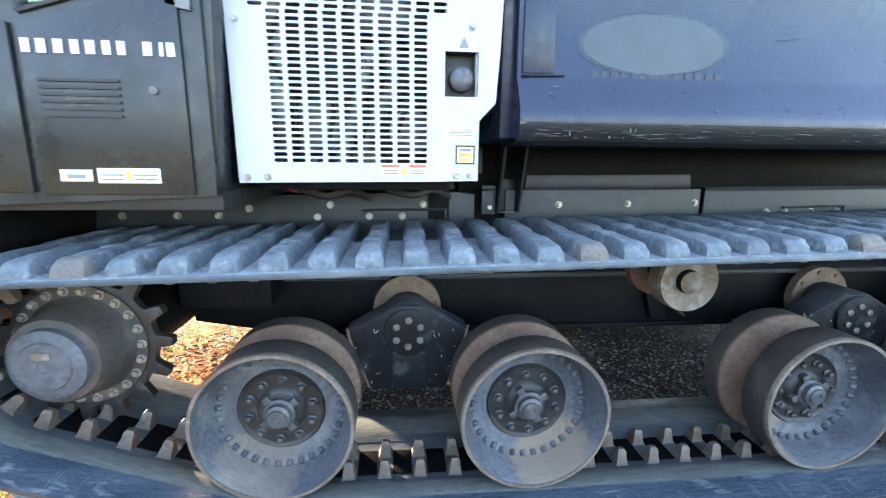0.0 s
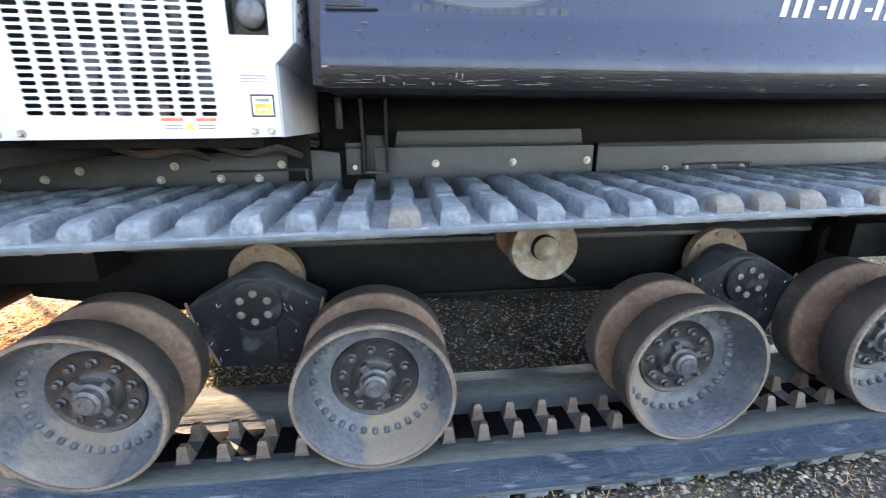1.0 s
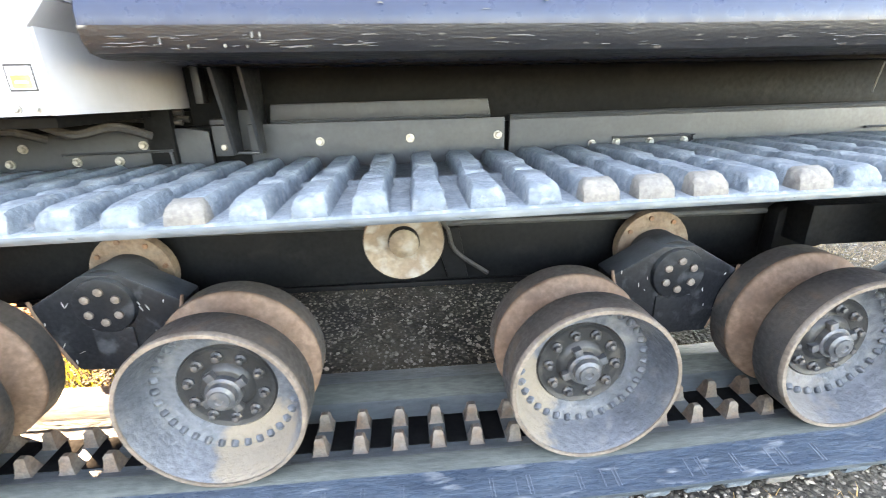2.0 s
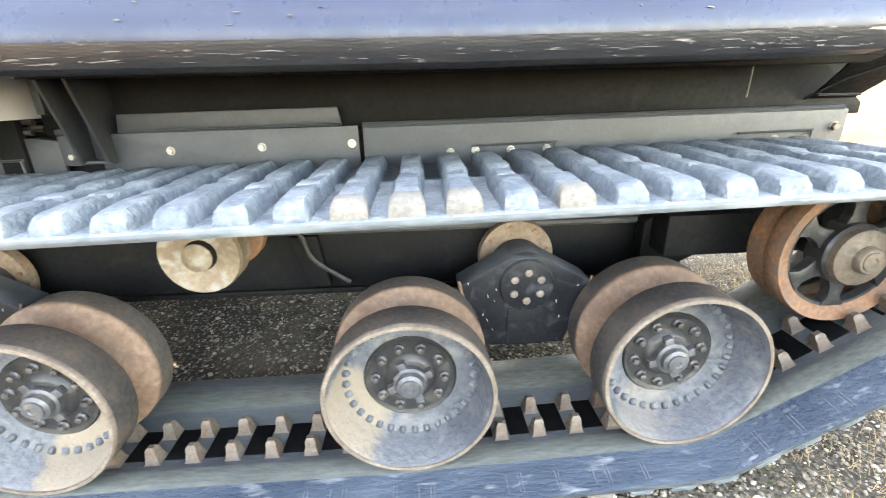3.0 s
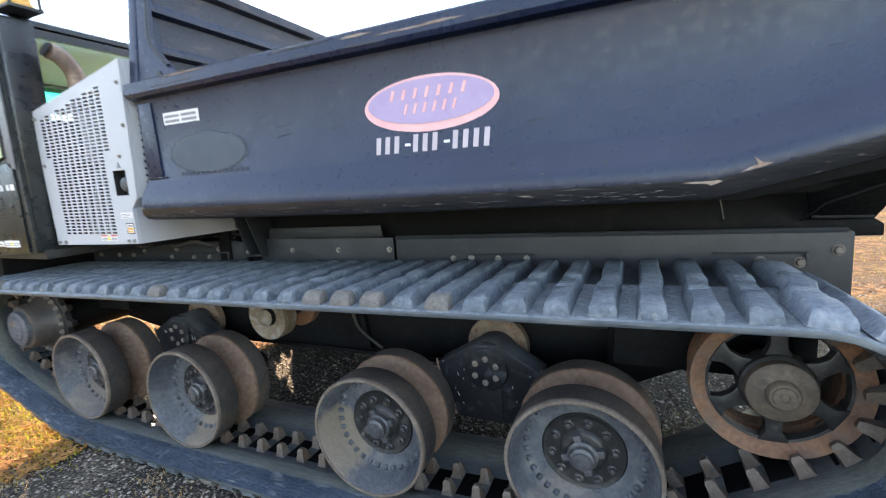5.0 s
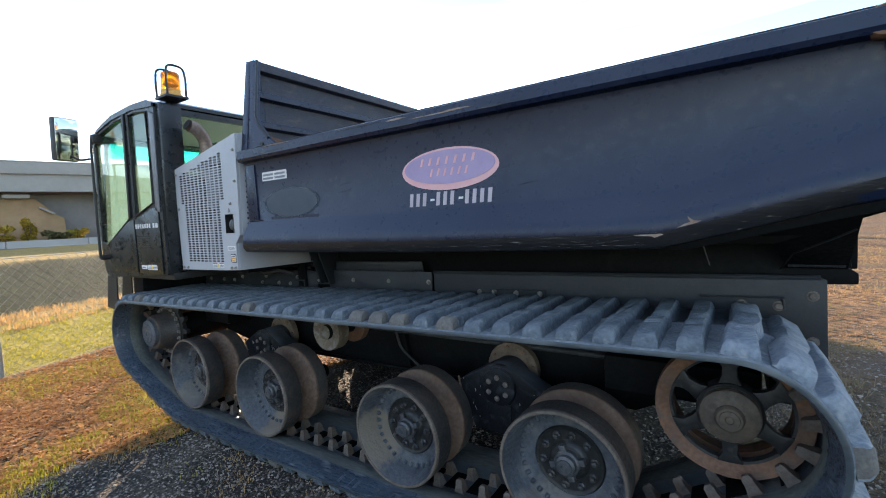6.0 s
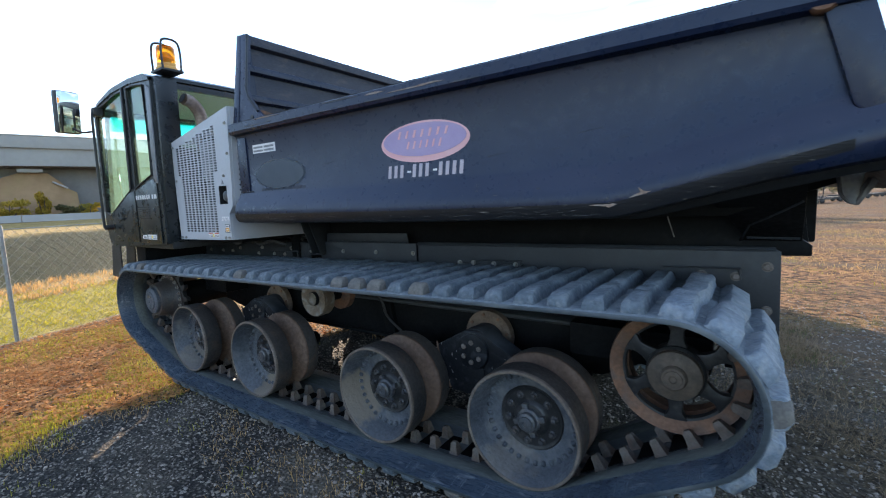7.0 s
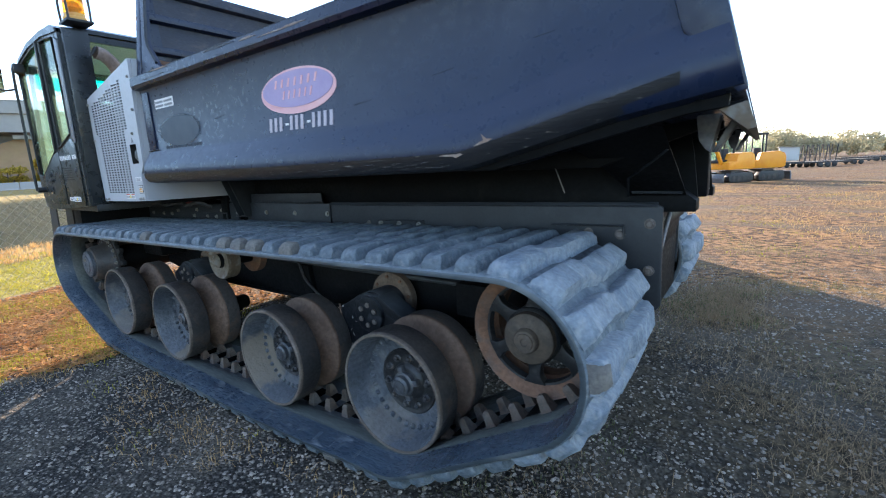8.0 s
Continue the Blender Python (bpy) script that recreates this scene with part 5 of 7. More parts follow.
slanted_bars(2.120, 2.252, 1.714, 1.785, 3, SIDE, M_NUMBER, "number_bar", 0.50, 0.12)
slanted_bars(2.298, 2.474, 1.714, 1.785, 4, SIDE, M_NUMBER, "number_bar", 0.50, 0.12)
for x in (2.084, 2.262):
    decal("number_dash", [(x, 1.740), (x + .026, 1.740), (x + .028, 1.751), (x + .002, 1.751)], SIDE, M_DECAL, depth=0.002)
decal("capacity_plate", [(0.632, 1.972), (0.90, 1.972), (0.90, 2.034), (0.632, 2.034)], SIDE, M_DECAL, "white rating sticker")
for z in (1.981, 2.006):
    for k in range(2):
        decal("print_bar", [(0.642 + .128 * k, z), (0.755 + .128 * k, z), (0.755 + .128 * k, z + .014), (0.642 + .128 * k, z + .014)], SIDE - .0025, M_GREYBAR, depth=0.001)
# chips and rub marks along the rounded lower edge, thickest at the front corner
for k in range(120):
    x = rnd.uniform(0.46, 0.95) if k % 4 == 0 else rnd.uniform(0.6, 3.15)
    z = 1.507 + LOWER(x) + rnd.uniform(-.014, .016)
    w, h = (rnd.uniform(.003, .008), rnd.uniform(.010, .024)) if x < 0.9 and k % 2 else (rnd.uniform(.008, .085) * rnd.random() + .006, rnd.uniform(.0010, .0035))
    y = 1.549 + max(0.0, 1.512 + LOWER(x) - z) * .9 - .0035
    decal("rub_mark", [(x, z), (x + w * .3, z - h * .4), (x + w, z + rnd.uniform(-.3, .3) * h), (x + w * .75, z + h * .6), (x + w * .25, z + h * .4)], y, M_RAILTOP if k % 3 else M_PALE_SCRATCH, depth=0.002)
# scratches along the lower flare and at the kink
for k in range(26):
    x, z = rnd.uniform(0.5, 3.2), rnd.uniform(1.56, 1.66)
    w, h = rnd.uniform(.005, .026), rnd.uniform(.001, .0035)
    y = 1.549 + max(0, z - 1.58) * .50 - .002
    decal("scratch", [(x, z), (x + w, z + rnd.uniform(-.004, .004)), (x + w * .8, z + h), (x + w * .2, z + h)], y, M_PALE_SCRATCH, depth=0.002)
for pts in ([(3.115, 1.534), (3.185, 1.530), (3.195, 1.524), (3.228, 1.537), (3.197, 1.547), (3.190, 1.540), (3.13, 1.538)], [(3.272, 1.561), (3.30, 1.577), (3.318, 1.583), (3.308, 1.606), (3.330, 1.588), (3.356, 1.586), (3.335, 1.577), (3.30, 1.568)]):
    decal("bare_scrape", pts, 1.5455, M_SCRATCH, depth=0.002)

# ---- engine hood with slotted white panel ----
PY = 1.578
hood = part("engine_hood", prism([(1.595, 1.325), (3.95, 1.29), (3.95, 2.28), (1.595, 2.28)], 0.28, 0.296, 0, swap=lambda a, b, d: (d, a, b)), M_WHITE, dumper, "white sheet-metal engine hood")
COLS, CW, RH = 9, 0.0592, 0.0203
LX0, LZ0, LROWS = -0.4135, 1.383, 24
LX1, LZ1 = LX0 + COLS * CW, LZ0 + LROWS * RH


def top_at(x):
    return 2.165 + (x + 0.54) * 0.2


def slotted_panel():
    bm = bmesh.new()

    def quad(*pts):
        bm.faces.new([bm.verts.new((a, PY, b)) for a, b in pts])

    def cell(x0, z0):
        cx, cz = x0 + CW / 2, z0 + RH / 2
        hole, rim = [], []
        for i in range(12):
            t = 2 * math.pi * (i + .5) / 12
            c, s = math.cos(t), math.sin(t)
            hole.append((cx + math.copysign(.0162, c) + .0064 * c, cz + .0064 * s))
            k = min(CW / 2 / abs(c), RH / 2 / abs(s) * 1.0)
            rx, rz = max(-CW / 2, min(CW / 2, c * CW)), max(-RH / 2, min(RH / 2, s * RH))
            rim.append((cx + rx, cz + rz))
        vh = [bm.verts.new((a, PY, b)) for a, b in hole]
        vr = [bm.verts.new((a, PY, b)) for a, b in rim]
        vd = [bm.verts.new((a, PY + .005, b)) for a, b in hole]
        for i in range(12):
            j = (i + 1) % 12
            if (vr[i].co - vr[j].co).length > 1e-6:
                bm.faces.new((vh[i], vh[j], vr[j], vr[i]))
            else:
                bm.faces.new((vh[i], vh[j], vr[i]))
            bm.faces.new((vh[i], vd[i], vd[j], vh[j]))
        # square the four corners of the cell
        for sx_, sz_ in ((1, 1), (-1, 1), (-1, -1), (1, -1)):
            pts = [p for p in rim if (p[0] - cx) * sx_ > 0 and (p[1] - cz) * sz_ > 0]
            far_x = [p for p in pts if abs(abs(p[0] - cx) - CW / 2) < 1e-6]
            far_z = [p for p in pts if abs(abs(p[1] - cz) - RH / 2) < 1e-6]
            corner = (cx + sx_ * CW / 2, cz + sz_ * RH / 2)
            if far_x and far_z and corner not in pts:
                a = max(far_x, key=lambda p: abs(p[1] - cz))
                b = max(far_z, key=lambda p: abs(p[0] - cx))
                if math.dist(a, b) > 1e-5 and math.dist(a, corner) > 1e-5 and math.dist(b, corner) > 1e-5:
                    quad(a, corner, b)

    for c in range(COLS):
        for r in range(LROWS):
            cell(LX0 + c * CW, LZ0 + r * RH)
    ux0 = LX0 - 0.9 * CW
    cols = 11
    for c in range(cols):
        x0 = ux0 + c * CW
        limit = top_at(x0) - 0.055
        rows = int((limit - LZ1) / RH)
        for r in range(rows):
            cell(x0, LZ1 + r * RH)
        z = LZ1 + rows * RH
        quad((x0, z), (x0 + CW, z), (x0 + CW, top_at(x0 + CW)), (x0, top_at(x0)))
    ux1 = ux0 + cols * CW
    L, R = -0.525, 0.293
    quad((L, 1.316), (LX0, 1.318), (LX0, LZ1), (-0.532, LZ1))
    quad((LX0, 1.318), (LX1, 1.323), (LX1, LZ0), (LX0, LZ0))
    hx0, hx1, hz0, hz1 = 0.172, 0.286, 1.612, 1.757
    quad((LX1, 1.323), (R, 1.327), (R, 1.535), (LX1, 1.535))
    quad((LX1, 1.535), (R, 1.535), (R, hz0), (LX1, hz0))
    quad((R, 1.535), (0.350, 1.597), (0.350, hz0), (R, hz0))
    quad((LX1, hz0), (hx0, hz0), (hx0, hz1), (LX1, hz1))
    quad((hx1, hz0), (0.350, hz0), (0.360, hz1), (hx1, hz1))
    quad((LX1, hz1), (0.360, hz1), (0.364, LZ1), (LX1, LZ1))
    quad((-0.532, LZ1), (ux0, LZ1), (ux0, top_at(ux0)), (-0.54, top_at(-0.54)))
    quad((ux1, LZ1), (0.364, LZ1), (0.385, top_at(0.385)), (ux1, top_at(ux1)))
    # folded edges
    ring = [(L, 1.316), (LX0, 1.318), (LX1, 1.323), (R, 1.327), (R, 1.535), (0.350, 1.597), (0.360, 1.757), (0.385, top_at(.385)), (-0.54, top_at(-.54)), (L, 1.316)]
    for (a, b), (c, d) in zip(ring, ring[1:]):
        bm.faces.new([bm.verts.new(p) for p in ((a, PY, b), (c, PY, d), (c, PY + .02, d), (a, PY + .02, b))])
    bmesh.ops.remove_doubles(bm, verts=bm.verts, dist=1e-5)
    return bm


panel = part("grille_panel", slotted_panel(), M_WHITE, hood, "white side panel with rows of slots", sharp=30)
for poly in panel.data.polygons:
    poly.use_smooth = False
for lo, hi in (((0.172, PY + .06, 1.612), (0.286, PY + .064, 1.757)), ((0.168, PY + .001, 1.608), (0.172, PY + .064, 1.761)), ((0.286, PY + .001, 1.608), (0.290, PY + .064, 1.761)),
               ((0.172, PY + .001, 1.757), (0.286, PY + .064, 1.761)), ((0.172, PY + .001, 1.608), (0.286, PY + .064, 1.612))):
    part("latch_recess", box(lo, hi), M_BLACK, hood)
part("latch_knob", lathe([(0.044, PY + .055), (0.042, PY + .02), (0.033, PY + .012), (0.012, PY + .01)], (0.232, 0, 1.675), 24), M_HUBCAP, hood, "grey round latch")
bolt_s = mesh_of("panel_bolt", hex_bolt(0.009, 0.008), M_BOLT)
for x, z in ((-.495, 1.335), (-.43, 1.336), (0.215, 1.343), (0.265, 1.345), (-0.50, 1.83), (0.262, 1.835), (0.345, 2.23), (0.34, 2.0), (-0.505, 2.12)):
    put("panel_bolt", bolt_s, hood, Matrix.Translation((x, PY - .002, z)))
part("side_wall", prism([(1.60, 1.598), (2.3, 1.598), (2.3, 2.33), (1.60, 2.345)], 0, 0.01, 0, swap=lambda a, b, d: (0.345 + (b - 1.6) * .05 + d, a, b)), M_WHITE, hood)
part("shoulder", loft([[(0.293, y, 1.533), (0.352, y, 1.595), (0.345, y, 1.601), (0.286, y, 1.539)] for y in (PY + .002, 2.3)]), M_WHITE, hood)
part("top_panel", loft([[(x, y, top_at(x) + dz) for y, dz in ((PY + .004, -.002), (1.9, .03), (3.2, .03), (3.2, .02), (1.9, .02), (PY + .004, -.012))] for x in (-0.54, 0.385)]), M_WHITE, hood)
part("front_wall", prism([(1.60, 1.33), (3.2, 1.33), (3.2, 2.13), (1.60, 2.13)], -0.535, -0.525, 0, swap=lambda a, b, d: (d, a, b)), M_BLACK, hood)
hole = mesh_of("vent_hole", lathe([(0.008, 0.002), (0.008, -0.002)], (0, 0, 0), 8, axis="x"), M_BLACK)
for i in range(9):
    for k in range(16):
        put("vent_hole", hole, hood, Matrix.Translation((0.3555 + (.04 + k * .04 + (i % 2) * .02) * .05, 1.65 + i * .055, 1.64 + k * .04 + (i % 2) * .02)))
# things behind the slots
eng = part("engine_block", box((-.42, 1.84, 1.33), (0.20, 2.6, 2.05), 0.03), M_BLACK, hood)
part("coolant_pipe", tube(curve_pts([(-.20, 1.66, 1.36), (-.16, 1.655, 1.50), (-.11, 1.65, 1.66), (-.08, 1.655, 1.78)]), 0.024, 12), M_GREY_ENGINE, eng)
part("filter_head", box((-.30, 1.655, 1.355), (-.24, 1.70, 1.40), 0.01), M_GREY_ENGINE, eng)
part("filter_head", box((-.12, 1.65, 1.35), (-.05, 1.70, 1.42), 0.01), M_TAN, eng)
part("air_filter", lathe([(0.11, 0), (0.12, .02), (0.12, .30), (0.10, .32)], (-0.05, 1.72, 1.82), 28, axis="z"), M_GREY_ENGINE, eng)
part("intake_pipe", tube(curve_pts([(-.12, 1.70, 1.40), (-.08, 1.68, 1.55), (0.0, 1.69, 1.66), (-.03, 1.70, 1.84)]), 0.035, 12), M_ENGINE, eng)
part("valve_block", box((-.34, 1.68, 1.42), (-.2, 1.78, 1.60), 0.01), M_ENGINE, eng)
part("belt_pulley", lathe([(0.07, 1.72), (0.08, 1.715), (0.08, 1.69), (0.03, 1.68)], (0.06, 0, 1.50), 28), M_GREY_ENGINE, eng)
for k in range(4):
    part("wire_loom", tube(curve_pts([(-.4 + .12 * k, 1.66, 1.36), (-.34 + .13 * k, 1.65, 1.55 + .03 * k), (-.42 + .14 * k, 1.67, 1.78), (-.3 + .1 * k, 1.70, 2.02)]), 0.010, 6), M_HOSE, eng)


def label(x0, x1, z0, z1, y, material, parent, bars=(), text="", name="label"):
    lab = part(name, prism([(x0, z0), (x1, z0), (x1, z1), (x0, z1)], y - .0015, y), material, parent, text)
    for k, (a, b, c, d, mm) in enumerate(bars):
        part("print_bar", prism([(x0 + a * (x1 - x0), z0 + c * (z1 - z0)), (x0 + b * (x1 - x0), z0 + c * (z1 - z0)), (x0 + b * (x1 - x0), z0 + d * (z1 - z0)), (x0 + a * (x1 - x0), z0 + d * (z1 - z0))], y - .0022 - .0006 * k, y - .0015), mm, parent)
    return lab


label(0.178, 0.282, 1.478, 1.512, PY, M_DECAL, hood, ((.1, .9, .15, .25, M_GREYBAR), (.1, .9, .4, .5, M_GREYBAR), (.1, .85, .65, .75, M_GREYBAR)), "white warning label")
label(0.212, 0.280, 1.385, 1.45, PY, M_BLACK, hood, ((.08, .92, .08, .92, M_DECAL), (.14, .86, .12, .6, M_ORANGE), (.2, .8, .68, .82, M_GREYBAR), (.3, .7, .3, .4, M_DECAL)), "orange and black warning label")
label(-0.048, 0.108, 1.343, 1.382, PY, M_DECAL, hood, ((0, .4, .74, .98, M_REDBAR), (.62, 1, .74, .98, M_REDBAR), (.04, .38, .15, .25, M_GREYBAR), (.04, .38, .4, .5, M_GREYBAR), (.65, .96, .15, .25, M_GREYBAR), (.65, .96, .4, .5, M_GREYBAR)), "white label with red headings")
part("warning_triangle", prism([(0.014, 1.348), (0.046, 1.348), (0.030, 1.376)], PY - .004, PY - .0028), M_YELLOW, hood)
part("warning_triangle", prism([(0.218, 1.77), (0.252, 1.77), (0.235, 1.805)], PY - .003, PY), M_GREYBAR, hood)

# ---- cab ----
CX0, CX1, CY0, CY1, CZ0, CZ1 = -1.86, -0.56, 1.47, 3.45, 1.23, 2.76


def shell(pts_out, holes, y0, y1):
    """A side wall from an outline with window openings cut through it."""
    bm = bmesh.new()
    loops = [pts_out] + holes
    edges = []
    for lp in loops:
        vs = [bm.verts.new((a, y0, b)) for a, b in lp]
        edges += [bm.edges.new((vs[i], vs[(i + 1) % len(vs)])) for i in range(len(vs))]
    bmesh.ops.triangle_fill(bm, edges=edges, use_beauty=True)
    ext = bmesh.ops.extrude_face_region(bm, geom=bm.faces[:])
    bmesh.ops.translate(bm, vec=(0, y1 - y0, 0), verts=[v for v in ext["geom"] if isinstance(v, bmesh.types.BMVert)])
    return bm


W_FRONT = [(-1.80, 1.58), (-1.70, 1.545), (-1.18, 1.78), (-1.13, 2.68), (-1.28, 2.68), (-1.66, 2.61), (-1.78, 2.51)]
W_REAR = [(-1.05, 1.80), (-0.70, 1.90), (-0.69, 2.67), (-0.92, 2.695), (-1.03, 2.69)]
out = [(CX0, 1.42), (-1.80, CZ0 + .03), (-1.70, CZ0), (CX1, CZ0 + .05), (CX1, 2.72), (-0.65, 2.755), (-0.95, 2.765), (-1.35, 2.745), (-1.70, 2.665), (-1.84, 2.56)]
cab = part("cab", shell(out, [W_FRONT, W_REAR], CY0, CY0 + .045), M_CAB, dumper, "dark steel operator cab with large tinted windows")
part("far_side", shell(out, [W_FRONT, W_REAR], CY1 - .045, CY1), M_CAB, cab)
part("roof", loft([[(x, y, z + (0.025 if CY0 + .1 < y < CY1 - .1 else 0)) for x, z in ((-1.84, 2.555), (-1.70, 2.66), (-1.35, 2.742), (-0.95, 2.765), (-0.65, 2.757), (CX1, 2.72), (CX1, 2.69), (-0.95, 2.72), (-1.35, 2.70), (-1.70, 2.635), (-1.84, 2.542))]
                   for y in (CY0 - .012, CY0 + .08, CY0 + .14, CY1 - .14, CY1 - .08, CY1 + .012)]), M_CAB, cab)
part("headlining", loft([[(x, y, z) for x, z in ((-1.67, 2.612), (-1.35, 2.685), (-0.95, 2.705), (CX1 - .04, 2.68), (CX1 - .04, 2.675), (-0.95, 2.695), (-1.35, 2.675), (-1.67, 2.602))] for y in (CY0 + .05, CY1 - .05)]), M_LINING, cab, "pale roof lining")
part("floor", box((CX0 + .02, CY0 + .045, CZ0), (CX1, CY1 - .045, CZ0 + .06), 0.004), M_BLACK, cab)
part("rear_wall", shell([(CY0 + .045, CZ0 + .06), (CY1 - .045, CZ0 + .06), (CY1 - .045, 2.70), (CY0 + .045, 2.70)], [[(1.68, 1.98), (3.25, 1.98), (3.25, 2.65), (1.68, 2.65)]], 0, .03), M_CAB, cab, m=Matrix(((0, 1, 0, CX1 - .03), (1, 0, 0, 0), (0, 0, 1, 0), (0, 0, 0, 1))))
LEAN = Matrix(((0, 1, 0.150, CX0 - 0.225), (1, 0, 0, 0), (0, 0, 1, 0), (0, 0, 0, 1)))  # the windscreen leans back


def leaned(bm):
    bm.transform(LEAN)
    bmesh.ops.reverse_faces(bm, faces=bm.faces[:])
    return bm


WIND = [(1.545, 1.50), (CY1 - .075, 1.50), (CY1 - .075, 2.53), (CY1 - .115, 2.575), (1.615, 2.575), (1.56, 2.55), (1.545, 2.50)]
part("front_wall", leaned(shell([(CY0 + .045, CZ0 + .06), (CY1 - .045, CZ0 + .06), (CY1 - .045, 2.60), (CY0 + .045, 2.60)], [WIND], 0, .03)), M_CAB, cab)
g1 = part("window_pane", prism(W_FRONT, CY0 + .012, CY0 + .018), M_GLASS, cab, "green-tinted front side window")
g2 = part("window_pane", prism(W_REAR, CY0 + .012, CY0 + .018), M_GLASS, cab, "green-tinted rear side window")
g3 = part("window_pane", leaned(prism(WIND, .010, .016, swap=lambda a, b, d: (a, d, b))), M_GLASS, cab, "tinted windscreen")
g4 = part("window_pane", prism([(1.68, 1.98), (3.25, 1.98), (3.25, 2.65), (1.68, 2.65)], CX1 - .018, CX1 - .012, swap=lambda a, b, d: (d, a, b)), M_GLASS, cab, "tinted rear window")
g5 = part("window_pane", prism(W_FRONT, CY1 - .018, CY1 - .012), M_GLASS, cab)
g6 = part("window_pane", prism(W_REAR, CY1 - .018, CY1 - .012), M_GLASS, cab)
g7 = part("sun_band", leaned(prism([(1.55, 2.40), (CY1 - .08, 2.40), (CY1 - .08, 2.53), (CY1 - .118, 2.572), (1.618, 2.572), (1.562, 2.545), (1.55, 2.50)], .020, .024, swap=lambda a, b, d: (a, d, b))), M_VISOR, cab, "bright green sun band")
for g in (g1, g2, g3, g4, g5, g6, g7):
    g.visible_shadow = False
# door frame, posts and lower panels
part("door_post", prism([(-1.165, 1.79), (-1.135, 1.79), (-1.085, 2.71), (-1.115, 2.71)], CY0 - .018, CY0, 0.004), M_BLACK, cab)
part("door_seal", tube([(a, CY0 - .004, b) for a, b in W_REAR + W_REAR[:1]], 0.009, 6), M_BLACK, cab)
part("door_seal", tube([(a, CY0 - .004, b) for a, b in W_FRONT + W_FRONT[:1]], 0.009, 6), M_BLACK, cab)
door = part("door", prism([(-1.66, 1.29), (-1.08, 1.29), (-1.08, 1.77), (-1.20, 1.755), (-1.64, 1.56)], CY0 - .014, CY0 - .002, 0.004), M_CAB, cab, "dark lower door panel")
part("service_door", prism([(-1.055, 1.285), (-0.62, 1.285), (-0.62, 1.86), (-0.72, 1.855), (-1.055, 1.765)], CY0 - .012, CY0 - .002, 0.004), M_CAB, cab)
for lo, hi in (((-1.46, CY0 - .022, 1.412), (-1.38, CY0 - .014, 1.424)), ((-1.426, CY0 - .0225, 1.382), (-1.414, CY0 - .014, 1.454))):
    part("door_latch", box(lo, hi, 0.002), M_BLACK, door)
part("door_handle", box((-1.50, CY0 - .035, 1.50), (-1.37, CY0 - .014, 1.525), 0.006), M_BLACK, door)
part("door_lock", lathe([(0.016, CY0 - .013), (0.015, CY0 - .026)], (-1.40, 0, 1.565), 14), M_BLACK, door)
for z in (1.62, 1.60, 1.58, 1.56, 1.54, 1.52):
    part("louvre", prism([(-1.02, z), (-0.80, z), (-0.80, z - .008), (-1.02, z - .008)], CY0 - .018, CY0 - .012), M_BLACK, cab)
part("key_lock", lathe([(0.013, CY0 - .012), (0.012, CY0 - .022)], (-0.705, 0, 1.592), 14), M_ENGINE, cab)
# model badge as plain bars
r2 = random.Random(3)
xb = -1.048
for i, w in enumerate((.04, .045, .045, .04, .045, .04, .04, 0, .045, .02, .04)):
    if w:
        part("badge_bar", prism([(xb, 1.688), (xb + w * .52, 1.688), (xb + w * .52, 1.726), (xb, 1.726)], CY0 - .016, CY0 - .012), M_DECAL, cab)
    xb += w if w else .03
label(-1.00, -0.91, 1.325, 1.36, CY0 - .012, M_DECAL, cab, ((.2, .8, .25, .6, M_GREYBAR),), "small white label")
label(-0.895, -0.715, 1.320, 1.365, CY0 - .012, M_DECAL, cab, ((.05, .42, .2, .3, M_GREYBAR), (.05, .42, .5, .6, M_GREYBAR), (.58, .95, .2, .3, M_GREYBAR), (.58, .95, .5, .6, M_GREYBAR), (.46, .54, .2, .8, M_YELLOW)), "white instruction label")
# door frame strip behind the rear side window, paled for the light it catches
part("frame_strip", prism([(-0.655, 1.83), (-0.585, 1.815), (-0.555, 2.62), (-0.625, 2.66)], CY0 - .012, CY0 - .001, 0.004), M_STRIP, cab, "grey door frame strip, coloured paler as if catching light")
# rear cab post, cable box
part("rear_post", prism([(-0.66, 1.30), (-0.555, 1.30), (-0.50, 2.72), (-0.655, 2.74)], CY0 + .02, CY0 + .20, 0.012), M_CAB, cab)
part("beam_strip", tube([(-0.66, CY0 + .01, 1.9), (-0.63, CY0 + .01, 2.7)], 0.012, 6), M_BLACK, cab)
# interior
part("seat_base", box((-1.25, 1.95, 1.29), (-0.80, 2.45, 1.72), 0.05), M_SEAT, cab)
part("seat_back", box((-0.86, 1.97, 1.70), (-0.72, 2.43, 2.30), 0.05), M_SEAT, cab)
part("headrest", box((-0.84, 2.08, 2.32), (-0.75, 2.32, 2.5), 0.04), M_SEAT, cab)
part("dashboard", box((-1.80, 1.7, 1.29), (-1.55, 3.2, 1.75), 0.04), M_BLACK, cab)
part("steering_column", tube([(-1.62, 2.2, 1.6), (-1.40, 2.2, 1.95)], 0.03, 10), M_BLACK, cab)
ring = [Vector((-1.40, 2.2, 1.97)) + 0.17 * (math.cos(t) * Vector((0.55, 0, 0.83)) + math.sin(t) * Vector((0, 1, 0))) for t in [2 * math.pi * i / 24 for i in range(25)]]
part("steering_wheel", tube(ring, 0.014, 8), M_BLACK, cab)
part("side_console", box((-1.30, 1.62, 1.29), (-0.80, 1.85, 1.80), 0.03), M_BLACK, cab)
# mirror on its arm
mir = part("mirror_arm", tube(curve_pts([(-1.70, 1.40, 1.42), (-1.70, 1.395, 1.52), (-1.67, 1.395, 2.35), (-1.655, 1.40, 2.56), (-1.65, 1.42, 2.60)]), 0.012, 8), M_BLACK, cab, "black mirror bar beside the door")
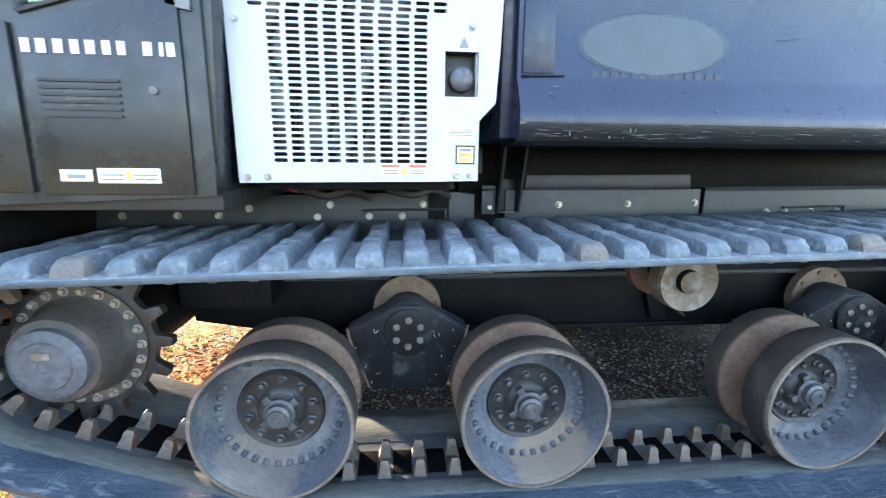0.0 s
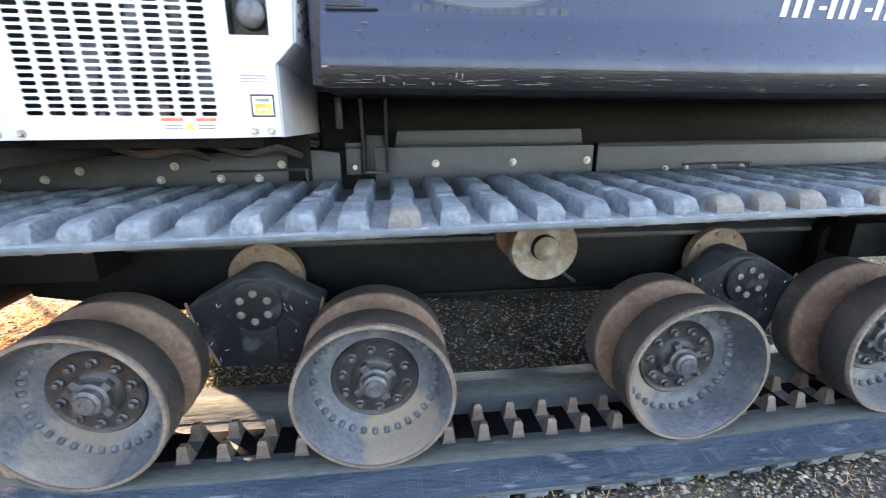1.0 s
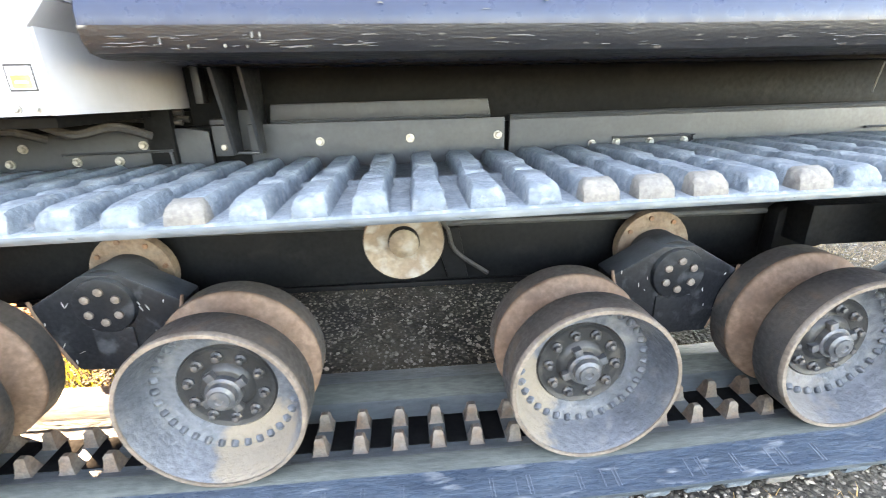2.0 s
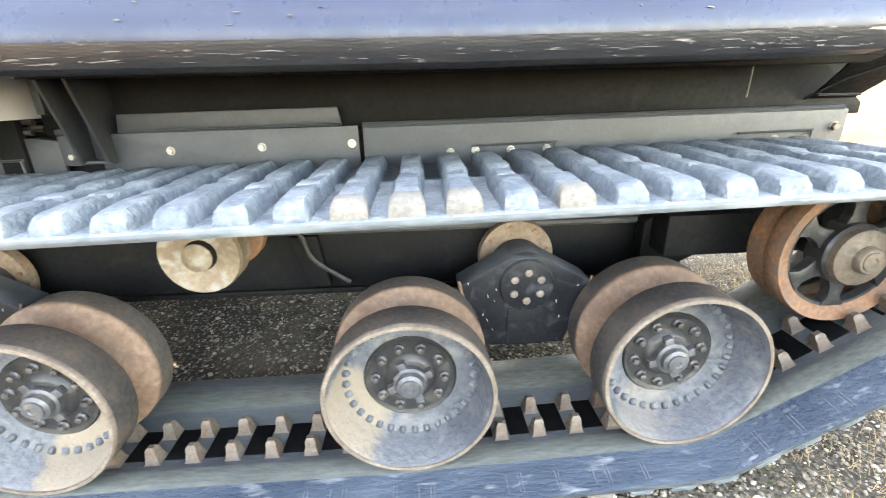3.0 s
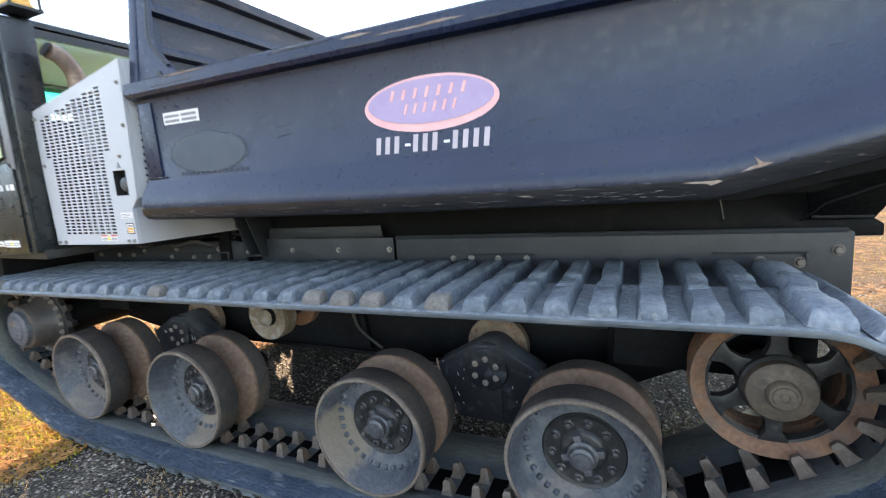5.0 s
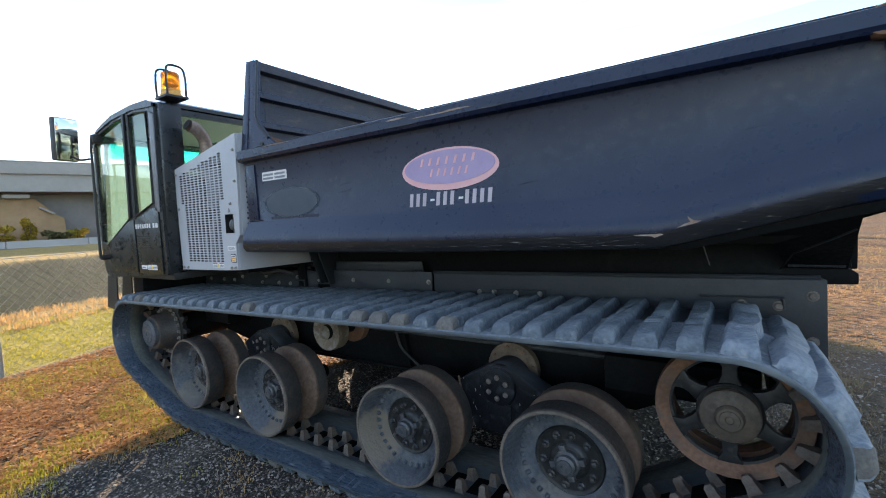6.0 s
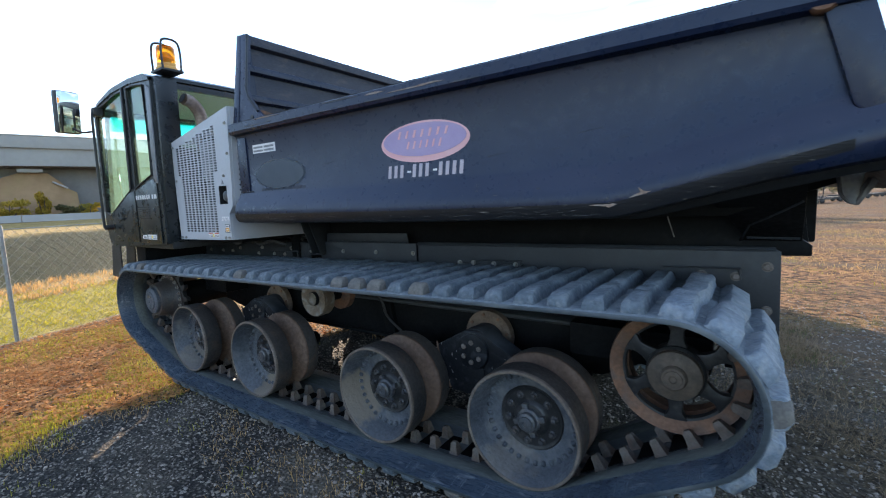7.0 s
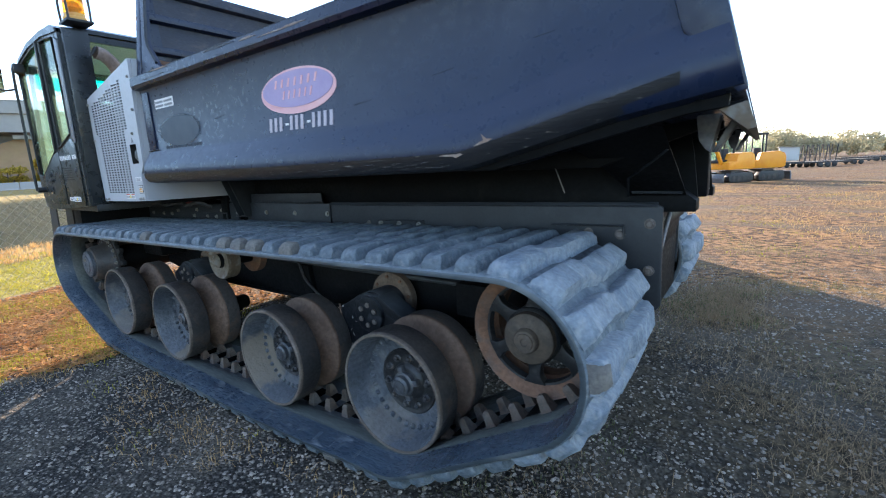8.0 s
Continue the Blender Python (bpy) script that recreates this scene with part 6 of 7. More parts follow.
part("bar_foot", tube([(-1.70, 1.40, 1.43), (-1.70, 1.48, 1.43)], 0.026, 8), M_BLACK, mir)
part("bar_bracket", box((-1.69, 1.40, 2.53), (-1.62, 1.48, 2.61), 0.012), M_BLACK, mir)
part("mirror_stay", tube(curve_pts([(-1.67, 1.395, 2.38), (-1.73, 1.32, 2.37), (-1.80, 1.27, 2.42)]), 0.010, 6), M_BLACK, mir)
MM = Matrix.Translation((-1.80, 1.25, 2.56)) @ Matrix.Rotation(radians(9), 4, "Z") @ Matrix.Rotation(radians(4), 4, "Y")
part("mirror_shell", box((-0.06, -0.10, -0.20), (0.02, 0.10, 0.20), 0.022, m=MM), M_BLACK, mir)
part("mirror_glass", box((0.0205, -0.091, -0.190), (0.0255, 0.091, 0.190), 0.002, m=MM), M_MIRROR, mir)
# beacon in its wire guard
bx, by, bz = -0.50, 1.60, 2.775
beacon = part("beacon_base", lathe([(0.085, 0), (0.085, .02), (0.075, .03), (0.075, .055)], (bx, by, bz), 28, axis="z"), M_ORANGE, cab, "orange beacon in a black wire guard")
part("lens", lathe([(0.074, .055), (0.070, .185), (0.060, .20), (0.02, .207)], (bx, by, bz), 28, axis="z"), M_AMBER, beacon)
part("reflector", lathe([(0.02, .06), (0.045, .10), (0.03, .14), (0.01, .15)], (bx, by, bz), 16, axis="z"), M_YELLOW, beacon)
part("mount_plate", box((bx - .10, by - .09, bz - .02), (bx + .10, by + .09, bz), 0.004), M_BLACK, beacon)
for dx in (-.088, .088):
    part("guard_hoop", tube(curve_pts([(bx + dx, by - .075, bz), (bx + dx, by - .075, bz + .16), (bx + dx * .95, by - .05, bz + .235), (bx + dx * .95, by + .05, bz + .235), (bx + dx, by + .075, bz + .16), (bx + dx, by + .075, bz)]), 0.009, 8), M_BLACK, beacon)
# exhaust stack
exh = part("exhaust_stack", tube(curve_pts([(-0.40, 1.80, 2.10), (-0.40, 1.80, 2.36), (-0.395, 1.775, 2.45), (-0.385, 1.71, 2.515), (-0.38, 1.655, 2.53)]), 0.052, 16), M_EXHAUST, dumper, "heat-browned exhaust stack")
part("tail_mouth", lathe([(0.046, 0), (0.046, -.004)], (0, 0, 0), 16), M_BLACK, exh, m=Matrix.Translation((-0.3785, 1.640, 2.535)) @ Matrix.Rotation(radians(-25), 4, "X"))
part("heat_shield", lathe([(0.10, 0), (0.105, .02), (0.105, .22), (0.09, .24)], (-0.42, 1.86, 2.10), 24, axis="z"), M_BLACK, exh)

# ---- ground ----
def ground_height(x, y):
    d = math.hypot(x - 1.5, y - 2)
    f = -x - 0.28 * y
    rise = max(0.0, min(1.0, (f - 9.1) / 3.3)) * 1.03 + max(0.0, min(1.0, (f - 21) / 18.0)) * 0.15 + max(0.0, min(1.0, (f - 46) / 10.0)) * 4.2
    fall = 0.0125 * min(400.0, max(0.0, y - 7.0)) * max(0.0, min(1.0, (x + 3.0) / 5.0 + max(0.0, y - 30) * 0.02))
    return -fall + noise.noise((x * 0.9, y * 0.9, 0)) * 0.012 - 0.004 + noise.noise((x * 0.05, y * 0.05, 3)) * min(0.25, max(0, d - 14) * 0.006) * (0 if f > 9 else 1) + rise


def ground_sheet():
    far = [-3000, -1200, -500, -200, -100]
    xs = far + [-70 + 2.0 * i for i in range(26)] + [-18 + 0.5 * i for i in range(16)] + [-10 + 0.25 * i for i in range(81)] + [12 + 3 * i for i in range(20)] + [100, 200, 500, 1200, 3000]
    vs = [(x, y, ground_height(x, y)) for y in xs for x in xs]
    k = len(xs)
    fs = [(j * k + i, j * k + i + 1, (j + 1) * k + i + 1, (j + 1) * k + i) for j in range(k - 1) for i in range(k - 1)]
    me = bpy.data.meshes.new("ground")
    me.from_pydata(vs, [], fs)
    for p in me.polygons:
        p.use_smooth = True
    me.materials.append(M_GROUND)
    return tagged(new("ground", me), "grey gravel yard turning to dry grass and leaf litter", "ground", kind="structure")


ground_sheet()


# ---- chain-link fence before the machine ----
def fence_x(y):
    return -3.92 - 0.28 * (y - 0.9)


def fence():
    top = 1.42
    f = thing("chain_link_fence", (fence_x(1.0), 1.0, 0.0), "galvanised chain-link fence along the grass edge", "fence")
    ya, yb = -14.0, 20.0
    for i in range(12):
        y = 1.05 + 3.0 * (i - 5)
        part("post", lathe([(0.024, -0.05), (0.024, top + .04), (0.018, top + .06)], (fence_x(y), y, 0), 12, axis="z"), M_POST, f)
    part("top_wire", tube([(fence_x(ya), ya, top), (fence_x(yb), yb, top)], 0.005, 6), M_GALV, f)
    vs, fs = [], []
    step, r = 0.115, 0.0025
    n = int((yb - ya) / step)
    run = top * 1.0
    for i in range(n):
        for s in (1, -1):
            y0 = ya + i * step
            y1 = y0 + s * run
            b = len(vs)
            for y, z in ((y0, 0.02), (y1, top)):
                x = fence_x(y) + 0.03 + s * .001
                vs += [(x - r, y, z), (x + r, y - r, z), (x + r, y + r, z)]
            fs += [(b, b + 1, b + 4, b + 3), (b + 1, b + 2, b + 5, b + 4), (b + 2, b, b + 3, b + 5)]
    me = bpy.data.meshes.new("wire_mesh")
    me.from_pydata(vs, [], fs)
    me.materials.append(M_GALV)
    put("wire_mesh", me, f, None, "woven diamond wire mesh")


fence()


# ---- road bridge and its banks ----
def bridge():
    c, a = Vector((-39.8, 11.3, 0)), radians(74.6)
    m = Matrix.Translation(c) @ Matrix.Rotation(a, 4, "Z")
    b = thing("road_bridge", c, "pale concrete road bridge on piers beyond the fence", "bridge")
    part("parapet", box((-60, -.15, 6.45), (60, .15, 7.32), 0.03, m=m), M_CONCRETE, b)
    part("coping", box((-60, -.2, 7.32), (60, .2, 7.40), 0.02, m=m), M_CONCRETE, b)
    part("girder", box((-60, .10, 5.15), (60, .5, 6.45), 0.03, m=m), M_CONCRETE, b)
    part("girder", box((-60, 3.6, 5.15), (60, 4.1, 6.45), 0.03, m=m), M_CONCRETE, b)
    part("girder", box((-60, 8.6, 5.15), (60, 9.1, 6.45), 0.03, m=m), M_CONCRETE, b)
    part("deck", box((-60, .15, 6.4), (60, 9.4, 6.65), 0.02, m=m), M_CONCRETE, b)
    for x0, x1 in ((22, 24), (-26, -24)):
        part("pier", box((x0, 1.2, 0), (x1, 8.0, 5.15), 0.05, m=m), M_CONCRETE, b)
    part("abutment_wall", box((-22, 2.3, 0), (4.0, 2.8, 5.15), 0.05, m=m), M_ABUTMENT, b, "stained grey abutment wall, coloured darker for the deck's shade")
    part("cap_beam", box((-2.27, 0.7, 4.72), (-.82, 1.2, 5.0), 0.03, m=m), M_CONCRETE, b)
    ridge = [(-20, 1.2), (-9, 2.4), (-5.4, 3.4), (-3.4, 4.25), (-2.3, 4.70), (-0.6, 4.70), (0.1, 4.05), (0.6, 3.45), (1.05, 3.2), (1.12, 0.4)]
    slope = bmesh.new()
    rows = []
    for k in range(6):
        f = k / 5
        rows.append([slope.verts.new((x + .10 * noise.noise((x, f * 4, 2)), 1.25 - 2.1 * f + .16 * noise.noise((x * 1.3, f * 5, 7)), z * (1 - f))) for x, z in ridge])
    for ra, rb in zip(rows, rows[1:]):
        for q in range(len(ridge) - 1):
            slope.faces.new((ra[q], ra[q + 1], rb[q + 1], rb[q]))
    back = [slope.verts.new((x, 2.3, z)) for x, z in ridge]
    for q in range(len(ridge) - 1):
        slope.faces.new((back[q], back[q + 1], rows[0][q + 1], rows[0][q]))
    part("earth_slope", slope, M_EARTH, b, "brown earth slope under the deck", m=m)
    part("kerb", tube([(-.35, .9, 4.02), (.52, .8, 3.52)], 0.07, 6), M_CONCRETE, b, m=m)
    part("approach_wall", box((4.0, .9, 0), (60, 1.4, 5.15), 0.03, m=m), M_CONCRETE, b)


bridge()


def barrier():
    c, a = Vector((-33.5, 9.6, ground_height(-33.5, 9.6) - 0.27)), radians(74.6)
    m = Matrix.Translation(c) @ Matrix.Rotation(a, 4, "Z")
    b = thing("road_barrier", c, "long low concrete road barrier below the bridge", "barrier")
    for i in range(-8, 9):
        part("segment", prism([(-.25, -.6), (.25, -.6), (.25, .15), (.12, .35), (.08, .72), (-.08, .72), (-.12, .35), (-.25, .15)], i * 4.0 - 1.98, i * 4.0 + 1.98, 0.02, swap=lambda p, q, d: (d, p, q)), M_CONCRETE, b, m=m)


barrier()


# ---- foliage ----
def leaf_cloud(clumps, rnd, leaf):
    """Many small leaf quads in uneven clumps: (x, y, z, rx, rz, count)."""
    vs, fs = [], []
    for x, y, z, rx, rz, count in clumps:
        for _ in range(count):
            d = Vector((rnd.gauss(0, 1), rnd.gauss(0, 1), rnd.gauss(0, 1))).normalized() * rnd.uniform(0.45, 1.0)
            p = Vector((x + d.x * rx, y + d.y * rx, z + d.z * rz))
            u = Vector((rnd.uniform(-1, 1), rnd.uniform(-1, 1), rnd.uniform(-1, 1))).normalized()
            w = u.orthogonal().normalized() * leaf * rnd.uniform(.5, 1.1)
            u = u * leaf * rnd.uniform(.6, 1.4)
            b = len(vs)
            vs += [p - u, p + w * .6, p + u, p - w * .6]
            fs.append((b, b + 1, b + 2, b + 3))
    me = bpy.data.meshes.new("leaves")
    me.from_pydata([tuple(v) for v in vs], [], fs)
    return me


def bush(x, y, z, h, w, material, label, seed, leaf=0.09):
    rnd = random.Random(seed)
    t = thing("bush", (x, y, z), label, "bush", "bushes under the bridge")
    bm = bmesh.new()
    for k in range(5):
        a = k * 1.26
        tube([(x, y, z - .1), (x + .25 * w * math.cos(a), y + .25 * w * math.sin(a), z + h * .45), (x + .4 * w * math.cos(a), y + .4 * w * math.sin(a), z + h * .8)], [.05, .035, .012], 5, bm)
    part("stems", bm, M_BARK, t)
    clumps = [(x + rnd.uniform(-.4, .4) * w, y + rnd.uniform(-.4, .4) * w, z + h * rnd.uniform(.3, .85), w * rnd.uniform(.2, .33), h * rnd.uniform(.12, .22), 110) for _ in range(12)]
    me = leaf_cloud(clumps, rnd, leaf)
    me.materials.append(material)
    put("crown", me, t)


for i, (x, y, h, w, mm) in enumerate(((-38.2, 7.9, 1.7, 2.2, M_LEAF_Y), (-38.6, 9.95, 2.1, 0.9, M_LEAF_Y), (-38.4, 11.3, 1.2, 1.5, M_LEAF_G), (-38.3, 12.5, 1.3, 1.3, M_LEAF_Y), (-37.6, 6.3, 1.6, 2.2, M_LEAF_Y))):
    bush(x, y, ground_height(x, y) - .05, h, w, mm, "yellowing autumn bush below the bridge" if mm is M_LEAF_Y else "dull green bush below the bridge", 20 + i)


def far_woods():
    rnd = random.Random(7)
    clumps = []
    for i in range(210):
        a = radians(rnd.uniform(40, 112))
        d = rnd.uniform(170, 230)
        h = rnd.uniform(5.0, 9.0) * (1.0 + 0.25 * math.sin(a * 9))
        x, y = 4 + d * math.cos(a), d * math.sin(a)
        for k in range(4):
            clumps.append((x + rnd.uniform(-3, 3), y + rnd.uniform(-3, 3), ground_height(x, y) + h * rnd.uniform(.25, .8), rnd.uniform(2, 4), h * .25, 120))
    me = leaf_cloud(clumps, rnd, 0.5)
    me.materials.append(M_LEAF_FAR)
    tagged(new("far_woods", me), "low line of dull green and yellow trees far off, coloured paler for haze", "trees", kind="stuff")


far_woods()


# ---- mini excavators and trailers across the yard ----
def excavator(x, y, turn, boom, slew=0.0):
    m = Matrix.Translation((x, y, ground_height(x, y))) @ Matrix.Rotation(turn, 4, "Z") @ Matrix.Diagonal((0.74, 0.86, 1.04, 1))
    e = thing("mini_excavator", m.translation, "yellow mini excavator with black tracks parked across the yard", "excavator", "parked excavators")
    for s in (-.75, .75):
        t = part("crawler", prism([(-1.05, .12), (-.85, .0), (.85, .0), (1.05, .12), (1.08, .32), (.9, .52), (-.9, .52), (-1.08, .32)], s - .18, s + .18, 0.02), M_BLACK, e, "black rubber crawler", m=m)
        for k in range(4):
            part("roller", lathe([(.14, s - .2), (.14, s + .2)], (-.66 + .44 * k, 0, .22), 14), M_TRAILER, t)
    part("undercarriage", box((-.5, -.6, .25), (.5, .6, .62), 0.03, m=m), M_TRAILER, e)
    top = m @ Matrix.Rotation(slew, 4, "Z")
    part("house", prism([(-1.15, .68), (1.0, .68), (1.0, 1.05), (.35, 1.10), (.2, 1.5), (-.95, 1.55), (-1.2, 1.35)], -.8, .8, 0.05), M_MACHINE, e, "yellow engine house", m=top)
    part("house_band", box((-1.16, -.806, .88), (.9, -.801, .98), m=top), M_TRAILER, e)
    part("vent", box((-1.02, -.806, 1.1), (-.55, -.801, 1.4), m=top), M_BLACK, e)
    part("name_bar", box((-.30, -.806, 1.2), (.05, -.801, 1.32), m=top), M_DECAL, e)
    for px, py in ((.95, -.75), (.95, .0), (-.25, -.75), (-.25, .0), (.38, -.76)):
        part("cab_post", box((px, py, 1.05), (px + .09, py + .09, 2.45), 0.01, m=top), M_BLACK, e)
    part("cab_sill", box((-.28, -.77, 1.02), (1.06, .08, 1.18), 0.01, m=top), M_BLACK, e)
    part("side_window", box((-.85, -.808, 1.12), (-.10, -.801, 1.42), m=top), M_BLACK, e, "black engine grille")
    part("counterweight", prism([(-1.30, .74), (-1.10, .70), (-1.10, 1.50), (-1.22, 1.42), (-1.32, 1.2)], -.78, .78, 0.05), M_MACHINE, e, m=top)
    part("work_lamp", box((1.02, -.5, 2.36), (1.09, -.34, 2.45), 0.01, m=top), M_DECAL, e)
    for gx in (-.24, .99):
        pane = part("cab_glass", box((gx, -.66, 1.2), (gx + .01, .0, 2.4), m=top), M_GLASS, e)
        pane.visible_shadow = False
    part("cab_roof", box((-.32, -.8, 2.43), (1.08, .1, 2.53), 0.03, m=top), M_BLACK, e)
    gl = part("cab_glass", box((-.2, -.735, 1.2), (.95, -.725, 2.4), m=top), M_GLASS, e)
    gl.visible_shadow = False
    part("seat", box((.0, -.6, 1.05), (.45, -.15, 1.75), 0.06, m=top), M_SEAT, e)
    if boom:
        part("boom", tube([(1.0, .2, 1.0), (1.9, .2, 2.3), (2.7, .2, 2.5)], [.13, .14, .1], 8), M_MACHINE, e, m=top)
        part("stick", tube([(2.7, .2, 2.5), (2.95, .2, 1.2)], [.1, .08], 8), M_MACHINE, e, m=top)
        part("bucket", prism([(2.75, 1.2), (3.1, 1.15), (3.05, .8), (2.8, .55), (2.5, .6), (2.65, .85)], -.05, .45, 0.02), M_TRAILER, e, m=top)
    part("blade", prism([(1.5, .05), (1.6, .02), (1.63, .25), (1.55, .48), (1.48, .45), (1.54, .25)], -.95, .95, 0.01), M_ENGINE, e, "grey dozer blade", m=m)
    part("blade_arm", box((.9, -.4, .2), (1.52, -.3, .3), 0.01, m=m), M_TRAILER, e)
    return e


excavator(2.75, 29.6, radians(228), True)
excavator(4.15, 31.4, radians(42), False, radians(150))


def trailer(x, y, turn, posts, length=7.0):
    m = Matrix.Translation((x, y, ground_height(x, y))) @ Matrix.Rotation(turn, 4, "Z") @ Matrix.Scale(0.75, 4)
    t = thing("flatbed_trailer", m.translation, "dark steel flatbed trailer with plank deck", "trailer", "row of trailers")
    part("deck", box((-length / 2, -1.1, .78), (length / 2, 1.1, .84), 0.01, m=m), M_WOOD, t)
    for s in (-1.1, 1.06):
        part("side_rail", box((-length / 2, s, .62), (length / 2, s + .05, .86), 0.01, m=m), M_TRAILER, t)
    part("drawbar", tube([(length / 2, -.6, .65), (length / 2 + 1.5, 0, .6), (length / 2, .6, .65)], .06, 6), M_TRAILER, t, m=m)
    part("jack", box((length / 2 + 1.2, -.05, 0), (length / 2 + 1.3, .05, .9), 0.01, m=m), M_ENGINE, t)
    for k in (-1, 0):
        for s in (-1.2, 1.05):
            part("wheel", lathe([(.30, 0), (.36, .03), (.36, .15), (.30, .18)], (-.9 + k * .9, s, .36), 20), M_BLACK, t, m=m)
    part("fender", box((-2.3, -1.25, .78), (-.4, 1.25, .82), 0.01, m=m), M_TRAILER, t)
    for k in range(posts):
        px = -length / 2 + .3 + k * (length - .6) / max(1, posts - 1)
        for s in (-.9, .85):
            part("upright", tube([(px, s, .8), (px + (.35 if k % 2 else -.2), s * .9, 3.4)], .08, 5), M_TRAILER, t, m=m)
    if posts:
        part("cross_bar", tube([(-length / 2, -.9, 1.9), (length / 2, -.9, 1.9)], .05, 5), M_TRAILER, t, m=m)


for x, y, posts, length in ((5.0, 64, 0, 8), (6.9, 66.5, 0, 8), (8.6, 65, 0, 9), (9.6, 69.5, 7, 4.6), (12.6, 75, 0, 8), (16.0, 84, 0, 9), (20.0, 98, 0, 9), (24.5, 112, 0, 9)):
    trailer(x, y, radians(200), posts, length)


def unseen_shade_bin():
    """An unseen steel bin added beyond the dumper, to shade the gravel behind it."""
    b = thing("unseen_shade_bin", (-0.65, 8.0, 0), "unseen dark steel bin, added beyond the dumper to cast shade", "bin")
    part("shell", prism([(-2.85, .12), (1.55, .12), (1.62, 1.88), (-2.92, 1.88)], 6.3, 9.1, 0.02), M_TRAILER, b)
    part("rim", box((-2.96, 6.25, 1.84), (1.66, 9.15, 1.92), 0.02), M_TRAILER, b)
    for y in (6.4, 7.0, 7.6, 8.3, 8.9):
        part("rib", prism([(1.56, .12), (1.62, .12), (1.69, 1.84), (1.62, 1.84)], y, y + .06, 0.01), M_TRAILER, b)
    for y in (6.45, 8.75):
        part("skid", box((-2.85, y, -.02), (1.55, y + .2, .12), 0.01), M_TRAILER, b)


unseen_shade_bin()


def far_building():
    m = Matrix.Translation((9.0, 120, ground_height(9.0, 120)))
    b = thing("far_shed", m.translation, "low white shed far across the yard", "shed")
    part("wall", box((-1.8, 0, 0), (1.6, 5, 2.7), 0.02, m=m), M_BUILDING, b)
    part("roof", prism([(-2.0, 2.7), (1.8, 2.7), (1.8, 2.8), (-2.0, 3.0)], -.2, 5.2, 0.01), M_CONCRETE, b, m=m)


far_building()


# ---- loose stones, straw and leaves on the ground ----
def gravel(count, seed, spots, name, label, lo, hi):
    rs = np.random.RandomState(seed)
    phi = (1 + 5 ** .5) / 2
    ico = np.array([(-1, phi, 0), (1, phi, 0), (-1, -phi, 0), (1, -phi, 0), (0, -1, phi), (0, 1, phi), (0, -1, -phi), (0, 1, -phi), (phi, 0, -1), (phi, 0, 1), (-phi, 0, -1), (-phi, 0, 1)]) / 1.9
    tri = np.array([(0, 11, 5), (0, 5, 1), (0, 1, 7), (0, 7, 10), (0, 10, 11), (1, 5, 9), (5, 11, 4), (11, 10, 2), (10, 7, 6), (7, 1, 8), (3, 9, 4), (3, 4, 2), (3, 2, 6), (3, 6, 8), (3, 8, 9), (4, 9, 5), (2, 4, 11), (6, 2, 10), (8, 6, 7), (9, 8, 1)])
    x0, x1, y0, y1 = spots
    px, py = rs.uniform(x0 - 1.5, x1 + 1.5, count), rs.uniform(y0 - 1.5, y1 + 1.5, count)
    # thin out towards the rim of the patch
    out = np.maximum(np.maximum(x0 - px, px - x1), np.maximum(y0 - py, py - y1))
    keep = rs.rand(count) > np.clip(out / 1.5, 0, 1)
    px, py = px[keep], py[keep]
    count = len(px)
    size = lo + (hi - lo) * rs.rand(count) ** 2.2
    pz = np.array([ground_height(a, b) for a, b in zip(px, py)]) + size * 0.15
    scl = size[:, None] * rs.uniform(0.6, 1.25, (count, 3)) * np.array([1, 1, 0.7])
    ang = rs.uniform(0, 6.28, count)
    v = ico[None] * scl[:, None] * (1 + rs.uniform(-.22, .22, (count, 12, 1)))
    ca, sa = np.cos(ang)[:, None], np.sin(ang)[:, None]
    vx, vy = v[..., 0] * ca - v[..., 1] * sa + px[:, None], v[..., 0] * sa + v[..., 1] * ca + py[:, None]
    verts = np.stack([vx, vy, v[..., 2] + pz[:, None]], -1).reshape(-1, 3)
    faces = (tri[None] + 12 * np.arange(count)[:, None, None]).reshape(-1, 3)
    me = bpy.data.meshes.new(name)
    me.from_pydata(verts.tolist(), [], faces.tolist())
    me.materials.append(M_STONE)
    return tagged(new(name, me), label, "gravel", kind="stuff")


gravel(64000, 1, (-0.6, 6.5, -0.8, 1.8), "gravel_stones", "loose grey and tan gravel stones beside the track", 0.0035, 0.0125)
gravel(30000, 2, (0.0, 7.0, 2.0, 6.0), "gravel_stones_behind", "loose grey gravel stones under and behind the machine", 0.005, 0.015)


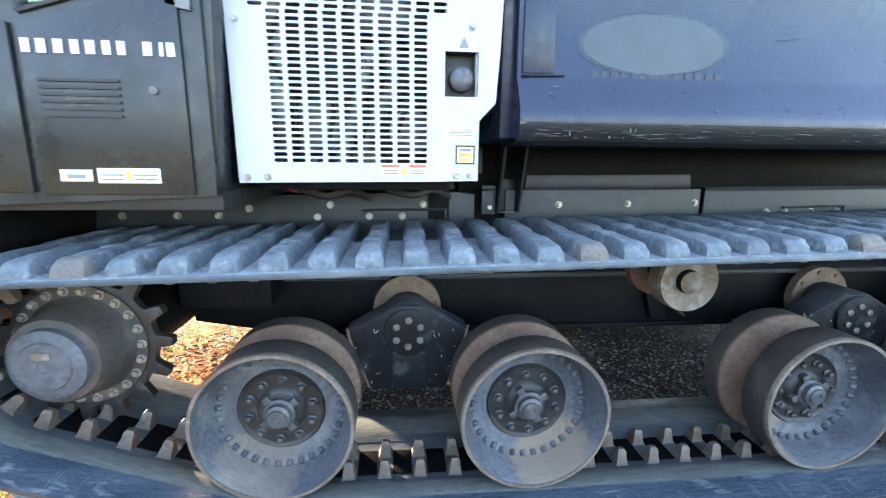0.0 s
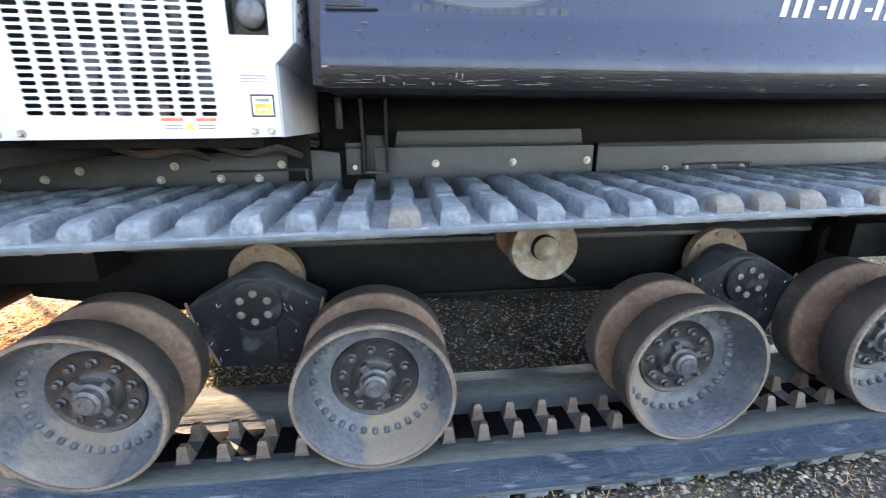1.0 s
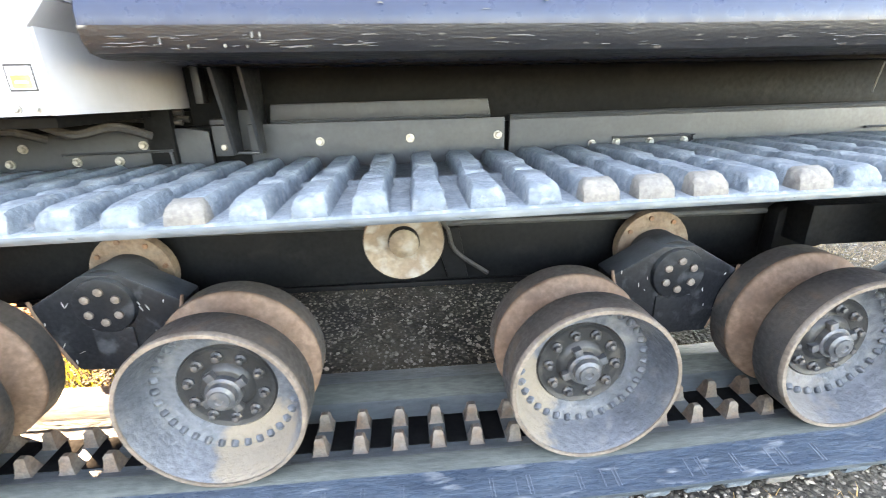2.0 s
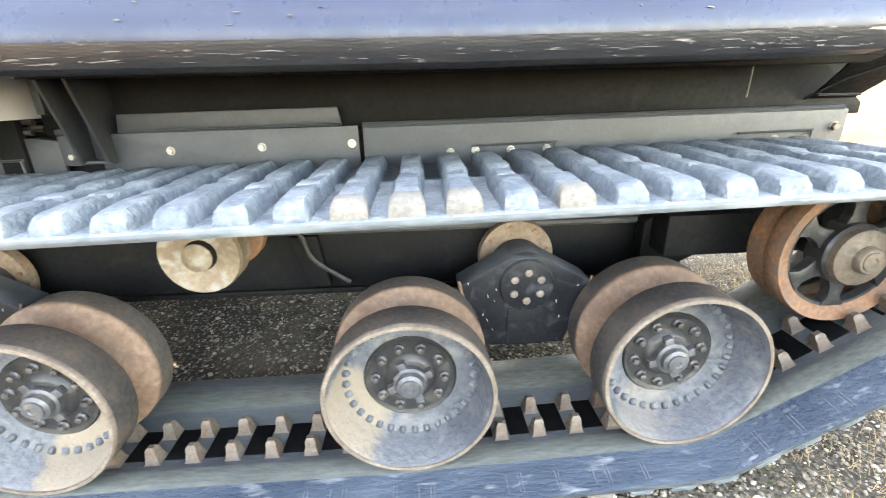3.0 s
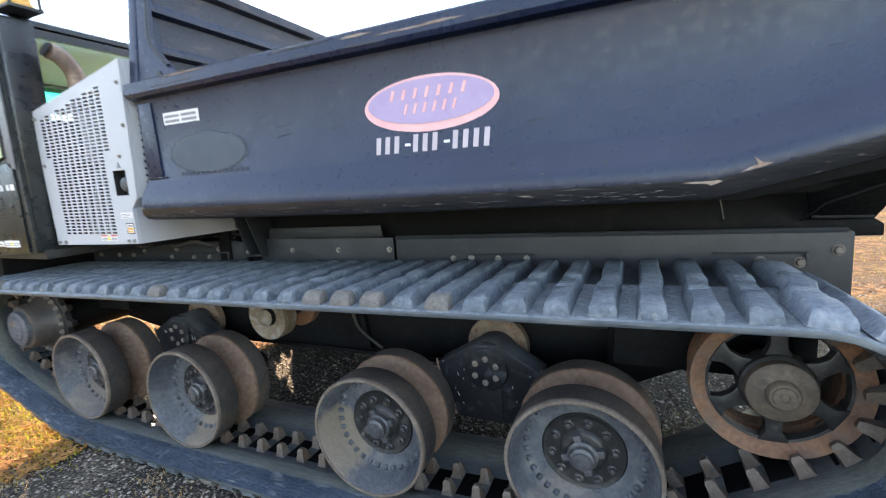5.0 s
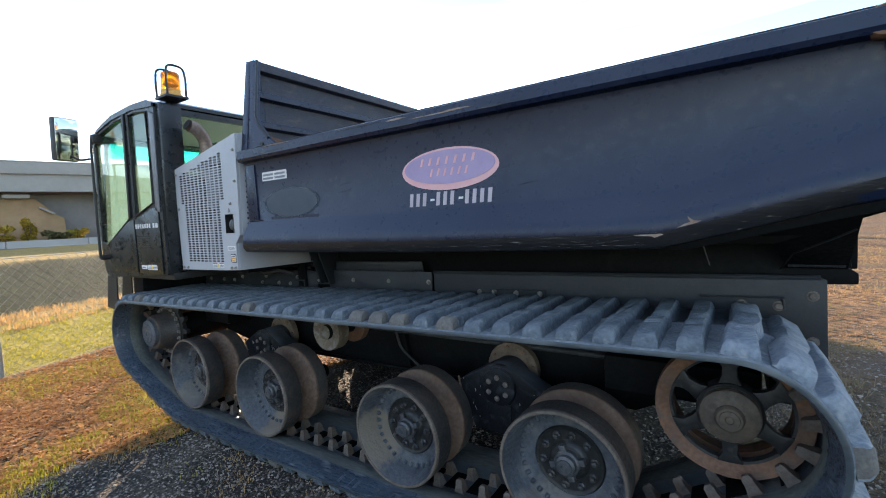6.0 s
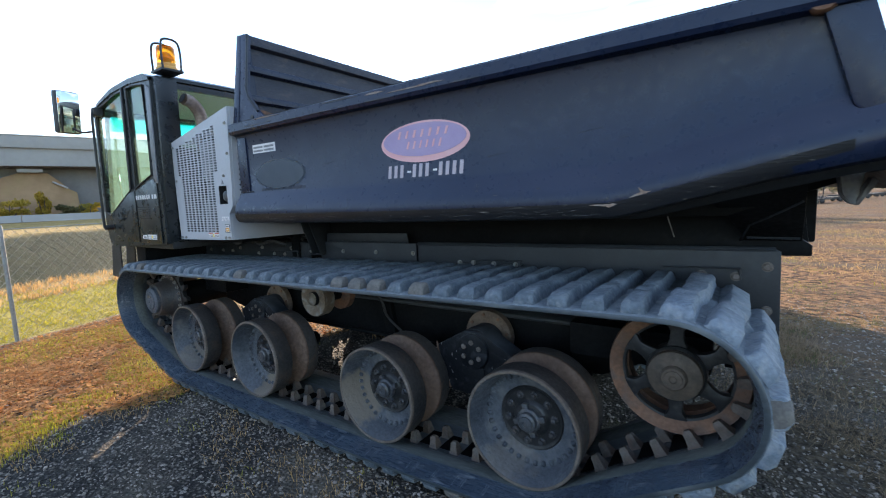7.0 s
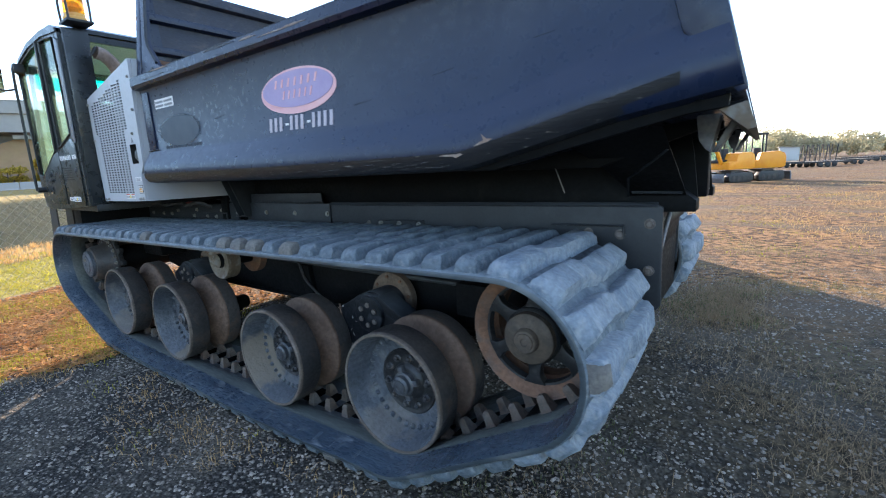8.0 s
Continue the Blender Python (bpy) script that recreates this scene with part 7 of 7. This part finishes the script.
def blades(count, seed, area, name, label, material, height, clump, width=0.003, mask=None, flat=0.4, spread=0.05):
    rnd = random.Random(seed)
    vs, fs = [], []
    x0, x1, y0, y1 = area
    while count > 0:
        cx, cy = rnd.uniform(x0, x1), rnd.uniform(y0, y1)
        k = rnd.randint(clump // 3, clump)
        count -= k
        if mask and not mask(cx, cy):
            continue
        for _ in range(k):
            x, y = cx + rnd.gauss(0, spread), cy + rnd.gauss(0, spread)
            z = ground_height(x, y)
            a = rnd.uniform(0, 6.28)
            h = height * rnd.uniform(.4, 1.1)
            lean = rnd.uniform(.1, 1) * flat * 2
            dx, dy = math.cos(a), math.sin(a)
            w = width * rnd.uniform(.6, 1.3)
            b = len(vs)
            vs += [(x - dy * w, y + dx * w, z - .004), (x + dy * w, y - dx * w, z - .004),
                   (x + dx * h * lean * .4 + dy * w * .7, y + dy * h * lean * .4 - dx * w * .7, z + h * .6), (x + dx * h * lean * .4 - dy * w * .7, y + dy * h * lean * .4 + dx * w * .7, z + h * .6),
                   (x + dx * h * lean, y + dy * h * lean, z + h * (1 - .35 * lean))]
            fs += [(b, b + 1, b + 2, b + 3), (b + 3, b + 2, b + 4)]
    me = bpy.data.meshes.new(name)
    me.from_pydata(vs, [], fs)
    me.materials.append(material)
    return tagged(new(name, me), label, "grass", kind="stuff")


def patchy(scale, level, off):
    return lambda x, y: noise.noise((x * scale, y * scale, off)) > level


def yard(mask):
    """Only on the machine's side of the fence."""
    return lambda x, y: -x - 0.28 * y < 3.5 and mask(x, y)


blades(9000, 1, (-1, 6.5, -0.8, 1.35), "straw_wisps", "thin dry straw wisps in the gravel", M_STRAW, 0.06, 8, 0.0018, patchy(1.1, .05, 1), 0.9)
blades(6000, 2, (-1, 6.5, -0.8, 1.35), "weed_blades", "small green weeds in the gravel", M_GREENBLADE, 0.04, 12, 0.0022, patchy(1.2, .15, 5), 0.6)
blades(44000, 3, (-5.0, -0.35, -2.5, 3.2), "dry_turf", "dry straw-coloured turf before the machine", M_RUSTSTRAW, 0.052, 14, 0.0019, yard(lambda x, y: -x - .28 * y < 2.75 and noise.noise((x * .9, y * .9, 2)) > -.1), 1.3)
blades(40000, 4, (-3.6, -0.3, -2.0, 2.8), "green_tufts", "short yellow-green grass tufts among leaf litter", M_GREENBLADE, 0.055, 18, 0.0024, yard(patchy(.8, .02, 8)), 0.6, 0.08)
def near_line(pts, reach):
    """Keeps what lies along a line of places, with a ragged edge."""
    def keep(x, y):
        best = 9.0
        for (ax, ay), (bx2, by2) in zip(pts, pts[1:]):
            u = max(0.0, min(1.0, ((x - ax) * (bx2 - ax) + (y - ay) * (by2 - ay)) / ((bx2 - ax) ** 2 + (by2 - ay) ** 2)))
            best = min(best, math.hypot(x - ax - u * (bx2 - ax), y - ay - u * (by2 - ay)))
        return best < reach * (1.0 + 1.3 * noise.noise((x * 3.0, y * 3.0, 4)))
    return keep


blades(24000, 14, (-2.0, -0.2, -0.2, 1.8), "grass_strip", "strip of yellow-green grass along the gravel's edge", M_GREENBLADE, 0.045, 16, 0.0022, near_line([(-0.45, 0.1), (-0.85, 0.7), (-0.95, 1.25), (-1.5, 1.25)], 0.15), 0.7, 0.05)
blades(26000, 5, (-8.5, -4.0, -3, 6), "fence_grass", "short lawn grass behind the fence", M_GREENBLADE, 0.05, 12, 0.004, lambda x, y: -x - .28 * y > 3.75, 0.6)
blades(14000, 10, (-13, -6.5, -3, 9), "verge_grass", "yellow rough grass at the foot of the bank", M_STRAW, 0.17, 16, 0.006, lambda x, y: 6.7 < -x - .28 * y < 9.0, 0.35)
blades(36000, 6, (3.2, 8.0, 1.4, 6.5), "dry_weeds", "brown dry weeds behind the machine", M_WEED, 0.06, 26, 0.0016, patchy(.7, .0, 4), 1.3, 0.13)
blades(20000, 7, (2.8, 9.0, 0.8, 9.5), "green_weeds", "dull green weeds behind the machine", M_WEED_G, 0.035, 18, 0.0022, patchy(.8, .08, 6), 0.9, 0.09)
def ragged(x, y):
    """Inside an uneven oval behind the track."""
    return math.hypot((x - 3.85) / .5, (y - 5.05) / 1.0) < 0.75 + 0.9 * noise.noise((x * 2.2, y * 2.2, 11))


blades(34000, 22, (2.9, 5.2, 3.4, 7.0), "weed_clump", "shaggy clump of straw-brown weeds behind the track", M_WEED, 0.12, 60, 0.0022, ragged, 1.0, 0.13)
blades(9000, 23, (2.9, 5.2, 3.4, 7.0), "green_clump", "dull green weeds among the shaggy clump", M_WEED_G, 0.08, 40, 0.0024, ragged, 1.0, 0.12)
blades(14000, 11, (3.2, 6.5, 0.2, 3.4), "loose_straw", "bent straw stalks lying on the gravel", M_WEED, 0.08, 7, 0.0014, patchy(1.0, .05, 12), 1.5)
blades(45000, 8, (-1.0, 18, 6.5, 30), "field_tufts", "dry straw scattered over the bare field", M_STRAW, 0.055, 30, 0.005, patchy(.35, -.05, 9), 1.0, 0.3)
blades(7000, 12, (-1.0, 14, 6.5, 22), "field_weeds", "yellow-green weeds over the bare field", M_GREENBLADE, 0.05, 30, 0.004, patchy(.4, .12, 15), 0.9, 0.25)
blades(5000, 9, (-2.0, 3.0, 3.3, 8.0), "lit_straw", "sunlit dry straw beyond the machine", M_STRAW, 0.07, 16, 0.003, None, 0.7)


def leaf_litter(count, seed, area):
    rnd = random.Random(seed)
    vs, fs = [], []
    for _ in range(count):
        x, y = rnd.uniform(area[0], area[1]), rnd.uniform(area[2], area[3])
        if -x - .28 * y > 3.55 or noise.noise((x * .8, y * .8, 8)) > .25 or x > -0.5 + .5 * noise.noise((x, y, 2)):
            continue
        if rnd.random() > min(y - area[2], area[3] - y) / 1.6:   # thins out at its ends
            continue
        z = ground_height(x, y) + rnd.uniform(.004, .022)
        a, s = rnd.uniform(0, 6.28), rnd.uniform(.008, .027)
        c, d = math.cos(a) * s, math.sin(a) * s
        k = rnd.uniform(-.6, .6) * s
        b = len(vs)
        vs += [(x - c, y - d, z), (x + d * .6, y - c * .6, z + k), (x + c, y + d, z + abs(k)), (x - d * .6, y + c * .6, z - k * .3)]
        fs.append((b, b + 1, b + 2, b + 3))
    me = bpy.data.meshes.new("leaf_litter")
    me.from_pydata(vs, [], fs)
    me.materials.append(M_DRYLEAF)
    tagged(new("leaf_litter", me), "brown fallen leaves scattered before the machine", "leaves", kind="stuff")


leaf_litter(100000, 3, (-5.5, -0.3, -4.0, 3.8))
